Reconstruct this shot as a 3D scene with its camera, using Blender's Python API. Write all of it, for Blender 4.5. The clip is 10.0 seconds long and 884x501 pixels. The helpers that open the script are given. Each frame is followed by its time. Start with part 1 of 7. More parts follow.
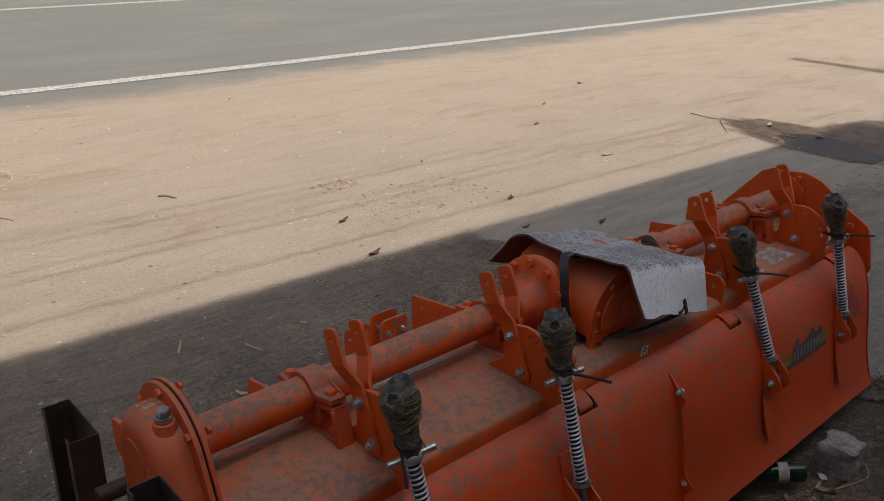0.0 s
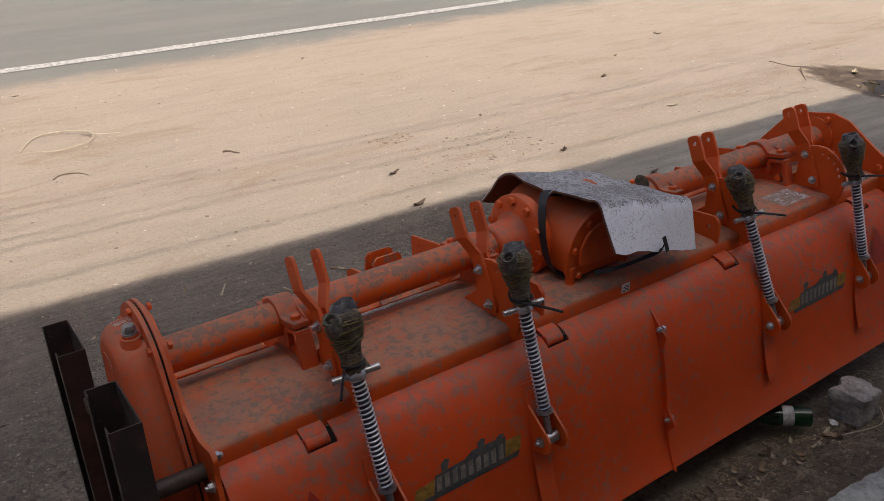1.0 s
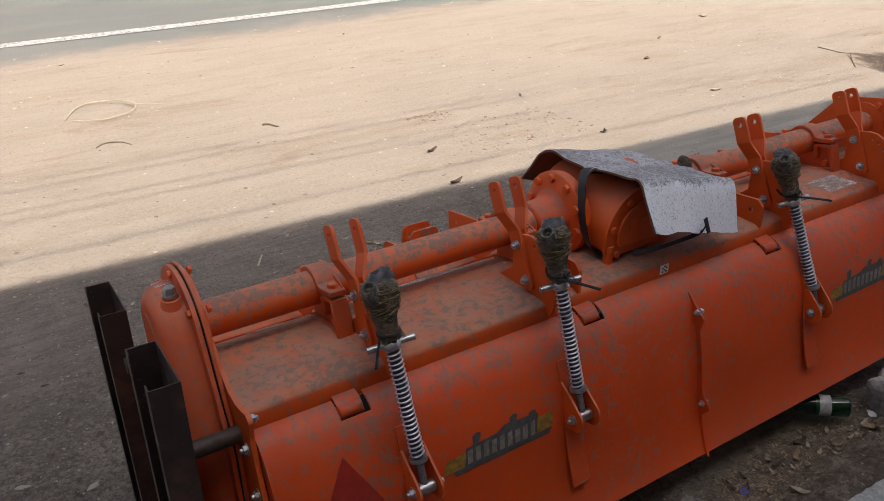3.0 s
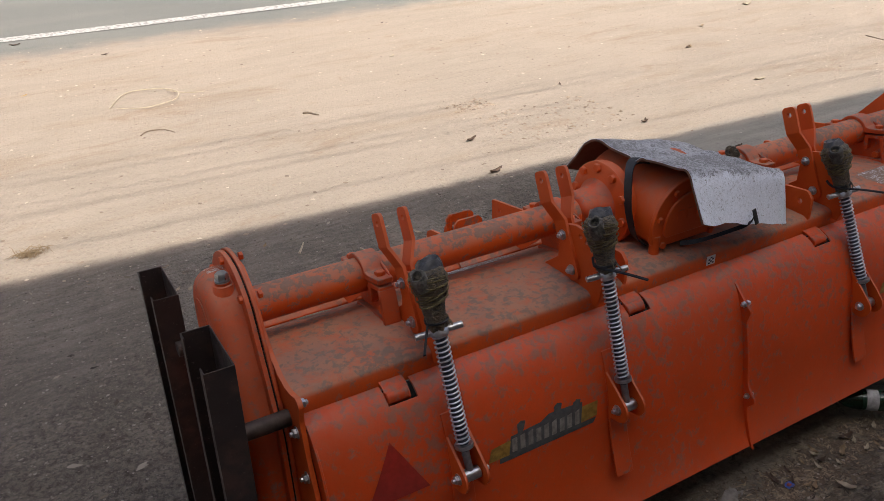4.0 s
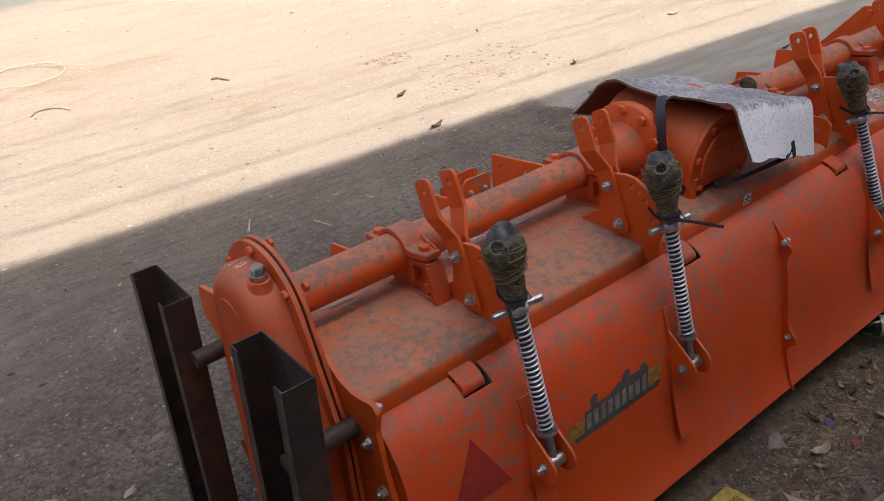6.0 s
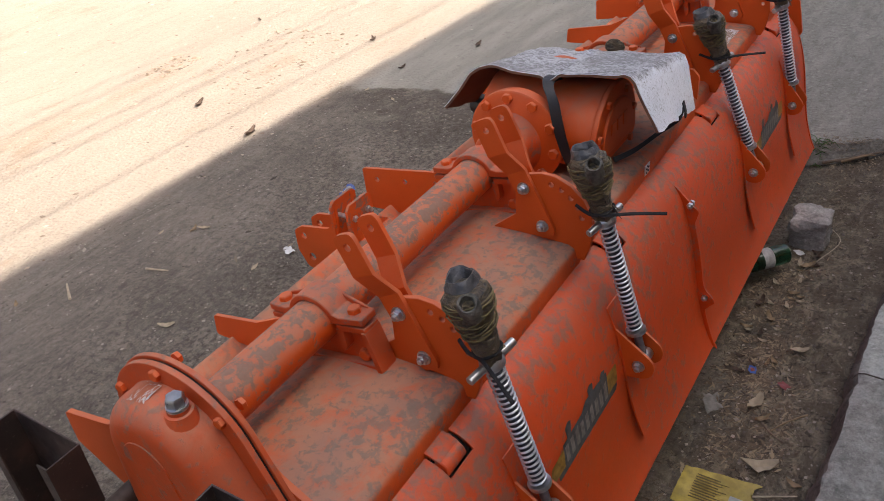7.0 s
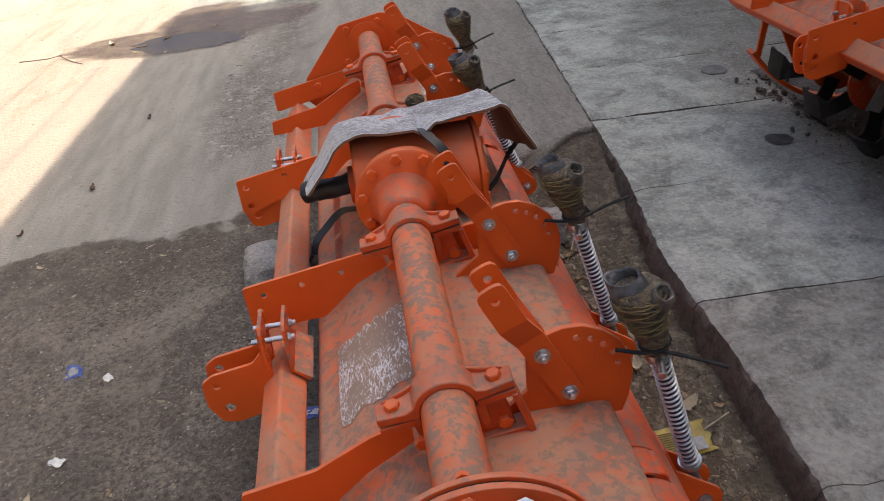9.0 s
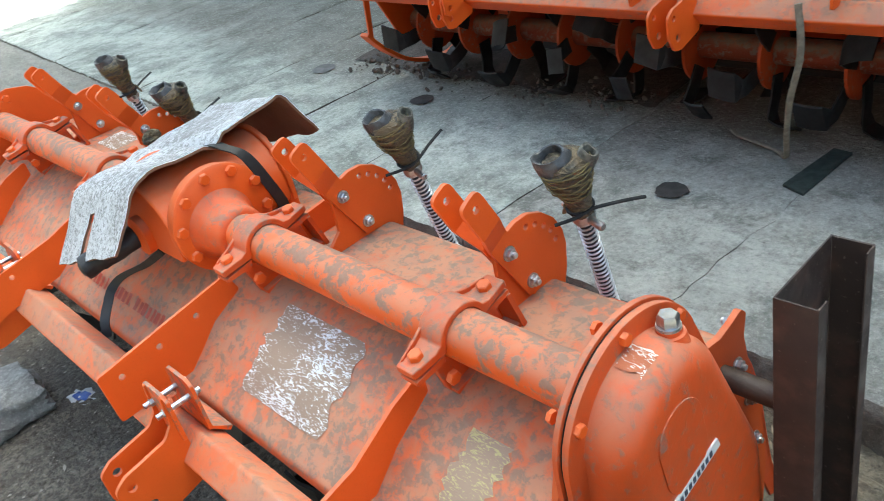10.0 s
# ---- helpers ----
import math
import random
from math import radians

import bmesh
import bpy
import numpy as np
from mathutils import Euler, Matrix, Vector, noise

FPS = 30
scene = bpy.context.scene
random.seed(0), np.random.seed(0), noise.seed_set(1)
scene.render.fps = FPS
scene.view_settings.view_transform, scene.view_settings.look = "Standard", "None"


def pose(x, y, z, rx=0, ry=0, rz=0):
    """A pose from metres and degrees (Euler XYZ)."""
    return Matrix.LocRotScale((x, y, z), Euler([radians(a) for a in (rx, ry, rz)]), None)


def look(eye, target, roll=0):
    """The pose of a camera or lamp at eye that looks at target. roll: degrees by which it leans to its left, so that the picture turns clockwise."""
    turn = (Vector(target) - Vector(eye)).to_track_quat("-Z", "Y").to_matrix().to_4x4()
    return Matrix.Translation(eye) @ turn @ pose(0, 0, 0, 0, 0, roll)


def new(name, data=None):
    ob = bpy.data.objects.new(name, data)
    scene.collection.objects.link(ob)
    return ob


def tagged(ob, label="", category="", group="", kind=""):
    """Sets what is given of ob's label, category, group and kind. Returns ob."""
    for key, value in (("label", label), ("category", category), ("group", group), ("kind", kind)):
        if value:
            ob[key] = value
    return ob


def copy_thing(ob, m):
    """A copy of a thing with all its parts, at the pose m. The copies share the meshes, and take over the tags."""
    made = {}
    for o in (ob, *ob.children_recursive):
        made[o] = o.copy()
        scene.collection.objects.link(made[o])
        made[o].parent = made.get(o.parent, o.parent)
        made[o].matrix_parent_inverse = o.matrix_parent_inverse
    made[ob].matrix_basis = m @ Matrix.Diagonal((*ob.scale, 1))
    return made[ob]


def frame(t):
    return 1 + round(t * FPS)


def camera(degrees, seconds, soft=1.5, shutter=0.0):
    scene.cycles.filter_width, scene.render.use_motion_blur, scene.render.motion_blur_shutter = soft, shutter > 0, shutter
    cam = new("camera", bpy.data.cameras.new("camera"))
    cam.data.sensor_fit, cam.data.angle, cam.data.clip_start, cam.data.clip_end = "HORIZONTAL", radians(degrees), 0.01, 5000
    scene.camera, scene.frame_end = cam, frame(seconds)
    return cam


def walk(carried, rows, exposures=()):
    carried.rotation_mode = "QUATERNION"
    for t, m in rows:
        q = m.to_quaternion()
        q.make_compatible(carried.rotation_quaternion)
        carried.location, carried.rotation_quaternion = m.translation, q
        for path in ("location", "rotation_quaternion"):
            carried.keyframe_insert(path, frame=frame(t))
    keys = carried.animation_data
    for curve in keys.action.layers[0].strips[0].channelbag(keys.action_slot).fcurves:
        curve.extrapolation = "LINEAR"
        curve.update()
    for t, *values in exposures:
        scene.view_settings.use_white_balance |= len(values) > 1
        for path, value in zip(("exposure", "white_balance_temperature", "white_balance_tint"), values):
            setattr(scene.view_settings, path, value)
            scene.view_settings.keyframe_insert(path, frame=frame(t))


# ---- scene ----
cam = camera(56.6, 10.0, 0.5, 0.08)
PATH = [
    (0, (-0.85, -1.159, 1.774), (0.397, 0.199, 0.998), 1.6),
    (0.5, (-0.798, -1.341, 1.774), (0.299, 0.106, 0.936), -1.0),
    (1, (-0.665, -1.432, 1.747), (0.367, 0.049, 0.886), -1.5),
    (1.5, (-0.628, -1.441, 1.754), (0.37, 0.059, 0.884), -1.8),
    (2, (-0.624, -1.436, 1.727), (0.353, 0.064, 0.836), -0.3),
    (2.5, (-0.638, -1.438, 1.735), (0.346, 0.051, 0.832), 0.3),
    (2.7, (-0.657, -1.429, 1.732), (0.323, 0.068, 0.835), -0.2),
    (3.8, (-0.697, -1.433, 1.726), (0.183, 0.108, 0.813), -1.6),
    (4, (-0.707, -1.422, 1.732), (0.17, 0.121, 0.81), -1.5),
    (4.5, (-0.747, -1.352, 1.732), (0.115, 0.198, 0.808), -1.6),
    (5, (-0.841, -1.271, 1.716), (0.067, 0.249, 0.785), -0.6),
    (5.2, (-0.882, -1.24, 1.715), (0.066, 0.254, 0.782), -0.2),
    (6.3, (-0.872, -0.926, 1.642), (0.261, 0.33, 0.575), -4.2),
    (6.5, (-0.833, -0.834, 1.655), (0.349, 0.352, 0.561), -5.3),
    (7, (-0.825, -0.679, 1.656), (0.534, 0.279, 0.544), -6.0),
    (7.5, (-0.92, -0.487, 1.684), (0.615, 0.158, 0.577), -4.6),
    (7.7, (-0.948, -0.437, 1.681), (0.620, 0.106, 0.585), -4.9),
    (8, (-0.924, -0.3, 1.65), (0.711, 0.099, 0.57), -5.1),
    (8.5, (-0.934, -0.027, 1.646), (0.778, 0.208, 0.639), -7.1),
    (8.7, (-0.982, 0.070, 1.634), (0.740, 0.203, 0.632), -7.6),
    (9, (-0.995, 0.202, 1.6), (0.743, 0.08, 0.619), -7.4),
    (9.2, (-0.971, 0.281, 1.542), (0.723, -0.045, 0.562), -7.4),
    (9.5, (-0.859, 0.457, 1.531), (0.751, -0.162, 0.518), -11.4),
    (9.7, (-0.835, 0.605, 1.570), (0.686, -0.154, 0.545), -14.2),
    (10, (-0.833, 0.758, 1.545), (0.532, -0.272, 0.508), -14.4),
]
EXPOSURES = [(0.0, -0.20, 6400, 9), (1.0, 0.05, 6450, 12), (2.0, 0.34, 6400, 10), (2.5, 0.38, 6350, 10), (4.5, 0.36, 6300, 10), (5.0, 0.37, 6300, 10), (6.5, 0.97, 6450, 11), (7.5, 1.03, 6500, 10), (9.0, 1.1, 6700, 10), (9.5, 2.2, 6450, -6), (10.0, 2.2, 6050, -10)]
walk(cam, [(t, look(eye, target, roll)) for t, eye, target, roll in PATH], EXPOSURES)


# ---- world, sun and exposure ----
SUN_EL = 55.0
sky_world = bpy.data.worlds.new("sky")
scene.world = sky_world
sky_world.use_nodes = True
wnt = sky_world.node_tree
sky = wnt.nodes.new("ShaderNodeTexSky")
sky.sky_type, sky.sun_disc = "NISHITA", False
sky.sun_elevation, sky.sun_rotation = radians(SUN_EL), radians(180)
sky.air_density, sky.dust_density, sky.ozone_density = 0.65, 6.0, 0.3
wnt.links.new(sky.outputs[0], wnt.nodes["Background"].inputs[0])
wnt.nodes["Background"].inputs[1].default_value = 0.21
sun_data = bpy.data.lights.new("sun", "SUN")
sun_data.energy, sun_data.angle, sun_data.color = 4.1, radians(0.38), (1.0, 0.945, 0.86)
sun = new("sun", sun_data)
sun.matrix_world = look((0, -40 * math.cos(radians(SUN_EL)), 40 * math.sin(radians(SUN_EL))), (-1.6, 0, 0))


# ---- materials ----
class Nodes:
    """Short hand for a node material."""

    def __init__(self, name):
        self.m = bpy.data.materials.new(name)
        self.m.use_nodes = True
        self.t = self.m.node_tree
        self.b = self.t.nodes["Principled BSDF"]
        self.geo = None

    def put(self, socket, value):
        if hasattr(value, "is_output"):
            self.t.links.new(value, socket)
        elif isinstance(value, (tuple, list)) and len(value) == 3 and socket.type == "RGBA":
            socket.default_value = (*value, 1)
        else:
            socket.default_value = value

    def pos(self):
        if self.geo is None:
            self.geo = self.t.nodes.new("ShaderNodeNewGeometry")
        return self.geo.outputs["Position"]

    def obj(self):
        return self.t.nodes.new("ShaderNodeTexCoord").outputs["Object"]

    def turned(self, axis):
        self.pos()
        s = self.t.nodes.new("ShaderNodeSeparateXYZ")
        self.put(s.inputs[0], self.geo.outputs["Normal"])
        return s.outputs[axis]

    def up(self):
        return self.turned(2)

    def xyz(self, v):
        s = self.t.nodes.new("ShaderNodeSeparateXYZ")
        self.put(s.inputs[0], v)
        return s.outputs

    def scaled(self, v, k):
        n = self.t.nodes.new("ShaderNodeMapping")
        self.put(n.inputs[0], v)
        n.inputs["Scale"].default_value = k
        return n.outputs[0]

    def noise(self, v, scale, detail=4.0, rough=0.55, distort=0.0):
        n = self.t.nodes.new("ShaderNodeTexNoise")
        self.put(n.inputs["Vector"], v)
        n.inputs["Scale"].default_value = scale
        n.inputs["Detail"].default_value = detail
        n.inputs["Roughness"].default_value = rough
        n.inputs["Distortion"].default_value = distort
        return n.outputs[0]

    def voronoi(self, v, scale, feature="F1", out="Distance"):
        n = self.t.nodes.new("ShaderNodeTexVoronoi")
        n.feature = feature
        self.put(n.inputs["Vector"], v)
        n.inputs["Scale"].default_value = scale
        return n.outputs[out]

    def step(self, v, lo, hi, a=0.0, b=1.0):
        n = self.t.nodes.new("ShaderNodeMapRange")
        n.interpolation_type = "SMOOTHSTEP"
        self.put(n.inputs[0], v)
        for i, k in enumerate((lo, hi, a, b)):
            n.inputs[i + 1].default_value = k
        return n.outputs[0]

    def calc(self, op, a, b=0.0):
        n = self.t.nodes.new("ShaderNodeMath")
        n.operation = op
        self.put(n.inputs[0], a)
        self.put(n.inputs[1], b)
        return n.outputs[0]

    def mix(self, f, a, b, blend="MIX"):
        n = self.t.nodes.new("ShaderNodeMix")
        n.data_type, n.blend_type = "RGBA", blend
        self.put(n.inputs[0], f)
        self.put(n.inputs[6], a)
        self.put(n.inputs[7], b)
        return n.outputs[2]

    def bump(self, h, strength=0.3, distance=0.01):
        n = self.t.nodes.new("ShaderNodeBump")
        n.inputs["Strength"].default_value, n.inputs["Distance"].default_value = strength, distance
        self.put(n.inputs["Height"], h)
        if self.b.inputs["Normal"].is_linked:
            self.put(n.inputs["Normal"], self.b.inputs["Normal"].links[0].from_socket)
        self.put(self.b.inputs["Normal"], n.outputs[0])

    def done(self, color, rough=0.6, metal=0.0, spec=0.5):
        self.put(self.b.inputs["Base Color"], color)
        self.put(self.b.inputs["Roughness"], rough)
        self.put(self.b.inputs["Metallic"], metal)
        self.b.inputs["Specular IOR Level"].default_value = spec
        return self.m


ORANGE = (0.715, 0.104, 0.011)
DUST = (0.360, 0.245, 0.165)
DUST_GREY = (0.262, 0.224, 0.174)


def paint(name, patches, film, base=ORANGE, rough=0.50, dull=0.0, soft=0.02, cake=0.74, high=None):
    """Farm machine enamel: a skin of road dust on faces that look up, rubbed through in places, and specks of caked grey."""
    n = Nodes(name)
    p = n.obj()
    shade = n.mix(n.step(n.noise(p, 3.5), 0.3, 0.7), base, [c * 0.84 for c in base])
    shade = n.mix(n.step(n.noise(p, 260, 2), 0.55, 0.8, 0, 0.35), shade, [c * 0.72 for c in base])
    if dull:
        faded = n.calc("ADD", n.noise(p, 34, 6, 0.66, 0.5), n.calc("MULTIPLY", n.noise(p, 3, 3), 0.5))
        shade = n.mix(n.step(faded, 0.66, 0.84, 0, dull), shade, (0.40, 0.092, 0.036))
    up = n.step(n.up(), 0.05, 0.85)
    blotch = n.noise(p, 24, 6, 0.62, 0.5)
    skin = n.calc("ADD", blotch, n.calc("MULTIPLY", n.noise(p, 3.2, 3), 0.5))
    haze = n.calc("MULTIPLY", up, n.step(skin, 0.54, 0.86, film * 0.38, film))
    dust = n.mix(n.step(n.noise(p, 11, 5), 0.4, 0.65), DUST, DUST_GREY)
    col = n.mix(haze, shade, dust)
    rgh = n.step(haze, 0.0, 0.6, rough, 0.85)
    if patches:
        big = n.noise(p, 46, 6, 0.65, 0.3)
        spread = n.calc("ADD", big, n.calc("MULTIPLY", n.noise(p, 4.5, 3), 0.35))
        lift = n.calc("ADD", spread, n.calc("MULTIPLY", up, 0.07))
        if high:
            lift = n.calc("ADD", lift, n.step(n.xyz(p)[2], high[0], high[1], -0.07, 0.03))
        caked = n.step(lift, 0.80 - patches - soft, 0.875 - patches + soft, 0.0, cake)
        col = n.mix(caked, col, n.mix(n.noise(p, 120, 2), (0.128, 0.116, 0.094), (0.215, 0.193, 0.158)))
        n.bump(n.calc("ADD", caked, n.calc("MULTIPLY", big, 0.4)), 0.25, 0.002)
    n.bump(n.noise(p, 90, 3), 0.12, 0.002)
    return n.done(col, rgh, 0.0, 0.35)


def plain(name, color, rough=0.6, metal=0.0, vary=0.25, scale=40.0, relief=0.1):
    n = Nodes(name)
    p = n.obj()
    col = n.mix(n.step(n.noise(p, scale, 5), 0.3, 0.7), color, [c * (1 - vary) for c in color])
    col = n.mix(n.step(n.noise(p, scale * 0.12, 3), 0.35, 0.75, 0, 0.5), col, [c * (1 - vary) * 0.9 for c in color])
    n.bump(n.noise(p, scale * 2.5, 3), relief, 0.003)
    return n.done(col, n.step(n.noise(p, scale * 0.6), 0.3, 0.7, rough * 0.85, min(1, rough * 1.15)), metal)


M_CLEAN = paint("orange_enamel", 0.0, 0.38)
M_DUSTY = paint("orange_enamel_dusty", 0.082, 0.58, ORANGE, 0.5, 0.0, 0.012, 0.74)
M_BEAM = paint("orange_enamel_beam", 0.012, 0.74, ORANGE, 0.5, 0.0, 0.04, 0.5)
M_HOOD = paint("orange_enamel_hood", 0.046, 0.74, ORANGE, 0.5, 0.3, 0.028, 0.68)
# Rotor enamels carry the shade under the hood in their colour, plus caked specks.
M_ROTOR = paint("shaded_rotor_enamel", 0.10, 0.6, (0.20, 0.036, 0.012), 0.65)
M_DISC = paint("rotor_disc_enamel", 0.03, 0.4, (0.42, 0.060, 0.013), 0.55)
M_BOARD = paint("orange_enamel_board", 0.050, 0.24, (0.715, 0.077, 0.0085), 0.44, 0.14, 0.048, 0.60, (0.10, 0.62))
M_CASE = paint("orange_enamel_case", 0.044, 0.50, (0.64, 0.084, 0.013), 0.48, 0.3, 0.04, 0.6)
M_ROD = plain("shaded_rod_steel", (0.12, 0.135, 0.155), 0.5, 0.5, 0.4, 90, 0.1)
M_RODEND = plain("dull_zinc_rod", (0.36, 0.37, 0.39), 0.45, 0.8, 0.3, 90, 0.1)
M_ZINC = plain("zinc_plate", (0.62, 0.64, 0.66), 0.32, 0.95, 0.3, 90, 0.05)
M_SPRING = plain("spring_steel", (0.66, 0.70, 0.74), 0.38, 0.6, 0.2, 120, 0.03)
M_BLACK = plain("black_rubber", (0.018, 0.018, 0.020), 0.55, 0.0, 0.3, 60, 0.2)
M_HOLLOW = plain("hollow_shade", (0.006, 0.006, 0.006), 0.95, 0.0, 0.2, 60, 0.1)
M_TIE = plain("black_nylon", (0.008, 0.008, 0.009), 0.75, 0.0, 0.2, 60, 0.05)
M_BLADE = plain("worn_blade_steel", (0.032, 0.032, 0.034), 0.6, 0.4, 0.5, 25, 0.3)
M_DARK = plain("near_black", (0.01, 0.009, 0.008), 0.9, 0.0, 0.2, 30, 0.1)
M_RED = plain("red_reflector", (0.42, 0.035, 0.022), 0.35, 0.0, 0.25, 60, 0.05)
M_YELLOW = plain("yellow_decal", (0.42, 0.25, 0.045), 0.5, 0.0, 0.5, 60, 0.05)
M_GREYDECAL = plain("grey_decal", (0.10, 0.105, 0.105), 0.5, 0.0, 0.4, 60, 0.05)
M_GREYPAPER = plain("grey_paper", (0.235, 0.215, 0.185), 0.85, 0.0, 0.4, 60, 0.3)
M_DULLDECAL = plain("dull_decal", (0.30, 0.285, 0.255), 0.6, 0.0, 0.45, 80, 0.05)
M_PALEDECAL = plain("pale_decal", (0.34, 0.35, 0.34), 0.5, 0.0, 0.3, 80, 0.05)
M_WHITE = plain("white_label", (0.72, 0.74, 0.75), 0.5, 0.0, 0.15, 70, 0.05)
M_INK = plain("label_ink", (0.05, 0.06, 0.09), 0.6, 0.0, 0.2, 70, 0.02)
M_EMBOSS = plain("red_stencil", (0.40, 0.05, 0.02), 0.5, 0.0, 0.3, 70, 0.05)


def post_steel():
    n = Nodes("primered_steel")
    p = n.obj()
    rust = n.step(n.noise(p, 16, 6, 0.6), 0.45, 0.7)
    col = n.mix(rust, (0.046, 0.033, 0.030), (0.088, 0.053, 0.043))
    col = n.mix(n.step(n.noise(p, 150, 2), 0.66, 0.74, 0, 0.8), col, (0.16, 0.13, 0.11))
    n.bump(n.noise(p, 60, 4), 0.1, 0.002)
    return n.done(col, n.step(n.noise(p, 20), 0.3, 0.7, 0.35, 0.6), 0.2)


M_POST = post_steel()
M_BAR = plain("rusty_bar_steel", (0.085, 0.062, 0.05), 0.6, 0.3, 0.4, 50, 0.25)


def wrap_cloth():
    n = Nodes("grimy_wrap")
    p = n.obj()
    folds = n.noise(n.scaled(p, (1, 1, 2.2)), 70, 5, 0.6, 1.2)
    col = n.mix(n.step(folds, 0.35, 0.7), (0.020, 0.016, 0.011), (0.21, 0.165, 0.098))
    col = n.mix(n.step(n.noise(p, 22, 3), 0.5, 0.65), col, (0.105, 0.072, 0.036))
    n.bump(folds, 1.0, 0.009)
    return n.done(col, n.step(folds, 0.3, 0.7, 0.30, 0.62))


M_WRAP = wrap_cloth()
M_RUBBERCLOTH = plain("grey_rubber_sleeve", (0.088, 0.092, 0.101), 0.40, 0.0, 0.75, 45, 1.0)
M_BOOT = plain("dusty_rubber_tip", (0.170, 0.160, 0.135), 0.55, 0.0, 0.8, 70, 1.0)
M_FRAY = plain("frayed_cloth", (0.25, 0.19, 0.115), 0.9, 0.0, 0.5, 90, 0.5)
M_TWINE = plain("yellow_twine", (0.205, 0.165, 0.070), 0.8, 0.0, 0.5, 120, 0.3)


def cardboard():
    n = Nodes("weathered_cardboard")
    p = n.obj()
    scr = n.noise(n.scaled(p, (1.7, 1.2, 1.7)), 58, 8, 0.76, 1.2)
    fine = n.noise(p, 190, 3, 0.6)
    white = n.mix(n.step(fine, 0.35, 0.7), (0.85, 0.905, 0.985), (0.77, 0.825, 0.905))
    # Faces turned up or towards +y are greyer and more flaked.
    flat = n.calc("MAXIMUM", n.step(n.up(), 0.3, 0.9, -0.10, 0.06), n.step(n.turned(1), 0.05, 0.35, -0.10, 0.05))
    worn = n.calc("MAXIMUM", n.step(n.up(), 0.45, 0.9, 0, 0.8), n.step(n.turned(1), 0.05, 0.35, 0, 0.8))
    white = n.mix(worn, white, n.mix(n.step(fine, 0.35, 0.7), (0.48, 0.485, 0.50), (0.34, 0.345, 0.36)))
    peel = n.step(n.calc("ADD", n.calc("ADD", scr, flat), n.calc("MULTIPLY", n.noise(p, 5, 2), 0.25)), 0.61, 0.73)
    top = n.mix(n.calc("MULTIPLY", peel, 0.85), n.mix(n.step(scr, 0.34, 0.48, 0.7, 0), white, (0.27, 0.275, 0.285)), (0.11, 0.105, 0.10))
    under = n.mix(n.noise(p, 20), (0.11, 0.055, 0.035), (0.19, 0.10, 0.06))
    n.bump(n.calc("ADD", scr, n.noise(n.scaled(p, (1, 0.05, 1)), 130, 1)), 0.35, 0.004)
    return n, top, under


def cardboard_faces():
    n, top, _ = cardboard()
    a = n.done(top, 0.6)
    k, _, under = cardboard()
    k.m.name = "bare_cardboard"
    return a, k.done(under, 0.85)


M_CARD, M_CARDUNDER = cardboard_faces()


def foil(name, ground, shine, lo, hi):
    """A torn silver label: bright flecks left on a dusty ground."""
    n = Nodes(name)
    p = n.obj()
    worn = n.noise(n.scaled(p, (0.55, 1.5, 1.5)), 110, 4, 0.62, 1.6)
    keep = n.step(n.calc("ADD", worn, n.calc("MULTIPLY", n.noise(p, 9, 2), 0.45)), lo, hi)
    col = n.mix(keep, ground, shine)
    n.bump(worn, 0.4, 0.002)
    return n.done(col, n.step(keep, 0, 1, 0.8, 0.38), n.step(keep, 0, 1, 0, 0.3))


M_FOIL = foil("torn_foil_label", (0.275, 0.196, 0.146), (0.66, 0.67, 0.69), 0.765, 0.83)
M_FLECK = foil("flaked_label", (0.36, 0.115, 0.055), (0.56, 0.55, 0.53), 0.71, 0.79)
M_YELLOWFLECK = foil("faded_label", (0.29, 0.210, 0.155), (0.42, 0.37, 0.17), 0.76, 0.83)


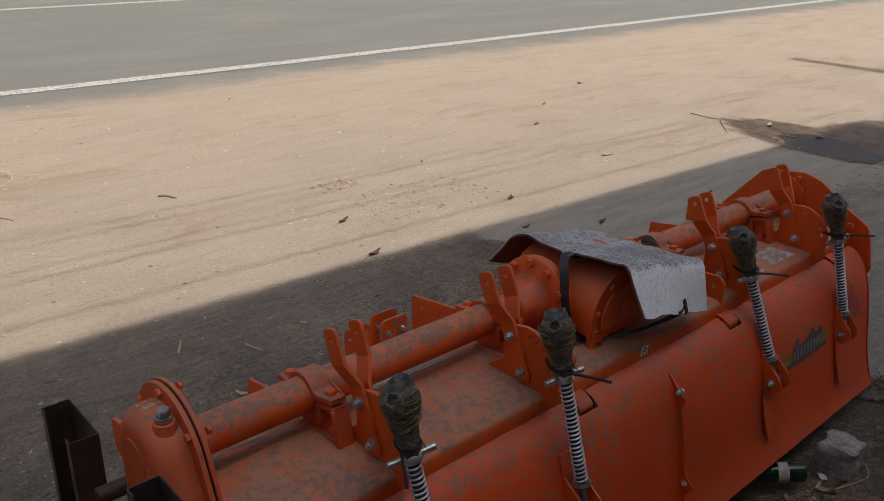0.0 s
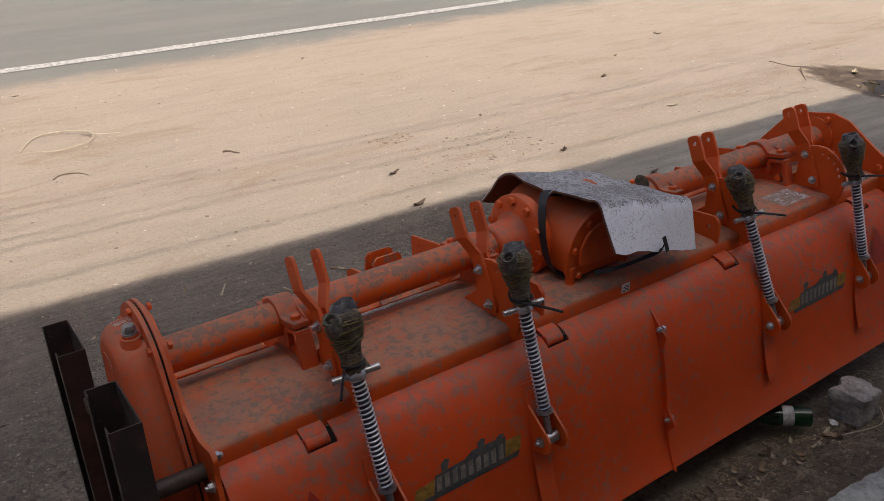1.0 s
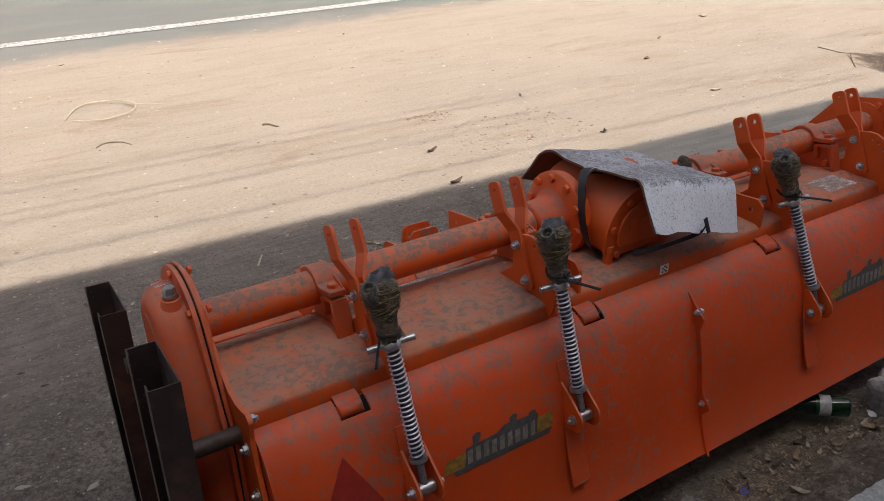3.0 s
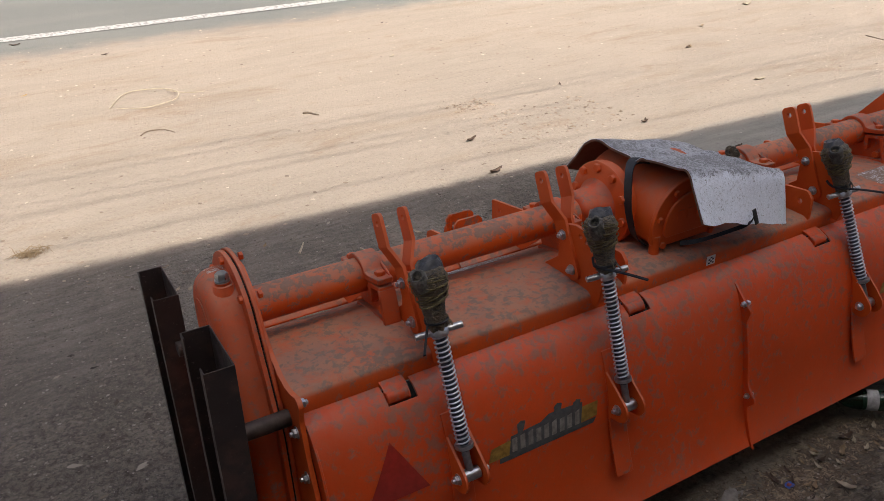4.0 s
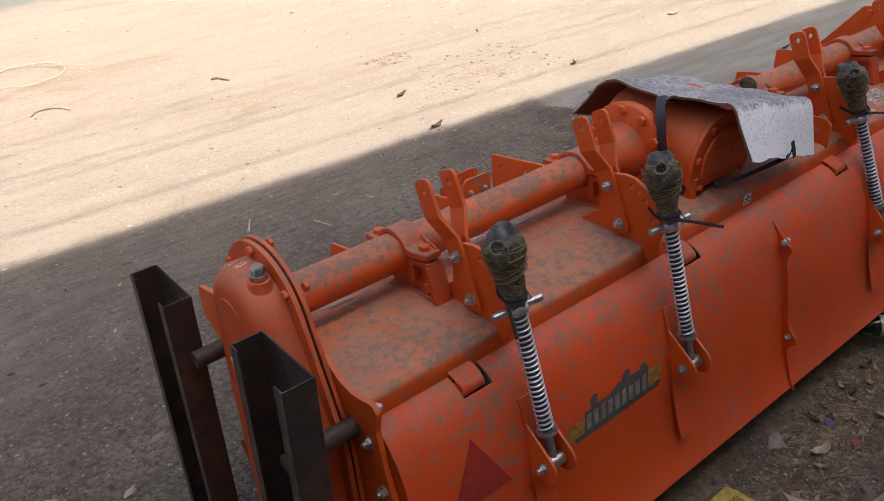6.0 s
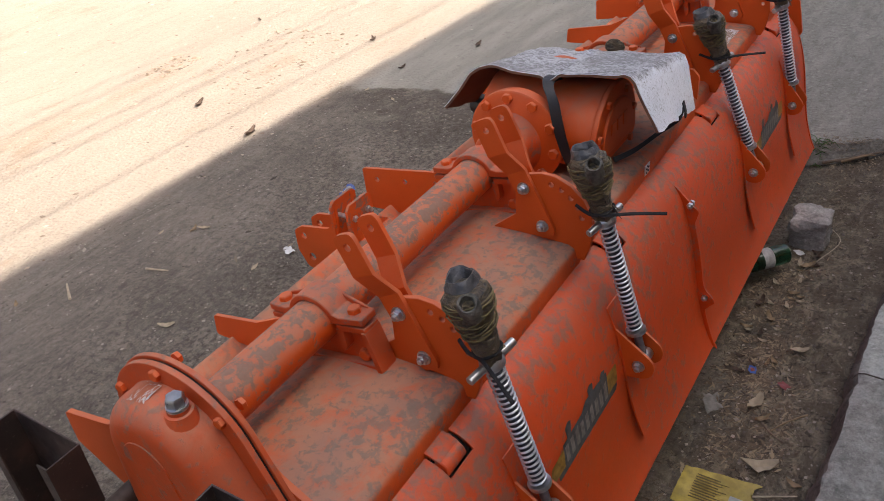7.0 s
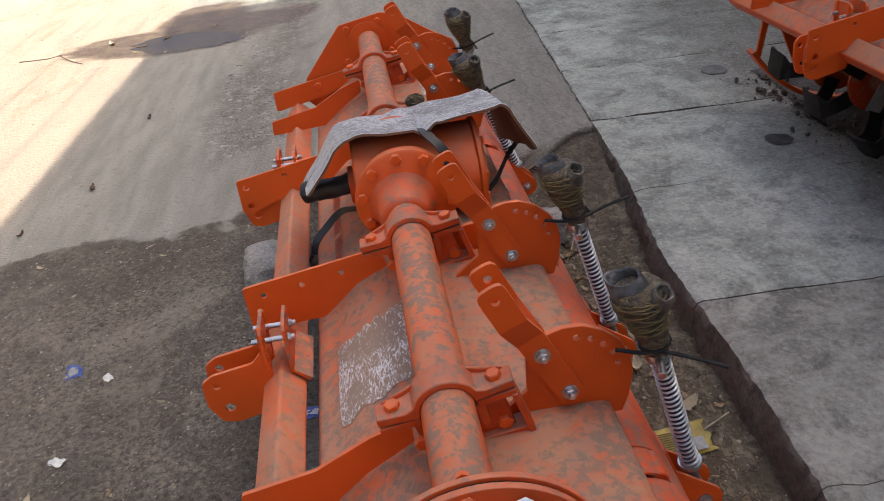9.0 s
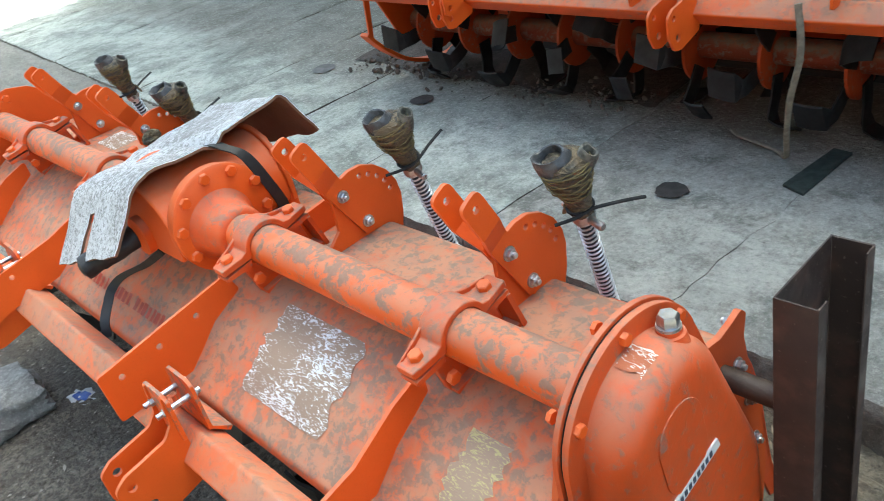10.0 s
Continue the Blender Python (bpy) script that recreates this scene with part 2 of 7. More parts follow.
def ground_material():
    n = Nodes("roadside_ground")
    p = n.pos()
    x, y, _ = n.xyz(p)
    wob = n.calc("SUBTRACT", n.noise(p, 1.6, 4), 0.5)
    wob2 = n.calc("SUBTRACT", n.noise(p, 7, 4), 0.5)
    px = n.calc("ADD", n.calc("ADD", x, n.calc("MULTIPLY", wob, 0.7)), n.calc("MULTIPLY", wob2, 0.2))
    py = n.calc("ADD", n.calc("ADD", y, n.calc("MULTIPLY", wob, 0.9)), n.calc("MULTIPLY", wob2, 0.25))
    fine = n.noise(p, 55, 6, 0.65)
    mid = n.noise(p, 6, 5, 0.6)
    big = n.noise(p, 0.9, 4, 0.55)
    grit = n.voronoi(p, 70)
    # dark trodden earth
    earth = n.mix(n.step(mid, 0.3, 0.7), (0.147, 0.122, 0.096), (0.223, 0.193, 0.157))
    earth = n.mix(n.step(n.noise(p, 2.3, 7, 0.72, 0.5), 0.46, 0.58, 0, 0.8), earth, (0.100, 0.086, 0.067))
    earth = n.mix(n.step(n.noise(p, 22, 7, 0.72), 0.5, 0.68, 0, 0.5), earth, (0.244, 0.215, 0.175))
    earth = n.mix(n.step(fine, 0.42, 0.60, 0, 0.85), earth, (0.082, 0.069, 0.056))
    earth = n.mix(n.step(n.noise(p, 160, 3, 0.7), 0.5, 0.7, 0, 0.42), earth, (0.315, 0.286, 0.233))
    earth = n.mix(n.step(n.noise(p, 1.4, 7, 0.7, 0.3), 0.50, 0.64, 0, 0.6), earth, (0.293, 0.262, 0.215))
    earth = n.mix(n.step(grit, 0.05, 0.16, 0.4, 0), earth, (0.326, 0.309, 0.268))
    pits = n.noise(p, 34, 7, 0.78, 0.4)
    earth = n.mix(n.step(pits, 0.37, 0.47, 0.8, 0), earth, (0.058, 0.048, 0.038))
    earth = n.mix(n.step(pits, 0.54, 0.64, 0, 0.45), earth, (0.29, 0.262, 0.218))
    # smooth concrete apron with a skin of dust
    streak = n.noise(n.scaled(p, (0.5, 3.0, 1)), 3.0, 5, 0.6)
    apron = n.mix(n.step(streak, 0.3, 0.7), (0.195, 0.186, 0.160), (0.262, 0.249, 0.218))
    apron = n.mix(n.step(n.noise(p, 24, 4), 0.55, 0.75, 0, 0.6), apron, (0.15, 0.140, 0.120))
    broom = n.noise(n.scaled(p, (1.0, 2.6, 1)), 11.0, 8, 0.78, 0.9)
    brushed = n.step(y, 0.15, 0.6, 1, 0)
    apron = n.mix(n.calc("MULTIPLY", brushed, n.step(broom, 0.44, 0.62, 0.0, 0.6)), apron, (0.135, 0.126, 0.106))
    apron = n.mix(n.calc("MULTIPLY", brushed, n.step(n.noise(p, 48, 6, 0.75), 0.52, 0.66, 0.0, 0.6)), apron, (0.33, 0.315, 0.28))
    # pale sandy shoulder, lined along the road
    line = n.noise(n.scaled(p, (0.55, 2.6, 1)), 2.4, 7, 0.68, 0.6)
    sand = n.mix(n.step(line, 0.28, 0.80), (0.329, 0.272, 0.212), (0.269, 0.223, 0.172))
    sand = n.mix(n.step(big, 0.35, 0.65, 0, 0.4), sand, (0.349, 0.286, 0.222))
    sand = n.mix(n.step(n.noise(n.scaled(p, (0.5, 1.6, 1)), 1.1, 6, 0.7), 0.51, 0.66, 0, 0.55), sand, (0.251, 0.188, 0.127))
    sand = n.mix(n.step(n.noise(p, 16, 7, 0.75), 0.54, 0.70, 0, 0.5), sand, (0.210, 0.163, 0.123))
    sand = n.mix(n.step(n.noise(p, 110, 3, 0.7), 0.45, 0.75, 0, 0.35), sand, (0.231, 0.180, 0.137))
    peck = n.noise(p, 42, 6, 0.82)
    sand = n.mix(n.step(peck, 0.54, 0.64, 0, 0.55), sand, (0.190, 0.146, 0.110))
    sand = n.mix(n.step(peck, 0.36, 0.46, 0.5, 0), sand, (0.400, 0.335, 0.265))
    scuff = n.noise(n.scaled(p, (0.4, 1.1, 1)), 1.7, 8, 0.74, 1.0)
    sand = n.mix(n.step(scuff, 0.56, 0.64, 0, 0.5), sand, (0.235, 0.165, 0.108))
    sand = n.mix(n.step(grit, 0.03, 0.10, 0.35, 0), sand, (0.154, 0.121, 0.096))
    # dusty asphalt
    road = n.mix(n.step(n.noise(p, 130, 3, 0.7), 0.35, 0.65), (0.122, 0.122, 0.110), (0.176, 0.177, 0.160))
    road = n.mix(n.step(n.noise(n.scaled(p, (0.3, 1.0, 1)), 1.3, 4), 0.4, 0.7, 0, 0.5), road, (0.200, 0.194, 0.168))
    # the strip of soil behind the machine is darker and richer
    strip = n.step(n.calc("ADD", py, n.calc("MULTIPLY", x, 0.05)), -0.35, 0.05, 1, 0)
    litter = n.noise(n.scaled(p, (1, 1, 1)), 38, 7, 0.75, 0.8)
    soil = n.mix(n.step(mid, 0.35, 0.65), (0.162, 0.132, 0.090), (0.255, 0.214, 0.150))
    soil = n.mix(n.step(litter, 0.55, 0.66, 0, 0.55), soil, (0.29, 0.238, 0.165))
    clump = n.noise(n.scaled(p, (1, 1.5, 1)), 16, 8, 0.78, 0.7)
    soil = n.mix(n.step(clump, 0.46, 0.60, 0.6, 0), soil, (0.066, 0.050, 0.033))
    soil = n.mix(n.step(clump, 0.56, 0.66, 0, 0.45), soil, (0.32, 0.268, 0.190))
    soil = n.mix(n.step(litter, 0.36, 0.48, 0.85, 0), soil, (0.046, 0.036, 0.026))
    packed = n.step(n.calc("ADD", n.calc("ADD", y, n.calc("MULTIPLY", x, 0.10)), n.calc("MULTIPLY", wob2, 0.10)), -0.60, -0.52, 1, 0)
    packed = n.calc("MULTIPLY", packed, n.step(x, 0.85, 1.25))
    pan = n.mix(n.step(n.noise(n.scaled(p, (1, 2.0, 1)), 13, 7, 0.7, 0.5), 0.4, 0.62), (0.165, 0.136, 0.098), (0.270, 0.226, 0.166))
    soil = n.mix(n.calc("MULTIPLY", packed, 0.8), soil, pan)
    earth = n.mix(strip, earth, soil)
    dusty = n.calc("ADD", n.calc("ADD", y, n.calc("MULTIPLY", wob, 1.2)), n.calc("MULTIPLY", x, -0.25))
    track = n.noise(n.scaled(p, (1.0, 6.0, 1)), 5.0, 6, 0.68, 0.8)
    earth = n.mix(n.step(dusty, 0.7, 1.9, 0, 0.55), earth, n.mix(n.step(track, 0.35, 0.65), (0.265, 0.238, 0.205), (0.165, 0.147, 0.126)))
    rim = n.calc("MULTIPLY", n.step(px, 1.75, 2.25), n.step(mid, 0.35, 0.6))
    earth = n.mix(n.calc("MULTIPLY", rim, 0.7), earth, (0.085, 0.070, 0.055))
    bend = n.calc("MULTIPLY", n.calc("MULTIPLY", n.step(y, -0.745, -0.295), 0.2115), n.step(y, -0.2, 0.35, 1, 0))
    far = n.calc("ADD", n.calc("ADD", x, bend), n.calc("MULTIPLY", n.calc("ADD", n.calc("MULTIPLY", wob, 0.5), n.calc("MULTIPLY", wob2, 0.2)), n.step(y, -0.1, 0.5)))
    a = n.step(far, 2.35, 2.39)
    lip = n.calc("MULTIPLY", n.step(n.calc("ABSOLUTE", n.calc("SUBTRACT", far, 2.36)), 0.0, 0.035, 1, 0), n.step(y, -0.1, 0.3, 1, 0))
    earth = n.mix(lip, earth, (0.035, 0.029, 0.023))
    # Colour change set on the shadow edge: the shaded side is painted darker.
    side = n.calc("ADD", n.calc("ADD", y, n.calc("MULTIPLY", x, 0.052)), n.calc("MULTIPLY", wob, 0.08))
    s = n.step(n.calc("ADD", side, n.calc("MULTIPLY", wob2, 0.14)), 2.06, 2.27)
    r = n.step(py, 6.35, 7.05)
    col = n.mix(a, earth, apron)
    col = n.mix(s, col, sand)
    col = n.mix(r, col, road)
    # broken strip in the apron
    cy = n.calc("ABSOLUTE", n.calc("SUBTRACT", py, n.calc("SUBTRACT", 1.10, n.calc("MULTIPLY", x, 0.055))))
    broken = n.calc("MULTIPLY", n.step(cy, 0.06, 0.40, 1, 0), n.step(px, 3.0, 3.4))
    crumb = n.noise(p, 8, 7, 0.72, 0.6)
    col = n.mix(n.calc("MULTIPLY", broken, n.step(crumb, 0.46, 0.58)), col, (0.135, 0.118, 0.098))
    crack = n.step(n.calc("ABSOLUTE", n.calc("SUBTRACT", crumb, 0.46)), 0.0, 0.022, 1, 0)
    col = n.mix(n.calc("MULTIPLY", broken, crack), col, (0.045, 0.038, 0.03))
    # wet mud round the puddle, drawn out in streaks
    smear = n.calc("SUBTRACT", n.noise(n.scaled(p, (3.0, 0.8, 1)), 3.0, 6, 0.65), 0.5)

    def pool(cx, cy0, ax, ay, tilt):
        dx = n.calc("MULTIPLY", n.calc("SUBTRACT", x, cx), 1 / ax)
        dy = n.calc("MULTIPLY", n.calc("SUBTRACT", n.calc("ADD", y, n.calc("MULTIPLY", n.calc("SUBTRACT", x, cx), tilt)), cy0), 1 / ay)
        return n.calc("ADD", n.calc("MULTIPLY", dx, dx), n.calc("MULTIPLY", dy, dy))

    d2 = n.calc("MINIMUM", n.calc("MINIMUM", pool(6.12, 1.78, 0.48, 0.86, -0.35), pool(6.75, 1.55, 0.75, 0.42, 0.1)), pool(6.45, 0.95, 0.34, 0.5, 0.0))
    d2 = n.calc("ADD", d2, n.calc("MULTIPLY", smear, 1.6))
    damp = n.step(d2, 0.72, 1.05, 1, 0)
    mud = n.mix(n.step(n.noise(p, 7, 5, 0.6), 0.4, 0.62), (0.070, 0.046, 0.030), (0.135, 0.098, 0.062))
    col = n.mix(n.calc("MULTIPLY", damp, 0.92), col, mud)
    h = n.calc("ADD", n.calc("MULTIPLY", fine, 0.5), mid)
    rough_relief = n.mix(n.calc("MAXIMUM", n.calc("MULTIPLY", s, 0.72), n.calc("MULTIPLY", a, 0.7)), h, (0.5, 0.5, 0.5))
    n.bump(rough_relief, 0.9, 0.02)
    dents = n.mix(n.calc("MAXIMUM", n.calc("MULTIPLY", s, 0.85), n.calc("MULTIPLY", a, 0.85)), n.noise(p, 17, 7, 0.7, 0.5), (0.5, 0.5, 0.5))
    n.bump(dents, 1.0, 0.022)
    n.bump(n.mix(n.calc("MAXIMUM", n.calc("MULTIPLY", s, 0.7), a), track, (0.5, 0.5, 0.5)), 0.7, 0.02)
    n.bump(n.calc("ADD", grit, fine), 0.6, 0.007)
    return n.done(col, n.calc("SUBTRACT", 0.92, n.calc("MULTIPLY", damp, 0.55)), 0.0, 0.3)


M_GROUND = ground_material()


def concrete(name, a, b, stain, drawn=0.0):
    n = Nodes(name)
    p = n.pos()
    big = n.noise(p, 2.6, 7, 0.7, 0.5)
    fine = n.noise(p, 75, 5, 0.7)
    col = n.mix(n.step(big, 0.38, 0.60), a, b)
    col = n.mix(n.step(n.noise(p, 5, 7, 0.74, 0.4), 0.50, 0.64, 0, 0.75), col, stain)
    col = n.mix(n.step(n.noise(n.scaled(p, (1.3, 0.9, 1)), 9, 7, 0.72), 0.50, 0.70, 0, 0.5), col, [k * 0.8 for k in stain])
    col = n.mix(n.step(fine, 0.4, 0.75, 0, 0.5), col, [k * 0.62 for k in a])
    col = n.mix(n.step(n.noise(p, 30, 8, 0.8), 0.56, 0.70, 0, 0.5), col, [min(1, k * 1.55) for k in b])
    if drawn:
        # trowel marks across the strips and chalky scuffs
        pull = n.noise(n.scaled(p, (2.0, 1.0, 1)), 4.0, 8, 0.74, 0.35)
        col = n.mix(n.step(pull, 0.50, 0.66, 0, drawn), col, [min(1, k * 1.22) for k in b])
        col = n.mix(n.step(pull, 0.34, 0.46, drawn, 0), col, [k * 0.85 for k in stain])
        n.bump(pull, 0.6, 0.012)
        # thin skim of pale mortar, worn off in places
        skim = n.noise(n.scaled(p, (1.0, 1.3, 1)), 3.0, 7, 0.70, 0.25)
        col = n.mix(n.step(skim, 0.52, 0.62, 0, drawn * 1.3), col, [min(1, k * 1.28) for k in b])
        n.bump(n.step(skim, 0.50, 0.60), 0.5, 0.005)
        # Darker brown towards the second tiller: spread soil and its shade in one colour.
        x, y, _ = n.xyz(p)
        edge = n.calc("ADD", n.calc("ADD", y, n.calc("MULTIPLY", x, 0.07)), n.calc("MULTIPLY", n.noise(p, 2.4, 6, 0.68, 0.3), 0.7))
        col = n.mix(n.step(edge, -1.28, -0.72, drawn * 1.9, 0), col, (0.118, 0.102, 0.082))
    speck = n.noise(p, 62, 8, 0.85)
    col = n.mix(n.step(speck, 0.52, 0.62, 0, 0.38), col, [min(1, k * 1.5) for k in b])
    col = n.mix(n.step(speck, 0.38, 0.48, 0.4, 0), col, [k * 0.75 for k in stain])
    n.bump(n.calc("ADD", n.calc("MULTIPLY", fine, 0.6), n.noise(p, 22, 6, 0.72)), 0.8, 0.012)
    return n.done(col, 0.88, 0.0, 0.3)


M_SLAB = concrete("pavement_concrete", (0.242, 0.256, 0.226), (0.428, 0.446, 0.396), (0.145, 0.154, 0.134), 0.34)
# Darker concrete for the strips that start below x = 0.9.
M_SLAB_DARK = concrete("darker_pavement_concrete", (0.185, 0.183, 0.160), (0.330, 0.325, 0.288), (0.105, 0.103, 0.088), 0.40)
# Slab sides get a darker brown than the slab tops.
M_KERB = concrete("dark_brown_kerb", (0.100, 0.087, 0.071), (0.165, 0.147, 0.122), (0.052, 0.044, 0.035))
M_WALL = concrete("rendered_wall", (0.43, 0.40, 0.355), (0.51, 0.475, 0.42), (0.33, 0.30, 0.26))
M_FARWALL = concrete("dark_far_wall", (0.075, 0.072, 0.064), (0.10, 0.094, 0.082), (0.05, 0.048, 0.042))
M_PALEWALL = concrete("pale_blue_wall", (0.30, 0.33, 0.42), (0.36, 0.40, 0.50), (0.24, 0.26, 0.33))
M_STONE = concrete("grey_stone", (0.26, 0.252, 0.236), (0.40, 0.385, 0.357), (0.14, 0.132, 0.122))
M_OIL = plain("oil_stain", (0.032, 0.030, 0.028), 0.6, 0.0, 0.5, 30, 0.2)
M_LEAF = plain("dry_leaf", (0.30, 0.21, 0.115), 0.8, 0.0, 0.4, 60, 0.3)
M_PALELEAF = plain("pale_dry_leaf", (0.42, 0.35, 0.24), 0.8, 0.0, 0.3, 60, 0.3)
M_BROWNLEAF = plain("brown_dry_leaf", (0.085, 0.05, 0.03), 0.8, 0.0, 0.3, 60, 0.3)
M_TWIG = plain("dry_twig", (0.20, 0.145, 0.10), 0.9, 0.0, 0.4, 80, 0.3)
M_STRAW = plain("bleached_straw", (0.50, 0.42, 0.30), 0.85, 0.0, 0.3, 80, 0.3)
M_CABLE = plain("overhead_cable", (0.03, 0.03, 0.03), 0.6)
M_POLE = plain("pole_concrete", (0.34, 0.33, 0.31), 0.9)


def road_paint():
    n = Nodes("worn_road_paint")
    p = n.pos()
    worn = n.step(n.noise(p, 26, 6, 0.75), 0.45, 0.58)
    col = n.mix(worn, (0.46, 0.445, 0.41), (0.20, 0.19, 0.175))
    n.bump(n.noise(p, 90, 4), 0.3, 0.004)
    return n.done(col, 0.8)


M_LINE = road_paint()


def puddle_water():
    n = Nodes("muddy_water")
    p = n.pos()
    col = n.mix(n.step(n.noise(p, 5, 5), 0.4, 0.6), (0.060, 0.043, 0.020), (0.024, 0.020, 0.018))
    n.bump(n.noise(p, 7, 2), 0.02, 0.006)
    return n.done(col, n.step(n.noise(p, 8, 3), 0.35, 0.7, 0.03, 0.12), 0.0, 0.8)


M_WATER = puddle_water()


# ---- mesh helpers ----
def mesh_of(name, bm, material):
    me = bpy.data.meshes.new(name)
    bmesh.ops.recalc_face_normals(bm, faces=bm.faces[:])
    bm.to_mesh(me)
    bm.free()
    for m in material if isinstance(material, (list, tuple)) else (material,):
        me.materials.append(m)
    return me


def smooth(me, angle=40):
    me.shade_smooth()
    me.set_sharp_from_angle(angle=radians(angle))
    return me


def root_of(ob):
    while ob.parent:
        ob = ob.parent
    return ob


def thing(name, base, label, category, group="", kind=""):
    ob = new(name)
    ob.location = base
    ob.empty_display_size = 0.05
    return tagged(ob, label, category, group, kind)


def part(name, bm, material, parent, label="", bevel=0.0):
    """One mesh in world coordinates, hung under a thing or a part."""
    bm.transform(Matrix.Translation(-root_of(parent).location))
    ob = new(name, smooth(mesh_of(name, bm, material)))
    ob.parent = parent
    if bevel:
        mod = ob.modifiers.new("bevel", "BEVEL")
        mod.width, mod.segments, mod.limit_method, mod.angle_limit = bevel, 2, "ANGLE", radians(40)
    return tagged(ob, label) if label else ob


def single(name, bm, material, base, label, category, group="", kind="", bevel=0.0):
    """A thing that is one mesh, with its origin at base."""
    bm.transform(Matrix.Translation(-Vector(base)))
    ob = new(name, smooth(mesh_of(name, bm, material)))
    ob.location = base
    if bevel:
        mod = ob.modifiers.new("bevel", "BEVEL")
        mod.width, mod.segments, mod.limit_method, mod.angle_limit = bevel, 2, "ANGLE", radians(40)
    return tagged(ob, label, category, group, kind)


AXES = {"x": lambda k, a, b: (k, a, b), "y": lambda k, a, b: (a, k, b), "z": lambda k, a, b: (a, b, k)}


def prism(outline, k0, k1, axis="x", holes=(), bm=None):
    """A plate: an outline in the plane across the axis, with round holes (a, b, r), from k0 to k1."""
    bm = bm or bmesh.new()
    put = AXES[axis]
    rings = [list(outline)]
    for a, b, r in holes:
        rings.append([(a + r * math.cos(i * math.tau / 12), b + r * math.sin(i * math.tau / 12)) for i in range(12)])
    flat = bmesh.new()
    edges, index = [], {}
    for ring in rings:
        vs = [flat.verts.new((a, b, 0)) for a, b in ring]
        for v in vs:
            index[v] = len(index)
        edges += [flat.edges.new((vs[i], vs[(i + 1) % len(vs)])) for i in range(len(vs))]
    made = bmesh.ops.triangle_fill(flat, use_beauty=True, use_dissolve=False, edges=edges, normal=(0, 0, 1))
    tris = [[index[v] for v in f.verts] for f in made["geom"] if isinstance(f, bmesh.types.BMFace)]
    flat.free()
    pts = [q for ring in rings for q in ring]
    lo = [bm.verts.new(put(k0, a, b)) for a, b in pts]
    hi = [bm.verts.new(put(k1, a, b)) for a, b in pts]
    for t in tris:
        bm.faces.new([lo[i] for i in t])
        bm.faces.new([hi[i] for i in reversed(t)])
    start = 0
    for ring in rings:
        m = len(ring)
        for i in range(m):
            j = (i + 1) % m
            bm.faces.new((lo[start + i], lo[start + j], hi[start + j], hi[start + i]))
        start += m
    return bm


def rounded(pts, r, n=4):
    """The polygon with its corners filleted; r: one radius, or one for each corner."""
    out = []
    for i, p in enumerate(pts):
        rad = r[i] if isinstance(r, (list, tuple)) else r
        p = Vector(p)
        a, b = Vector(pts[i - 1]) - p, Vector(pts[(i + 1) % len(pts)]) - p
        if rad <= 0:
            out.append(tuple(p))
            continue
        half = a.angle(b) / 2
        d = min(rad / max(math.tan(half), 1e-3), a.length * 0.48, b.length * 0.48)
        s, e = p + a.normalized() * d, p + b.normalized() * d
        for k in range(n + 1):
            t = k / n
            out.append(tuple((1 - t) ** 2 * s + 2 * t * (1 - t) * p + t * t * e))
    return out


def hull(circles, n=40):
    """The outline round some circles (a, b, r)."""
    pts = sorted({(round(a + r * math.cos(i * math.tau / n), 5), round(b + r * math.sin(i * math.tau / n), 5)) for a, b, r in circles for i in range(n)})

    def chain(seq):
        out = []
        for p in seq:
            while len(out) > 1 and (out[-1][0] - out[-2][0]) * (p[1] - out[-2][1]) - (out[-1][1] - out[-2][1]) * (p[0] - out[-2][0]) <= 0:
                out.pop()
            out.append(p)
        return out[:-1]

    return chain(pts) + chain(pts[::-1])


def lathe(p0, p1, profile, segs=20, bm=None):
    """A turned body along p0 to p1; profile: rows of (way along in metres, radius)."""
    bm = bm or bmesh.new()
    p0, p1 = Vector(p0), Vector(p1)
    d = (p1 - p0).normalized()
    u = d.orthogonal().normalized()
    w = d.cross(u)
    rings = []
    for s, r in profile:
        rings.append([bm.verts.new(p0 + d * s + (u * math.cos(i * math.tau / segs) + w * math.sin(i * math.tau / segs)) * max(r, 1e-5)) for i in range(segs)])
    for a, b in zip(rings, rings[1:]):
        for i in range(segs):
            j = (i + 1) % segs
            bm.faces.new((a[i], a[j], b[j], b[i]))
    bm.faces.new(rings[0][::-1])
    bm.faces.new(rings[-1])
    return bm


def rod(p0, p1, r, segs=16, bm=None, chamfer=0.0):
    ln = (Vector(p1) - Vector(p0)).length
    c = chamfer
    prof = [(0, r - c), (c, r), (ln - c, r), (ln, r - c)] if c else [(0, r), (ln, r)]
    return lathe(p0, p1, prof, segs, bm)


def sweep(pts, r, segs=6, bm=None, flat=1.0):
    """A bent wire through points; r: a radius or one for each point."""
    bm = bm or bmesh.new()
    pts = [Vector(p) for p in pts]
    rings, u = [], None
    for i, p in enumerate(pts):
        d = (pts[min(i + 1, len(pts) - 1)] - pts[max(i - 1, 0)]).normalized()
        u = (u - d * u.dot(d)).normalized() if u else d.orthogonal().normalized()
        w = d.cross(u)
        k = r[i] if isinstance(r, (list, tuple)) else r
        rings.append([bm.verts.new(p + (u * math.cos(j * math.tau / segs) + w * flat * math.sin(j * math.tau / segs)) * k) for j in range(segs)])
    for a, b in zip(rings, rings[1:]):
        for i in range(segs):
            j = (i + 1) % segs
            bm.faces.new((a[i], a[j], b[j], b[i]))
    bm.faces.new(rings[0][::-1])
    bm.faces.new(rings[-1])
    return bm


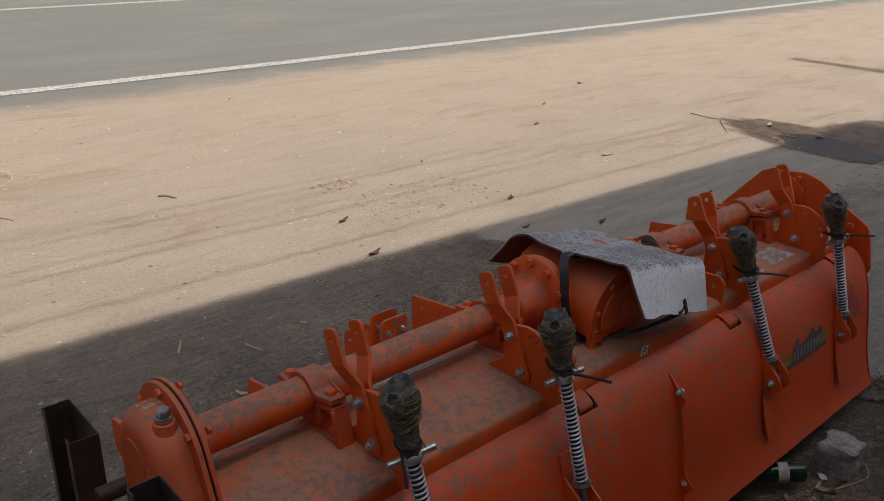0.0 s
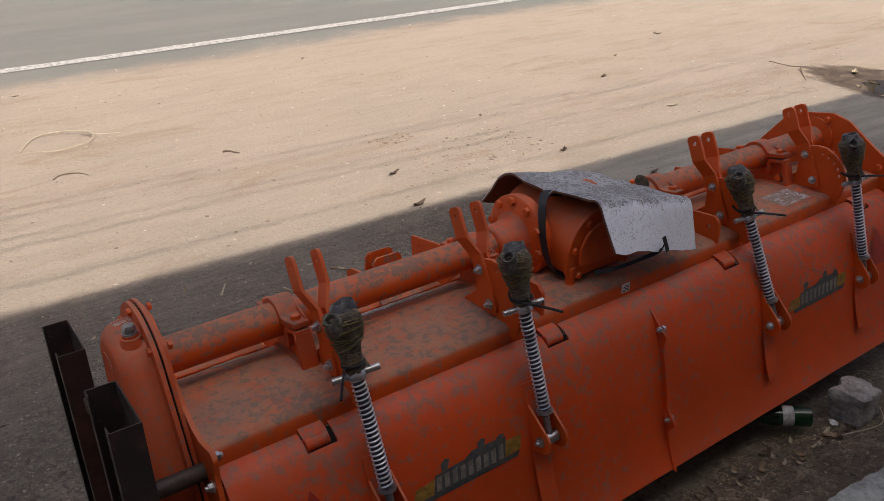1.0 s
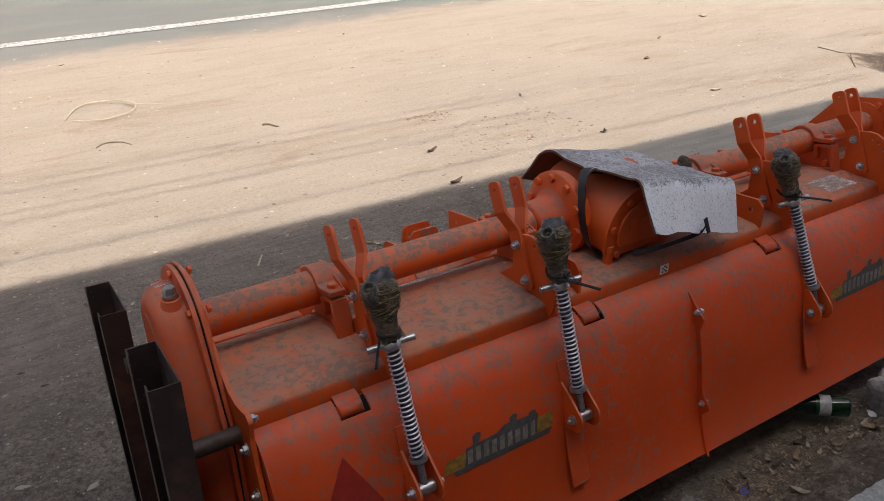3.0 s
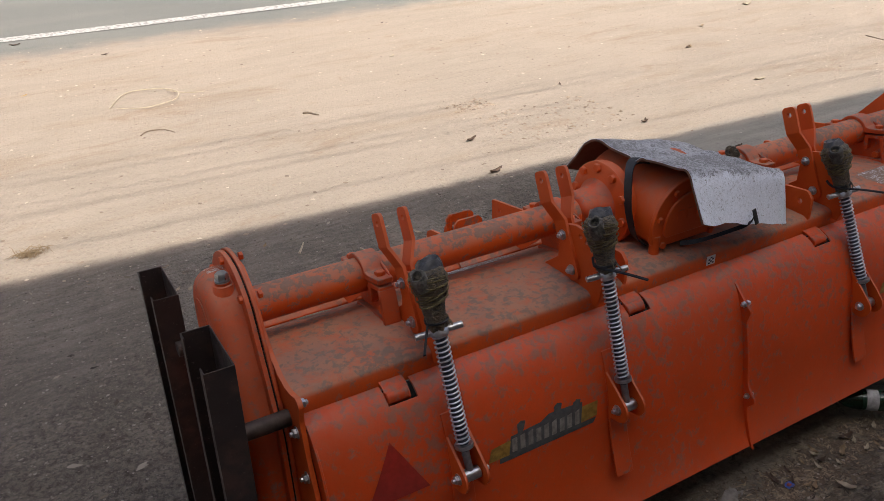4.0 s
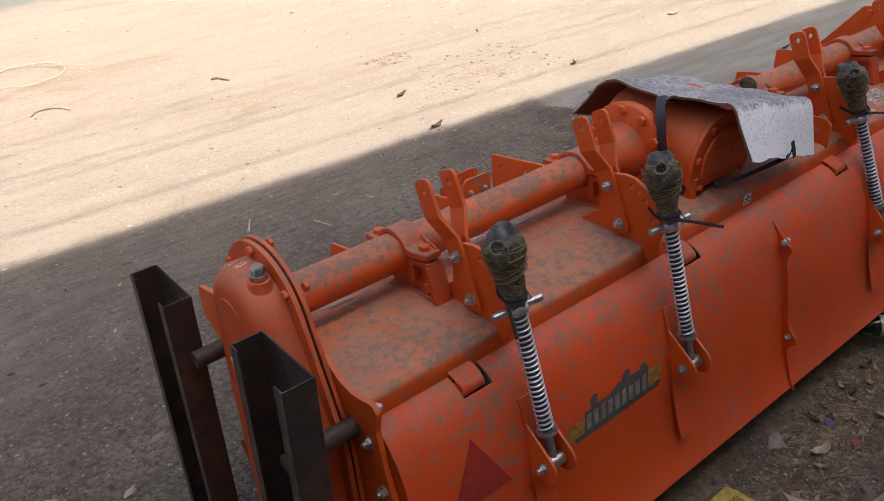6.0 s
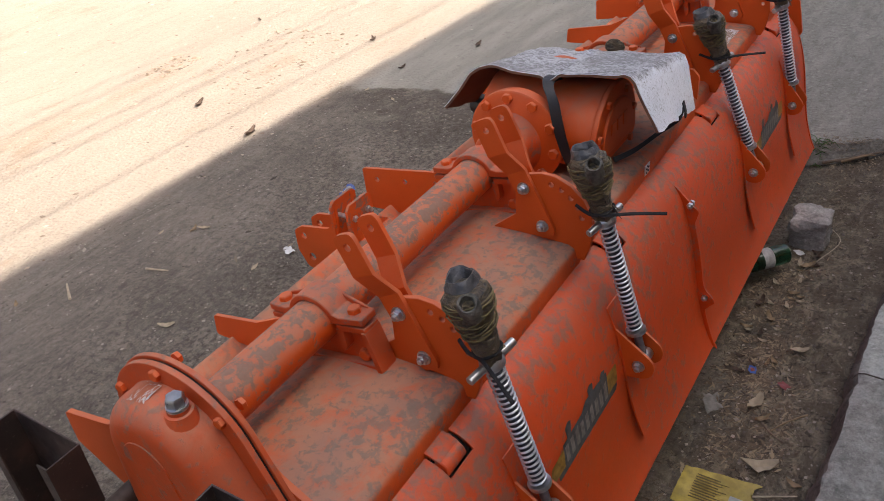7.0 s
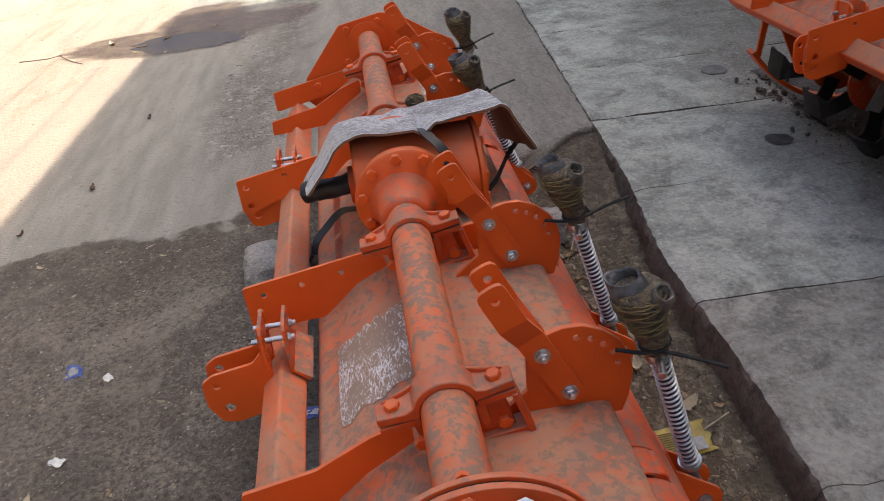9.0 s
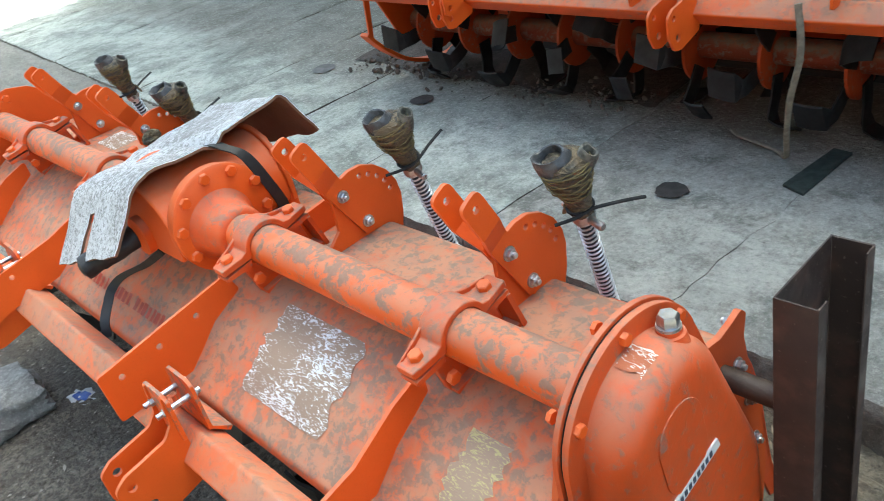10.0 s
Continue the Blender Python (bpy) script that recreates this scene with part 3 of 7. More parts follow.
def curve_pts(pts, per=6):
    """A smooth line through points."""
    P = [Vector(p) for p in pts]
    out = []
    for i in range(len(P) - 1):
        a, b, c, d = P[max(i - 1, 0)], P[i], P[i + 1], P[min(i + 2, len(P) - 1)]
        for k in range(per):
            t = k / per
            out.append(0.5 * ((2 * b) + (c - a) * t + (2 * a - 5 * b + 4 * c - d) * t * t + (3 * b - a - 3 * c + d) * t ** 3))
    return out + [P[-1]]


def strip(profile, x0, x1, thick, bm=None, nx=1, skip=None):
    """A bent sheet: a profile of (y, z) drawn out along x, with thickness inwards."""
    bm = bm or bmesh.new()
    n = len(profile)
    xs = x0 if isinstance(x0, list) else [x0 + (x1 - x0) * i / nx for i in range(nx + 1)]
    P = [Vector(p) for p in profile]
    off = []
    for i in range(n):
        d = (P[min(i + 1, n - 1)] - P[max(i - 1, 0)]).normalized()
        off.append(P[i] + Vector((-d.y, d.x)) * thick)
    grid = [[[bm.verts.new((x, q.x, q.y)) for q in side] for side in (P, off)] for x in xs]
    cell = lambda i, j: 0 <= i < len(xs) - 1 and 0 <= j < n - 1 and not (skip and skip(i, j))
    for i in range(len(xs) - 1):
        for j in range(n - 1):
            if not cell(i, j):
                continue
            for s in (0, 1):
                q = [grid[i][s][j], grid[i + 1][s][j], grid[i + 1][s][j + 1], grid[i][s][j + 1]]
                bm.faces.new(q if s else q[::-1])
            for (di, dj), (e0, e1) in {(-1, 0): ((i, j), (i, j + 1)), (1, 0): ((i + 1, j), (i + 1, j + 1)), (0, -1): ((i, j), (i + 1, j)), (0, 1): ((i, j + 1), (i + 1, j + 1))}.items():
                if not cell(i + di, j + dj):
                    bm.faces.new((grid[e0[0]][0][e0[1]], grid[e1[0]][0][e1[1]], grid[e1[0]][1][e1[1]], grid[e0[0]][1][e0[1]]))
    return bm


def bolt_mesh(name, r, h, washer, stud):
    bm = bmesh.new()
    if washer:
        lathe((0, 0, 0), (0, 0, 1), [(0, washer), (0.0025, washer)], 16, bm)
    z = 0.0025 if washer else 0.0
    lathe((0, 0, z), (0, 0, 1), [(0, r), (h * 0.82, r), (h, r * 0.86)], 6, bm)
    if stud:
        lathe((0, 0, z + h), (0, 0, z + h + 1), [(0, stud), (0.005, stud), (0.006, stud * 0.8)], 10, bm)
    return bm


def bolt_kinds():
    out = {}
    for key, spec, m in (("zinc", (0.0105, 0.008, 0.0135, 0.0055), M_ZINC), ("zinc_small", (0.0085, 0.007, 0.0, 0.0045), M_ZINC), ("orange", (0.0125, 0.010, 0.0, 0.0), M_CLEAN), ("orange_small", (0.0095, 0.008, 0.0, 0.0), M_CLEAN)):
        me = mesh_of("bolt_" + key, bolt_mesh(key, *spec), m)
        out[key] = smooth(me, 30)
    return out


BOLTS = bolt_kinds()


def bolt(parent, kind, place, way, label="", turn=None):
    ob = new("bolt", BOLTS[kind])
    ob.parent = parent
    q = Vector(way).normalized().to_track_quat("Z", "Y")
    t = random.uniform(0, math.tau) if turn is None else turn
    ob.matrix_basis = Matrix.Translation(Vector(place) - root_of(parent).location) @ q.to_matrix().to_4x4() @ Matrix.Rotation(t, 4, "Z")
    return tagged(ob, label) if label else ob


# ---- ground heights ----
def ramp(v, rows):
    for (a, p), (b, q) in zip(rows, rows[1:]):
        if v <= b:
            t = max(0.0, min(1.0, (v - a) / (b - a)))
            return p + (q - p) * t
    return rows[-1][1]


KERB = lambda x: -0.605 - 0.074 * x + 0.036 * math.exp(-(((x - 1.2) / 0.42) ** 2))


def apron_edge(y):
    """The apron's broken edge bends back behind the machine."""
    return 2.37 - 0.47 * max(0.0, min(0.45, y + 0.745)) * max(0.0, min(1.0, (0.35 - y) / 0.55))


def ground_z(x, y):
    d = y - KERB(x)
    soil = ramp(d, [(0, ramp(x, [(0.9, 0.098), (1.6, 0.128)])), (0.12, ramp(x, [(0.9, 0.094), (1.6, 0.108)])), (0.30, 0.064), (0.75, 0.012), (1.1, 0.0)])
    soil += 0.062 * max(0.0, min(1.0, (x - 1.75) / 0.55)) * max(0.0, min(1.0, (0.9 - d) / 0.5)) if d < 0.9 else 0.0
    apron = ramp(d, [(0, 0.205), (0.3, 0.175), (1.9, 0.0)])
    t = max(0.0, min(1.0, (x - apron_edge(y) - 0.012 * math.sin(19 * y)) / 0.022))
    near = 1.0 if -4 < x < 12 and -2 < y < 9 else 0.0
    rough = 0.010 * (1 - t) if y < 2 else 0.003
    lump = rough * (noise.noise((x * 5, y * 5, 0)) + 0.5 * noise.noise((x * 13, y * 13, 3))) if near else 0.0
    if y > 7:
        lump *= 0.3
    dip = 0.0
    e = ((x - 6.05) / 0.40) ** 2 + ((y - 1.60 - 0.45 * (x - 6.05)) / 0.54) ** 2
    if e < 1.0:
        dip = -0.030 * (1.0 - e) * (1 + 0.6 * noise.noise((x * 6, y * 3, 7)))
    return soil * (1 - t) + apron * t + lump + dip


# ---- large structure ----
def ground():
    xs = sorted({*np.arange(-4, 12.01, 0.1).round(3).tolist(), *np.arange(-1.5, 3.5, 0.05).round(3).tolist(), *np.arange(5.4, 6.7, 0.05).round(3).tolist(), *np.arange(2.1, 2.5, 0.02).round(3).tolist(), -400, -200, -80, -40, -20, -12, -8, -6, -5, 14, 17, 22, 30, 45, 70, 120, 200, 400})
    ys = sorted({*np.arange(-1.2, 9.01, 0.1).round(3).tolist(), *np.arange(-1.0, 2.4, 0.05).round(3).tolist(), *np.arange(-0.86, -0.2, 0.025).round(3).tolist(), -400, -150, -60, -25, -10, -5, -3, -2, -1.5, 10, 12, 15, 20, 30, 50, 90, 180, 400})
    verts = [(x, y, ground_z(x, y) if y > -2.5 else 0.1) for x in xs for y in ys]
    k = len(ys)
    faces = [(i * k + j, (i + 1) * k + j, (i + 1) * k + j + 1, i * k + j + 1) for i in range(len(xs) - 1) for j in range(k - 1)]
    me = bpy.data.meshes.new("ground")
    me.from_pydata(verts, [], faces)
    me.materials.append(M_GROUND)
    me.shade_smooth()
    tagged(new("ground", me), "trodden earth, dusty concrete apron, sandy shoulder and asphalt road", "ground", kind="structure")


def road_line(name, y_of, x0, x1, width):
    bm = bmesh.new()
    rows = []
    x = x0
    while x <= x1:
        rows.append([bm.verts.new((x, y_of(x) + s * width / 2 + 0.012 * noise.noise((x * 3, s * 5, 1)), 0.006)) for s in (-1, 1)])
        x += 0.12 if x < 20 else 1.0
    for a, b in zip(rows, rows[1:]):
        bm.faces.new((a[0], b[0], b[1], a[1]))
    single(name, bm, M_LINE, (0, 0, 0), "worn white painted line on grey asphalt", "road line", kind="structure")


def building():
    roof_y = lambda x: -3.385 - 0.055 * x
    bm = bmesh.new()
    prism([(-30, roof_y(-30)), (7.45, roof_y(7.45)), (7.45, roof_y(7.45) - 9), (-30, roof_y(-30) - 9)], 0.1, 8.0, "z", bm=bm)
    single("wall_south", bm, M_WALL, (0, -5, 0.1), "plain rendered building front along the pavement", "wall", kind="structure")


def far_side():
    # Unseen wall added to block low sky light and darken reflections.
    bm = bmesh.new()
    prism([(-60, 24.0), (48, 23.0), (48, 30.0), (-60, 31.0)], 0.0, 23.0, "z", bm=bm)
    single("wall_north", bm, M_FARWALL, (0, 28, 0), "unseen dark wall across the road that cuts low sky light", "wall", kind="structure")
    # Unseen pale wall added so that the puddle mirrors a bluish tone.
    bm = bmesh.new()
    prism([(48.0, -30), (54, -30), (54, 31), (48.0, 31)], 0.0, 17.0, "z", bm=bm)
    single("wall_east", bm, M_PALEWALL, (50, 0, 0), "unseen pale blue-grey wall added for the puddle's reflection", "wall", kind="structure")


far_side()
ground()
road_line("road_line", lambda x: 7.36 + 0.16 * math.exp(-max(x + 1, 0) / 2.5), -25, 60, 0.20)
road_line("road_line", lambda x: 14.0, -25, 60, 0.20)
building()


# ---- the rotary tiller ----
TUBE = (0.157, 0.7885)  # axis of the main tube: y, z
TR = 0.042
BRACKETS = (0.012, 0.458, 1.352, 1.832)
HOOD = [(-0.112, 0.658), (-0.109, 0.700), (-0.098, 0.711), (-0.08, 0.7145), (0.02, 0.716), (0.10, 0.712), (0.17, 0.698), (0.24, 0.664), (0.30, 0.628), (0.345, 0.592), (0.378, 0.571), (0.391, 0.560), (0.396, 0.545)]
BOARD = [(-0.113, 0.669), (-0.136, 0.663), (-0.160, 0.646), (-0.185, 0.610), (-0.205, 0.560), (-0.222, 0.500), (-0.236, 0.430), (-0.248, 0.360), (-0.263, 0.290), (-0.286, 0.220), (-0.306, 0.180)]
BOARD_S = [tuple(p) for p in curve_pts([Vector(p) for p in BOARD], 3)]
HOOD_S = [tuple(p) for p in curve_pts([Vector(p) for p in HOOD], 3)]


def board_at(z, out=0.0):
    """The tail board's outer face at a height, pushed out by some millimetres: y, z."""
    for (a, b), (c, d) in zip(BOARD_S, BOARD_S[1:]):
        if d <= z <= b:
            t = (b - z) / (b - d)
            nrm = Vector((-(b - d), (c - a))).normalized()
            return (a + (c - a) * t + nrm.x * out, z + nrm.y * out)
    return BOARD_S[-1]


def hood_at(y, out=0.0):
    for (a, b), (c, d) in zip(HOOD_S[3:], HOOD_S[4:]):
        if a <= y <= c:
            t = (y - a) / (c - a)
            nrm = Vector((-(d - b), c - a)).normalized()
            return (y + nrm.x * out, b + (d - b) * t + nrm.y * out)
    return HOOD_S[-1]


def on_board(shape, out=0.0015, n=10):
    """A decal of corner points (x, z) laid on the curved tail board."""
    bm = bmesh.new()
    flat = bmesh.new()
    vs = [flat.verts.new((x, z, 0)) for x, z in shape]
    flat.faces.new(vs)
    zs = [z for _, z in shape]
    for i in range(1, n):
        z = min(zs) + (max(zs) - min(zs)) * i / n
        bmesh.ops.bisect_plane(flat, geom=flat.verts[:] + flat.edges[:] + flat.faces[:], plane_co=(0, z, 0), plane_no=(0, 1, 0))
    for f in flat.faces:
        for side in (out, out - 0.0012):
            bm.faces.new([bm.verts.new((v.co.x, *board_at(v.co.y, side))) for v in f.verts])
    flat.free()
    bmesh.ops.remove_doubles(bm, verts=bm.verts[:], dist=0.0002)
    return bm


def on_hood(x0, x1, y0, y1, out=0.0015, ragged=0.0, n=14):
    bm = bmesh.new()
    rows = []
    for i in range(n + 1):
        y = y0 + (y1 - y0) * i / n
        a = ragged * noise.noise((i * 0.9, x0 * 7, 0))
        b = ragged * noise.noise((i * 0.9, x1 * 7, 4))
        rows.append([bm.verts.new((x, *hood_at(y, out))) for x in (x0 + a, x0 * 0.6 + x1 * 0.4, x1 + b)])
    for a, b in zip(rows, rows[1:]):
        for k in (0, 1):
            bm.faces.new((a[k], b[k], b[k + 1], a[k + 1]))
    return bm


def lift_rod(parent, p0, p1, tie):
    """Spring-loaded rod between the quadrant and the tail board, with its wrapped end."""
    p0, p1 = Vector(p0), Vector(p1)
    x = p0.x
    d = (p1 - p0).normalized()
    at = lambda s: p0 + d * (s if s < 0.37 else 0.37 + (s - 0.37) * 1.12)
    side = Vector((1, 0, 0))
    fwd = d.cross(side).normalized()
    if fwd.y < 0:
        fwd = -fwd
    side = (side - d * side.dot(d)).normalized()
    # The core's dark colour stands for shade between the spring's coils.
    lift = part("lift_rod", rod(at(0.062), at(0.37), 0.0116, 14), M_ROD, parent, "steel adjusting rod darkened as shade between the coils")
    part("rod_end", rod(at(0.0), at(0.066), 0.0088, 14), M_RODEND, lift, "dull zinc-plated lower end of the rod")
    part("barrel", rod(p0 - Vector((0.021, 0, 0)), p0 + Vector((0.021, 0, 0)), 0.0145, 18, None, 0.001), M_ZINC, lift, "bright zinc pivot barrel")
    turns, n = 24, 14
    pts = []
    for i in range(turns * n + 1):
        a = i / n * math.tau
        s = 0.078 + (0.335 - 0.078) * i / (turns * n)
        pts.append(at(s) + (side * math.cos(a) + fwd * math.sin(a)) * 0.0152)
    part("spring", sweep(pts, 0.0020, 6), M_SPRING, lift, "coiled bright steel spring")
    part("collar", lathe(at(0.066), at(1), [(0, 0.014), (0.003, 0.0205), (0.009, 0.0215), (0.012, 0.0205), (0.012, 0.013)], 20), M_ZINC, lift)
    bm = lathe(at(0.333), at(1), [(0, 0.016), (0.002, 0.021), (0.012, 0.021), (0.018, 0.016)], 16)
    tip = Vector((0.0505, -0.0115, 0.0065))
    rod(at(0.342) - tip, at(0.342) + tip, 0.0075, 12, bm, 0.0012)
    part("wing_nut", bm, M_ZINC, lift)
    # wrapped end: a folded sleeve that widens and forks into a wide hollow stub and a narrow one
    ax = (side * 0.78 + fwd * 0.62).normalized()
    cx = d.cross(ax)
    bm = bmesh.new()
    segs, rows = 28, []
    prof = [(0.346, 0.0, 0.0185, 0.0175), (0.356, 0.0, 0.0215, 0.0205), (0.372, 0.0, 0.0225, 0.0210), (0.388, 0.001, 0.0245, 0.0230), (0.402, 0.002, 0.0285, 0.0262), (0.416, 0.003, 0.0335, 0.0305), (0.430, 0.003, 0.0380, 0.0345), (0.443, 0.003, 0.0405, 0.0365), (0.455, 0.003, 0.0410, 0.0365), (0.463, 0.003, 0.0385, 0.0340), (0.467, 0.003, 0.0300, 0.0260), (0.467, 0.003, 0.0120, 0.0100)]
    for k, (s, off, ra, rc) in enumerate(prof):
        ring = []
        for i in range(segs):
            a = i * math.tau / segs
            wob = 1 + 0.16 * noise.noise((math.cos(a) * 2.2 + x * 9, math.sin(a) * 2.2, s * 55)) + 0.075 * math.sin(5 * a + s * 90 + x * 11) * (1 if k < 7 else 0.4) + 0.05 * noise.noise((math.cos(a) * 6, math.sin(a) * 6 + x * 5, s * 150))
            drop = 0.009 * noise.noise((math.cos(a) * 3, math.sin(a) * 3 + x * 4, 2)) if k == 0 else 0.0
            ring.append(bm.verts.new(at(s + drop) + ax * (off + math.cos(a) * ra * wob) + cx * (math.sin(a) * rc * wob)))
        rows.append(ring)
    for a, b in zip(rows, rows[1:]):
        for i in range(segs):
            bm.faces.new((a[i], a[(i + 1) % segs], b[(i + 1) % segs], b[i]))
    bm.faces.new(rows[0][::-1])
    bm.faces.new(rows[-1])
    sleeve = part("wrapped_handle", bm, M_WRAP, lift, "rod end wrapped in grimy dark cloth and tied with twine")
    # the grey rubber head: a rounded boot with a wide hollow mouth at one side and a narrow bent tip at the other
    bm = bmesh.new()
    rows = []
    for k, (s, off, ra, rc) in enumerate([(0.440, 0.003, 0.0385, 0.0345), (0.450, 0.003, 0.0395, 0.0345), (0.458, 0.001, 0.0350, 0.0300), (0.461, 0.0, 0.0240, 0.0200)]):
        ring = []
        for i in range(segs):
            a = i * math.tau / segs
            wob = 1 + 0.10 * noise.noise((math.cos(a) * 1.8 + x * 7, math.sin(a) * 1.8, s * 40)) + 0.05 * noise.noise((math.cos(a) * 5, math.sin(a) * 5 + x * 5, s * 130))
            ring.append(bm.verts.new(at(s) + ax * (off + math.cos(a) * ra * wob) + cx * (math.sin(a) * rc * wob)))
        rows.append(ring)
    for a, b in zip(rows, rows[1:]):
        for i in range(segs):
            bm.faces.new((a[i], a[(i + 1) % segs], b[(i + 1) % segs], b[i]))
    bm.faces.new(rows[-1])
    part("rubber_boot", bm, M_RUBBERCLOTH, sleeve, "grey rubbery head of the wrapped end")
    for sgn, up, lean, h, r, off, hole in ((1, 0.95, 0.28, 0.047, 0.0300, 0.011, 0.76), (-1, 0.86, 0.50, 0.040, 0.0175, 0.023, 0.62)):
        c = at(0.438) + ax * sgn * off
        q = (d * up + ax * lean * sgn).normalized()
        bm = lathe(c, c + q, [(0, r * 1.05), (h * 0.4, r * 1.06), (h * 0.75, r * 1.03), (h - 0.005, r * 0.96), (h, r * (0.5 + hole * 0.52)), (h - 0.001, r * (hole + 0.03)), (h - 0.010, r * hole * 0.9), (h - 0.022, r * hole * 0.7)], 22)
        for v in bm.verts:
            # the rim stands up at its outer side and the mouth is pressed flat
            w = v.co - c
            rise = w.dot(q)
            v.co += q * (0.20 * sgn * max(0.0, rise / h) * (w - q * rise).dot(ax) * sgn) - cx * (w.dot(cx) * (0.16 if sgn > 0 else 0.0) * max(0.0, rise / h))
        for v in bm.verts:
            v.co += (v.co - c).normalized() * (0.0050 * noise.noise(v.co * 50 + Vector((x * 3, 0, 0))) + 0.002 * noise.noise(v.co * 150))
        part("wrapped_stub", bm, M_RUBBERCLOTH if sgn > 0 else M_BOOT, sleeve, "grey rubbery stub of the wrapped end")
        # Near-black disc stands for the shade deep in the stub.
        part("socket", lathe(c + q * (h - 0.021), c + q * 2, [(0, r * hole * 0.75), (0.002, r * hole * 0.72)], 12), M_HOLLOW, sleeve, "near-black disc painted as shade in the rod end")
    wound = []
    for i in range(12 * 14):
        a = i * math.tau / 14
        k = i / (12 * 14)
        s = 0.404 + 0.050 * (0.5 - 0.5 * math.cos(k * math.pi * 2.4)) + 0.006 * math.cos(a + k * 9) + 0.003 * noise.noise((a, x, 3))
        j = min(range(len(prof)), key=lambda m: abs(prof[m][0] - s))
        wound.append(at(s) + ax * (prof[j][1] + math.cos(a) * (prof[j][2] * 1.07 + 0.001)) + cx * math.sin(a) * (prof[j][3] * 1.07 + 0.001))
    part("twine", sweep(wound, 0.0012, 4), M_TWINE, sleeve, "yellowish twine wound round the wrap")
    rnd = random.Random(int(x * 1000) + 7)
    for k in range(4):
        a = rnd.uniform(3.2, 6.2)
        o = ax * math.cos(a) + cx * math.sin(a)
        hang = rnd.uniform(0.02, 0.034)
        P = [at(0.372) + o * 0.022, at(0.360) + o * 0.026, at(0.372 - hang) + o * rnd.uniform(0.027, 0.034) + cx * rnd.uniform(-0.006, 0.006)]
        part("frayed_end", sweep(curve_pts(P, 3), [0.006, 0.0065, 0.006, 0.0055, 0.005, 0.004, 0.002], 5, None, 0.3), M_FRAY if k % 2 else M_WRAP, sleeve)
    # cable tie with its loose tail
    loop = [at(0.366) + (side * math.cos(i * math.tau / 16) * 0.0235 + fwd * math.sin(i * math.tau / 16) * 0.0235) for i in range(17)]
    bm = sweep(loop, 0.0028, 5)
    tip, back = at(0.345) + Vector(tie), at(0.350) + Vector((0.010, 0.062, 0.004))
    mid = at(0.364) - side * 0.022
    sweep(curve_pts([back, back.lerp(mid, 0.55) - side * 0.006, mid, mid.lerp(tip, 0.5) + Vector((0, 0, 0.002)), tip], 4), 0.0036, 5, bm, 0.5)
    part("cable_tie", bm, M_TIE, lift, "black nylon cable tie with a long loose tail")
    # fork on the tail board
    face = lambda z: board_at(z, 0.001)
    for sgn in (-1, 1):
        ring = hull([(p0.y, p0.z, 0.033), (face(0.55)[0], 0.55, 0.004), (face(0.44)[0], 0.44, 0.004)], 24)
        xk = p0.x + sgn * 0.027
        lug = part("fork_plate", prism(ring, xk - 0.003, xk + 0.003, "x"), M_CLEAN, parent, "", 0.0012)
        bolt(lug, "zinc", (xk + sgn * 0.003, p0.y, p0.z), (sgn, 0, 0))
    # straight strip under the fork, whose foot stands off the curved board
    line = [board_at(z, 0.0055 + 0.017 * max(0.0, min(1.0, (0.42 - z) / 0.13)) ** 1.5) for z in np.linspace(0.605, 0.285, 16)]
    part("stiffener", strip(line, x - 0.031, x + 0.022, 0.0045), M_BOARD, parent, "", 0.0012)


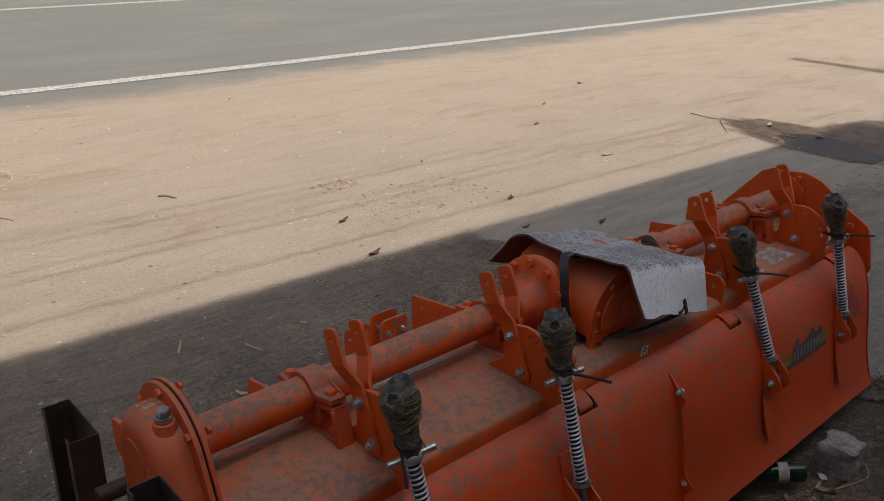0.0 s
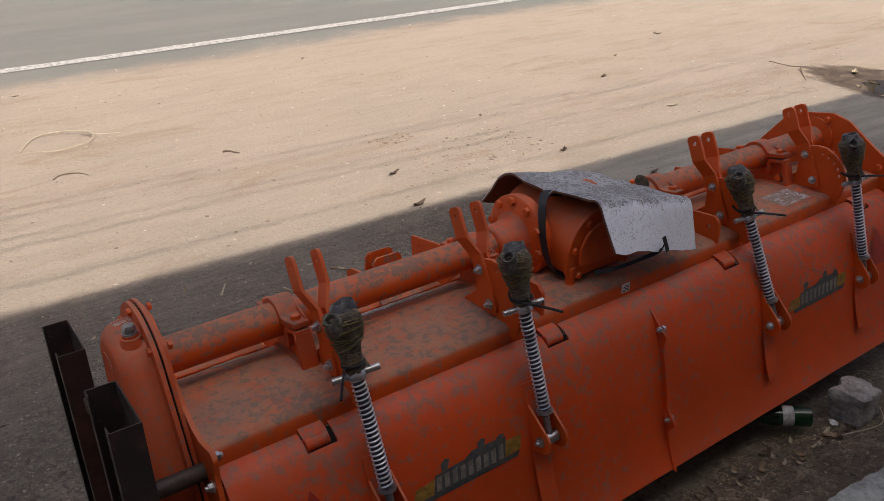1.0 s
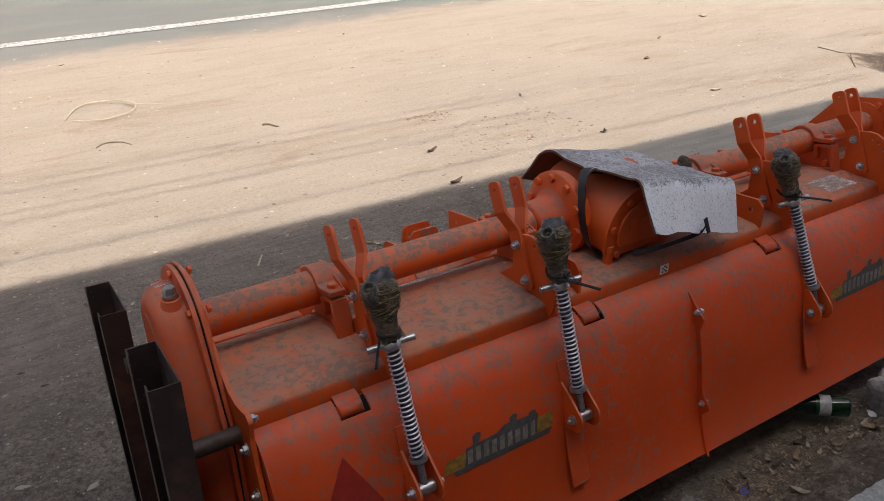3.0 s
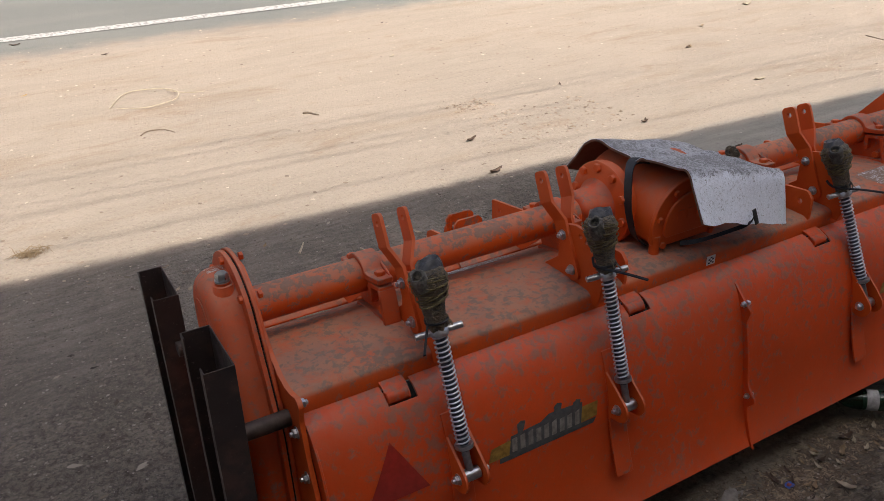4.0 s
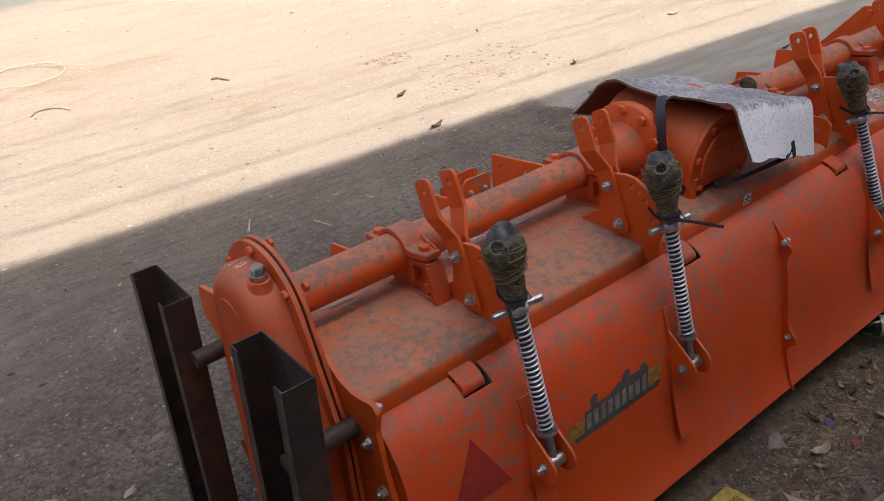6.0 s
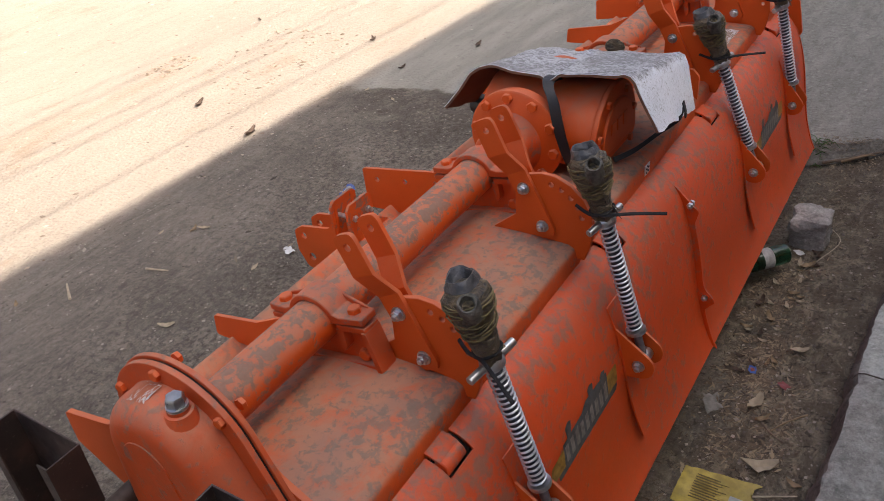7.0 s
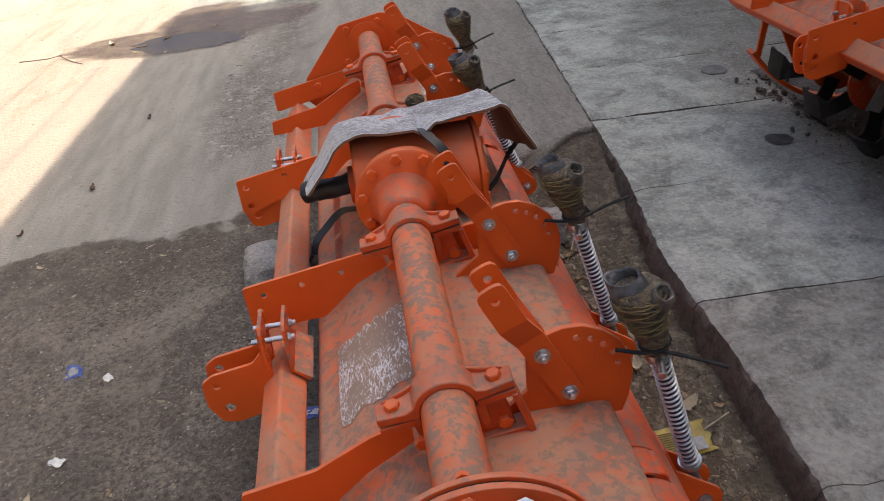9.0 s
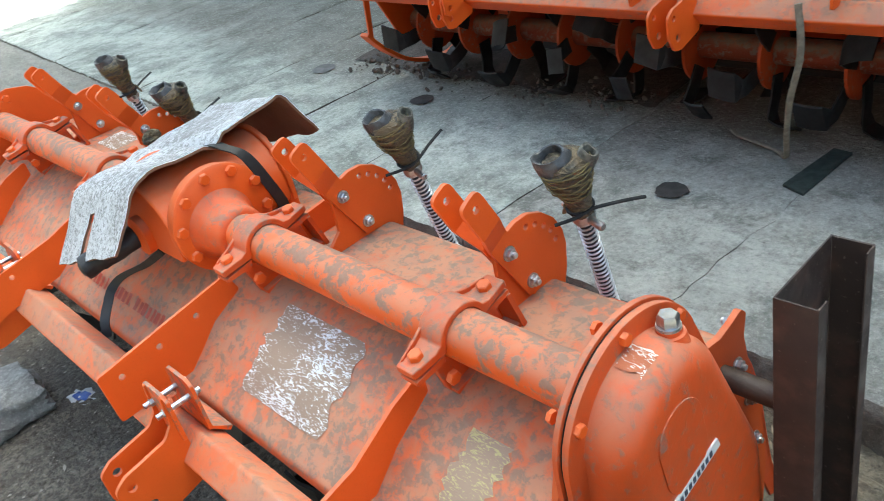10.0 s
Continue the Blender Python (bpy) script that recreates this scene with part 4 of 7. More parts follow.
def bracket(parent, x):
    """Quadrant plate on the deck with a pair of cranked straps."""
    out = [(0.082, 0.702), (0.078, 0.716), (0.026, 0.758), (0.024, 0.842), (-0.005, 0.858), (-0.035, 0.866), (-0.065, 0.865), (-0.098, 0.850), (-0.125, 0.825), (-0.142, 0.792), (-0.146, 0.760), (-0.139, 0.715), (-0.128, 0.684), (-0.112, 0.684), (-0.108, 0.700), (-0.06, 0.708)]
    holes = [(-0.056, 0.845, 0.0055), (-0.078, 0.838, 0.0055), (-0.098, 0.824, 0.0055), (-0.113, 0.806, 0.0055), (-0.122, 0.784, 0.0055)]
    part("quadrant_plate", prism(out, x - 0.005, x + 0.005, "x", holes), M_CLEAN, parent, "plate with an arc of drilled holes", 0.0012)
    b_up, b_lo = Vector((0.001, 0.829)), Vector((-0.040, 0.750))
    d = (b_up - b_lo).normalized()
    nrm = Vector((-d.y, d.x))
    for sgn in (-1, 1):
        # straight foot, crank, then a leaning head with a drilled eye
        xa, xb = sorted((x + sgn * 0.0055, x + sgn * 0.0135))
        foot_top = b_up + d * 0.036
        foot = [b_lo - d * 0.026 + nrm * 0.014, b_lo - d * 0.014 + nrm * 0.022, foot_top + nrm * 0.023, foot_top - nrm * 0.023, b_lo - d * 0.014 - nrm * 0.022, b_lo - d * 0.026 - nrm * 0.014]
        bm = prism([tuple(q) for q in foot], xa, xb, "x")
        neck, tip = Vector((0.045, 0.905)), Vector((0.0675, 0.954))
        e = (tip - neck).normalized()
        en = Vector((-e.y, e.x))
        xc, xd = sorted((x + sgn * 0.0275, x + sgn * 0.0355))
        cap = [tip + e * 0.0235 * abs(math.cos(a)) ** 0.55 + en * 0.0228 * math.copysign(abs(math.sin(a)) ** 0.55, a) for a in np.linspace(-math.pi / 2, math.pi / 2, 13)]
        head = [neck - en * 0.023] + cap + [neck + en * 0.023]
        prism([tuple(q) for q in head], xc, xd, "x", [(tip.x, tip.y, 0.0072)], bm)
        lowq = [(xa, *(foot_top + nrm * 0.023)), (xb, *(foot_top + nrm * 0.023)), (xb, *(foot_top - nrm * 0.023)), (xa, *(foot_top - nrm * 0.023))]
        topq = [(xc, *(neck + en * 0.023)), (xd, *(neck + en * 0.023)), (xd, *(neck - en * 0.023)), (xc, *(neck - en * 0.023))]
        va, vb = [bm.verts.new(q) for q in lowq], [bm.verts.new(q) for q in topq]
        for i in range(4):
            bm.faces.new((va[i], va[(i + 1) % 4], vb[(i + 1) % 4], vb[i]))
        bmesh.ops.remove_doubles(bm, verts=bm.verts[:], dist=0.0003)
        st = part("strap", bm, M_CLEAN, parent)
        for q in (b_up, b_lo):
            bolt(st, "zinc", (x + sgn * 0.0135, q.x, q.y), (sgn, 0, 0))


def clamp(parent, x):
    """Two-part clamp round the main tube with bolted ears and a cast foot."""
    cy, cz = TUBE
    tilt = Matrix.Translation((x, cy, cz)) @ Matrix.Rotation(radians(-9), 4, "X") @ Matrix.Translation((-x, -cy, -cz))
    w = 0.026
    arch = [(cy + (TR + 0.012) * math.cos(a), cz + (TR + 0.012) * math.sin(a)) for a in np.linspace(math.radians(24), math.radians(156), 12)]
    inner = [(cy + (TR + 0.0008) * math.cos(a), cz + (TR + 0.0008) * math.sin(a)) for a in np.linspace(math.pi, 0, 14)]
    e = 0.108
    upper = [(cy + e, cz + 0.003), (cy + e, cz + 0.016), (cy + 0.062, cz + 0.018)] + arch + [(cy - 0.062, cz + 0.018), (cy - e, cz + 0.016), (cy - e, cz + 0.003), (cy - TR - 0.001, cz + 0.003)] + inner[1:-1] + [(cy + TR + 0.001, cz + 0.003)]
    bm = prism(upper, x - w, x + w, "x")
    # ears taper towards their ends
    for v in bm.verts:
        far = abs(v.co.y - cy)
        if far > 0.09:
            v.co.x = x + (v.co.x - x) * 0.72
    bm.transform(tilt)
    cap = part("clamp_cap", bm, M_CASE, parent, "", 0.002)
    for sy in (-1, 1):
        rib = [(cy + sy * 0.040, cz + 0.016), (cy + sy * 0.038, cz + 0.036), (cy + sy * 0.060, cz + 0.027), (cy + sy * 0.096, cz + 0.020), (cy + sy * 0.098, cz + 0.015)]
        bm = prism(rib, x + w * 0.74, x + w * 0.96, "x")
        for v in bm.verts:
            if abs(v.co.y - cy) > 0.09:
                v.co.x = x + (v.co.x - x) * 0.74
        bm.transform(tilt)
        part("cap_rib", bm, M_CASE, cap, "", 0.002)
    # lower half: thin ears, a middle web, a sloping outer leg and an inner leg with a gap between them
    low_in = [(cy + (TR + 0.0008) * math.cos(a), cz + (TR + 0.0008) * math.sin(a)) for a in np.linspace(0, -math.pi, 14)]
    web = [(cy - e + 0.022, cz - 0.012), (cy - e + 0.014, cz - 0.090), (cy + 0.052, cz - 0.090), (cy + 0.060, cz - 0.03), (cy + e - 0.02, cz - 0.016), (cy + e - 0.02, cz - 0.005)] + low_in
    bm = prism(web, x - 0.001, x + w * 0.5, "x")
    ear = [(cy - e, cz - 0.003), (cy - e, cz - 0.012), (cy - 0.048, cz - 0.016), (cy - TR - 0.0008, cz - 0.003)]
    prism(ear, x - w * 0.74, x + w * 0.74, "x", (), bm)
    prism([(2 * cy - y, z) for y, z in ear][::-1], x - w * 0.74, x + w * 0.74, "x", (), bm)
    prism([(cy - e, cz - 0.010), (cy - e - 0.012, cz - 0.092), (cy - e - 0.002, cz - 0.094), (cy - e + 0.010, cz - 0.010)], x - w * 0.80, x + w * 0.80, "x", (), bm)
    prism([(cy - 0.056, cz - 0.012), (cy - 0.056, cz - 0.050), (cy - 0.046, cz - 0.060), (cy - 0.040, cz - 0.012)], x - w * 0.74, x + w * 0.5, "x", (), bm)
    prism([(cy - e - 0.010, cz - 0.082), (cy - e - 0.012, cz - 0.095), (cy + 0.05, cz - 0.095), (cy + 0.05, cz - 0.084)], x - w * 0.62, x + w * 0.80, "x", (), bm)
    bm.transform(tilt)
    part("clamp_foot", bm, M_CASE, parent, "", 0.002)
    bolt(cap, "orange", tilt @ Vector((x - 0.001, cy - 0.078, cz - 0.070)), (-1, 0, 0))
    for sy in (-1, 1):
        p = tilt @ Vector((x, cy + sy * 0.080, cz + 0.017))
        bolt(cap, "orange", p, tilt.to_3x3() @ Vector((0, 0, 1)))
    bolt(cap, "orange", (x - w * 0.9, cy + 0.045, cz - 0.05), (-1, 0, 0))


def arm(parent, x, outline, holes=(), r=0.008, thick=0.008):
    return part("support_arm", prism(rounded(outline, r), x - thick / 2, x + thick / 2, "x", holes), M_CLEAN, parent, "flat drilled arm between tube and front beam", 0.0012)


def hitch(parent, x0, x1, far=0.632):
    """Clamp round the front beam that carries a pair of drilled lugs."""
    lug = [(0.470, 0.555), (0.480, 0.500), (0.575, 0.478), (0.608, 0.484), (far, 0.530), (far, 0.588), (0.606, 0.604), (0.520, 0.618), (0.500, 0.640), (0.496, 0.700), (0.484, 0.700), (0.484, 0.585)]
    for x in (x0, x1):
        part("hitch_plate", prism(rounded(lug, [0.004, 0.008, 0.02, 0.02, 0.02, 0.02, 0.012, 0.02, 0.015, 0.004, 0.004, 0.004]), x - 0.004, x + 0.004, "x", [(0.604, 0.577, 0.009), (0.588, 0.518, 0.0115)]), M_CLEAN, parent, "hitch lug with two drilled holes", 0.0012)
    a, b = x0 - 0.014, x1 + 0.016
    front = part("clamp_plate", prism(rounded([(a, 0.600), (b, 0.600), (b, 0.690), (b - 0.012, 0.702), (a + 0.012, 0.702), (a, 0.690)], 0.006), 0.486, 0.493, "y"), M_DUSTY, parent, "", 0.001)
    rear = prism(rounded([(a, 0.585), (b + 0.055, 0.585), (b + 0.055, 0.592), (b, 0.632), (b, 0.690), (b - 0.012, 0.702), (a + 0.012, 0.702), (a, 0.690)], 0.006), 0.438, 0.445, "y")
    foot = [(0.438, 0.592), (0.445, 0.592), (0.418, 0.566), (0.411, 0.560), (0.404, 0.566)]
    prism(foot, a, b + 0.055, "x", (), rear)
    part("clamp_plate", rear, M_DUSTY, parent, "", 0.001)
    for x in (x0 + 0.008, x1 - 0.005):
        pin = part("hitch_bolt", rod((x, 0.424, 0.662), (x, 0.512, 0.662), 0.0058, 12), M_ZINC, front, "bright zinc through-bolt")
        bolt(pin, "zinc_small", (x, 0.438, 0.662), (0, -1, 0))
        bolt(pin, "zinc_small", (x, 0.493, 0.662), (0, 1, 0))


def rotary_tiller():
    t = thing("rotary_tiller", (0.92, 0.10, 0.02), "dusty orange rotary tiller with sprung tail board standing on the ground", "rotary tiller", "rotary tillers by the road")
    cy, cz = TUBE
    # hood and tail board
    cuts = [-0.309, 0.2, 0.7, 1.2, 1.7, 2.125]
    part("hood", strip(HOOD_S, cuts, None, -0.005), M_HOOD, t, "dust-caked orange deck and hood", 0.001)
    notch = [(-0.128, -0.058), (0.535, 0.605), (1.222, 1.292), (1.925, 1.995)]
    xs = sorted({-0.307, 2.118, *[v for n in notch for v in n], *np.linspace(-0.307, 2.118, 20).round(3).tolist()})
    inside = lambda i, j: j < 6 and any(a - 1e-4 <= xs[i] and xs[i + 1] <= b + 1e-4 for a, b in notch)
    board = part("tail_board", strip(BOARD_S, xs, None, 0.005, skip=inside), M_BOARD, t, "curved orange tail board with dusty patches", 0.001)
    for a, b in notch:
        bm = strip([(-0.110, 0.678), (-0.124, 0.676), (-0.139, 0.670), (-0.150, 0.660), (-0.155, 0.649), (-0.150, 0.640)], a + 0.001, b - 0.014, 0.004)
        rod((a + 0.001, -0.141, 0.654), (b - 0.016, -0.141, 0.654), 0.0155, 16, bm, 0.002)
        part("hinge", bm, M_BOARD, board)
        # Near-black block paints the shade inside the hinge notch.
        bm = prism(rounded([(-0.118, 0.665), (-0.15, 0.64), (-0.178, 0.60), (-0.12, 0.60)], 0.004), a + 0.004, b + 0.002, "x")
        part("hinge_shade", bm, M_DARK, board, "near-black block painted as shade behind the hinge")
    # turned-in side edge of the board
    for x in (-0.307, 2.113):
        ring = [board_at(z, 0.004) for z in np.linspace(0.655, 0.182, 14)] + [(board_at(z)[0] + 0.035, z) for z in np.linspace(0.20, 0.63, 8)]
        part("board_edge", prism(ring, x, x + 0.006, "x"), M_BOARD, board, "", 0.001)
    # centre rib with two drilled ears
    rib = []
    for z in np.linspace(0.652, 0.181, 46):
        ear = 0.017 + 0.026 * math.exp(-((z - 0.600) / 0.017) ** 2) + 0.014 * math.exp(-((z - 0.575) / 0.02) ** 2) + 0.026 * math.exp(-((z - 0.332) / 0.020) ** 2)
        if z < 0.30:
            ear = max(0.010, ear - 0.005)
        rib.append(board_at(z, ear))
    rib += [board_at(z, -0.002) for z in np.linspace(0.182, 0.650, 30)]
    ribp = part("centre_rib", prism(rib, 0.893, 0.900, "x"), M_BOARD, board, "", 0.001)
    for p in ((-0.212, 0.592), (-0.270, 0.331)):
        bolt(ribp, "zinc_small", (0.893, *p), (-1, 0, 0))
        bolt(ribp, "zinc_small", (0.900, *p), (1, 0, 0))
    # decals: maker's plate as plain blocks and stripes
    for x in (0.075, 1.475):
        part("decal", on_board([(x, 0.450), (x + 0.075, 0.450), (x + 0.085, 0.486), (x + 0.012, 0.480)], 0.0022), M_YELLOW, board, "yellow maker's stripe")
        part("decal", on_board([(x + 0.24, 0.452), (x + 0.312, 0.456), (x + 0.318, 0.492), (x + 0.25, 0.492)], 0.0022), M_YELLOW, board, "yellow maker's stripe")
        part("decal", on_board([(x + 0.03, 0.437), (x + 0.30, 0.440), (x + 0.31, 0.452), (x + 0.03, 0.450)], 0.0020), M_GREYDECAL, board, "grey maker's stripe")
        plate_d = part("decal", on_board([(x + 0.055, 0.447), (x + 0.262, 0.449), (x + 0.272, 0.505), (x + 0.175, 0.510), (x + 0.150, 0.498), (x + 0.065, 0.493)], 0.0030), M_GREYDECAL, board, "dark maker's plate with pale blocks")
        for k in range(9):
            a = x + 0.064 + k * 0.0225
            part("block", on_board([(a, 0.455), (a + 0.014, 0.455), (a + 0.017, 0.489 + 0.002 * (k % 3)), (a + 0.003, 0.488)], 0.0040, 4), M_DULLDECAL, plate_d)
        for k, hgt in ((0.085, 0.020), (0.19, 0.026), (0.245, 0.016)):
            part("block", on_board([(x + k, 0.492), (x + k + 0.014, 0.494), (x + k + 0.024, 0.497 + hgt), (x + k + 0.012, 0.500 + hgt), (x + k + 0.001, 0.494 + hgt)], 0.0024, 4), M_GREYDECAL, plate_d)
    for x in (-0.150, 1.985):
        part("reflector", on_board([(x, 0.588), (x - 0.074, 0.462), (x + 0.074, 0.462)], 0.004), M_RED, board, "dull red triangular reflector")
    # labels on the hood
    part("label", on_hood(0.192, 0.440, 0.190, 0.346, 0.0016, 0.024), M_FOIL, t, "torn silver label with flaked print")
    part("label", on_hood(-0.172, -0.090, 0.222, 0.330, 0.0016, 0.016), M_YELLOWFLECK, t, "torn silver label")
    part("label", on_hood(1.62, 1.76, -0.075, 0.015, 0.0016, 0.012), M_FOIL, t, "worn silver plate")
    for k in range(20):
        a = 0.765 + 0.0215 * k
        if k not in (8, 14):
            part("stencil_mark", on_hood(a, a + 0.011 + 0.003 * (k % 3), 0.322 - 0.002 * (k % 2), 0.342, 0.0016, 0.004, 3), M_EMBOSS, t)
    # small square tag on the rear lip
    tag = part("tag", prism([(0.842, 0.676), (0.872, 0.676), (0.872, 0.702), (0.842, 0.702)], -0.1125, -0.1105, "y"), M_WHITE, t, "small white tag with dark square marks")
    for i, j in ((0, 0), (1, 1), (2, 0), (0, 2), (2, 2), (1, 3)):
        part("mark", prism([(0.847 + 0.007 * i, 0.680 + 0.005 * j), (0.853 + 0.007 * i, 0.680 + 0.005 * j), (0.853 + 0.007 * i, 0.684 + 0.005 * j), (0.847 + 0.007 * i, 0.684 + 0.005 * j)], -0.1133, -0.1123, "y"), M_INK, tag)
    # main tube
    for a, b in ((-0.318, 0.700), (0.990, 2.125)):
        part("main_tube", rod((a, cy, cz), (b, cy, cz), TR, 32), M_DUSTY, t, "orange tube mottled with grey dust")
    for x in BRACKETS:
        bracket(t, x)
    for p0, p1, tie in (
        ((0.008, -0.264, 0.475), (-0.022, -0.137, 0.962), (-0.077, -0.079, 0.010)),
        ((0.454, -0.264, 0.475), (0.427, -0.136, 0.962), (0.016, -0.115, 0.030)),
        ((1.374, -0.258, 0.462), (1.310, -0.076, 0.955), (0.020, -0.105, 0.030)),
        ((1.874, -0.252, 0.455), (1.806, -0.140, 0.955), (0.030, -0.100, 0.034)),
    ):
        lift_rod(t, p0, p1, tie)
    for x in (-0.018, 0.530, 1.255, 1.800):
        clamp(t, x)
    # arms and front beam
    arm(t, 0.018, [(0.506, 0.640), (0.380, 0.664), (0.285, 0.712), (0.215, 0.735), (0.215, 0.690), (0.30, 0.640), (0.36, 0.588), (0.512, 0.588)])
    arm(t, 0.596, [(0.540, 0.688), (0.230, 0.735), (0.215, 0.690), (0.290, 0.655), (0.335, 0.615), (0.372, 0.584), (0.536, 0.576)], [(0.497, 0.664, 0.007), (0.410, 0.676, 0.007), (0.320, 0.690, 0.007)])
    arm(t, 1.312, [(0.625, 0.645), (0.36, 0.690), (0.225, 0.735), (0.215, 0.690), (0.290, 0.655), (0.335, 0.615), (0.38, 0.585), (0.520, 0.565), (0.604, 0.532), (0.625, 0.545)], [(0.600, 0.620, 0.009), (0.598, 0.560, 0.011), (0.48, 0.645, 0.007)])
    arm(t, 1.846, [(0.545, 0.628), (0.385, 0.658), (0.285, 0.712), (0.215, 0.735), (0.215, 0.690), (0.30, 0.635), (0.36, 0.588), (0.550, 0.578)])
    side = arm(t, 2.112, [(0.548, 0.650), (0.265, 0.700), (0.255, 0.650), (0.345, 0.612), (0.548, 0.575)])
    bolt(side, "orange", (2.108, 0.375, 0.655), (-1, 0, 0))
    diamond = [(0.464, 0.600), (0.512, 0.555), (0.464, 0.508), (0.416, 0.555)]
    part("front_beam", prism(rounded(diamond, 0.008), -0.300, 2.13, "x"), M_BEAM, t, "square orange cross beam set on edge, filmed with dust")
    hitch(t, 0.410, 0.474)
    hitch(t, 1.330, 1.392, 0.622)
    # side plates that carry the gearbox
    for x in (0.560, 1.246):
        part("gearbox_mount", prism(rounded([(-0.108, 0.700), (-0.108, 0.770), (-0.09, 0.788), (0.06, 0.775), (0.10, 0.740), (0.10, 0.705)], 0.01), x - 0.005, x + 0.005, "x", [(-0.072, 0.752, 0.008)]), M_CLEAN, t, "", 0.0012)
    # gearbox
    gx, gz, gr = 0.828, 0.784, 0.119
    dome = [(gx + gr * math.cos(a), gz + gr * math.sin(a)) for a in np.linspace(0, math.pi, 25)]
    ring = dome + [(gx - gr, 0.748), (gx - gr + 0.014, 0.736), (gx + gr - 0.014, 0.736), (gx + gr, 0.748)]
    gb = part("gearbox", prism(ring, -0.030, 0.258, "y"), M_CLEAN, t, "orange cast gearbox housing", 0.006)
    rim = [(gx + (gr + 0.006) * math.cos(a), gz + (gr + 0.006) * math.sin(a)) for a in np.linspace(0, math.pi, 25)] + [(gx - gr - 0.006, 0.746), (gx - gr + 0.010, 0.731), (gx + gr - 0.010, 0.731), (gx + gr + 0.006, 0.746)]
    lid = part("gearbox_cover", prism(rim, -0.042, -0.030, "y"), M_CLEAN, gb, "D-shaped cover plate", 0.003)
    inset = [(gx + (gr - 0.030) * math.cos(a), gz + (gr - 0.030) * math.sin(a)) for a in np.linspace(0, math.pi, 19)] + [(gx - gr + 0.030, 0.768), (gx - gr + 0.040, 0.757), (gx + gr - 0.040, 0.757), (gx + gr - 0.030, 0.768)]
    part("cover_boss", prism(inset, -0.050, -0.042, "y"), M_CLEAN, lid, "", 0.004)
    for a in (15, 60, 120, 165, 215, 325):
        bolt(lid, "orange_small", (gx + (gr - 0.014) * math.cos(radians(a)), -0.042, max(0.736, gz + (gr - 0.014) * math.sin(radians(a)))), (0, -1, 0))
    for k in range(3):
        part("cast_mark", prism([(gx - 0.05 + 0.035 * k, 0.80), (gx - 0.028 + 0.035 * k, 0.80), (gx - 0.028 + 0.035 * k, 0.828), (gx - 0.05 + 0.035 * k, 0.828)], -0.0525, -0.0495, "y"), M_CLEAN, lid)
    part("drain_foot", rod((0.722, -0.035, 0.715), (0.722, -0.035, 0.765), 0.014, 14), M_CLEAN, gb)
    part("gearbox_nose", prism(hull([(gx + 0.04, 0.780, 0.040), (gx + 0.04, 0.768, 0.040)], 32), 0.258, 0.276, "y"), M_CLEAN, gb, "", 0.004)
    for k in range(5):
        a = math.radians(35 + 27 * k)
        c = Vector((0, cy - 0.010 + 0.098 * math.cos(a), cz + 0.011 + 0.098 * math.sin(a)))
        part("rib", rod((0.700, c.y, c.z), (0.745, c.y - 0.004 * math.cos(a), c.z - 0.010), 0.006, 8), M_CLEAN, gb)
    for sx, face, fr in ((-1, 0.700, 0.117), (1, 0.955, 0.098)):
        fl = part("flange", lathe((face, cy - 0.010, cz + 0.011), (face + sx, cy - 0.010, cz + 0.011), [(-0.02, fr - 0.004), (0.0, fr), (0.012, fr), (0.016, fr - 0.005)], 40), M_CLEAN, gb, "round bolted flange")
        for k in range(10):
            a = k * math.tau / 10 + 0.18
            bolt(fl, "orange", (face + sx * 0.016, cy - 0.010 + (fr - 0.016) * math.cos(a), cz + 0.011 + (fr - 0.016) * math.sin(a)), (sx, 0, 0))
        part("tube_neck", lathe((face + sx * 0.014, cy, cz), (face + sx, cy, cz), [(0, 0.080), (0.012, 0.068), (0.030, 0.060), (0.075, 0.056), (0.082, 0.052), (0.086, TR)], 32), M_CASE, gb)
    # chain case
    c1, c2 = (0.150, 0.786), (0.085, 0.30)
    bm = bmesh.new()
    rings = []
    for x, inset in [(-0.338, -0.006), (-0.347, 0.0)] + [(-0.370 - 0.040 * math.sin(a), 0.040 * (1 - math.cos(a))) for a in np.linspace(0, math.pi / 2, 8)] + [(-0.4105, 0.058)]:
        rings.append([bm.verts.new((x, *q)) for q in hull([(*c1, 0.112 - inset), (0.102, 0.56, 0.160 - inset), (*c2, 0.160 - inset)], 48)])
    for p, q in zip(rings, rings[1:]):
        for k in range(len(p)):
            bm.faces.new((p[k], p[(k + 1) % len(p)], q[(k + 1) % len(p)], q[k]))
    bm.faces.new(rings[-1])
    bm.faces.new(rings[0][::-1])
    bmesh.ops.recalc_face_normals(bm, faces=bm.faces[:])
    case = part("chain_case", bm, M_CASE, t, "orange chain case with a filler cap")
    part("case_panel", prism(hull([(0.160, 0.790, 0.046), (0.150, 0.735, 0.046)], 40), -0.4125, -0.400, "x"), M_CASE, case, "", 0.004)
    flr = hull([(*c1, 0.143), (0.102, 0.56, 0.186), (*c2, 0.190)], 56)
    flange = part("case_flange", prism(flr, -0.346, -0.336, "x"), M_CASE, case, "", 0.002)
    part("case_flange", prism(hull([(*c1, 0.146), (0.102, 0.56, 0.188), (*c2, 0.193)], 56), -0.332, -0.3235, "x"), M_CASE, case, "", 0.002)
    part("gasket", prism(hull([(*c1, 0.140), (0.102, 0.56, 0.183), (*c2, 0.187)], 56), -0.337, -0.331, "x"), M_DARK, case, "dark gasket line")
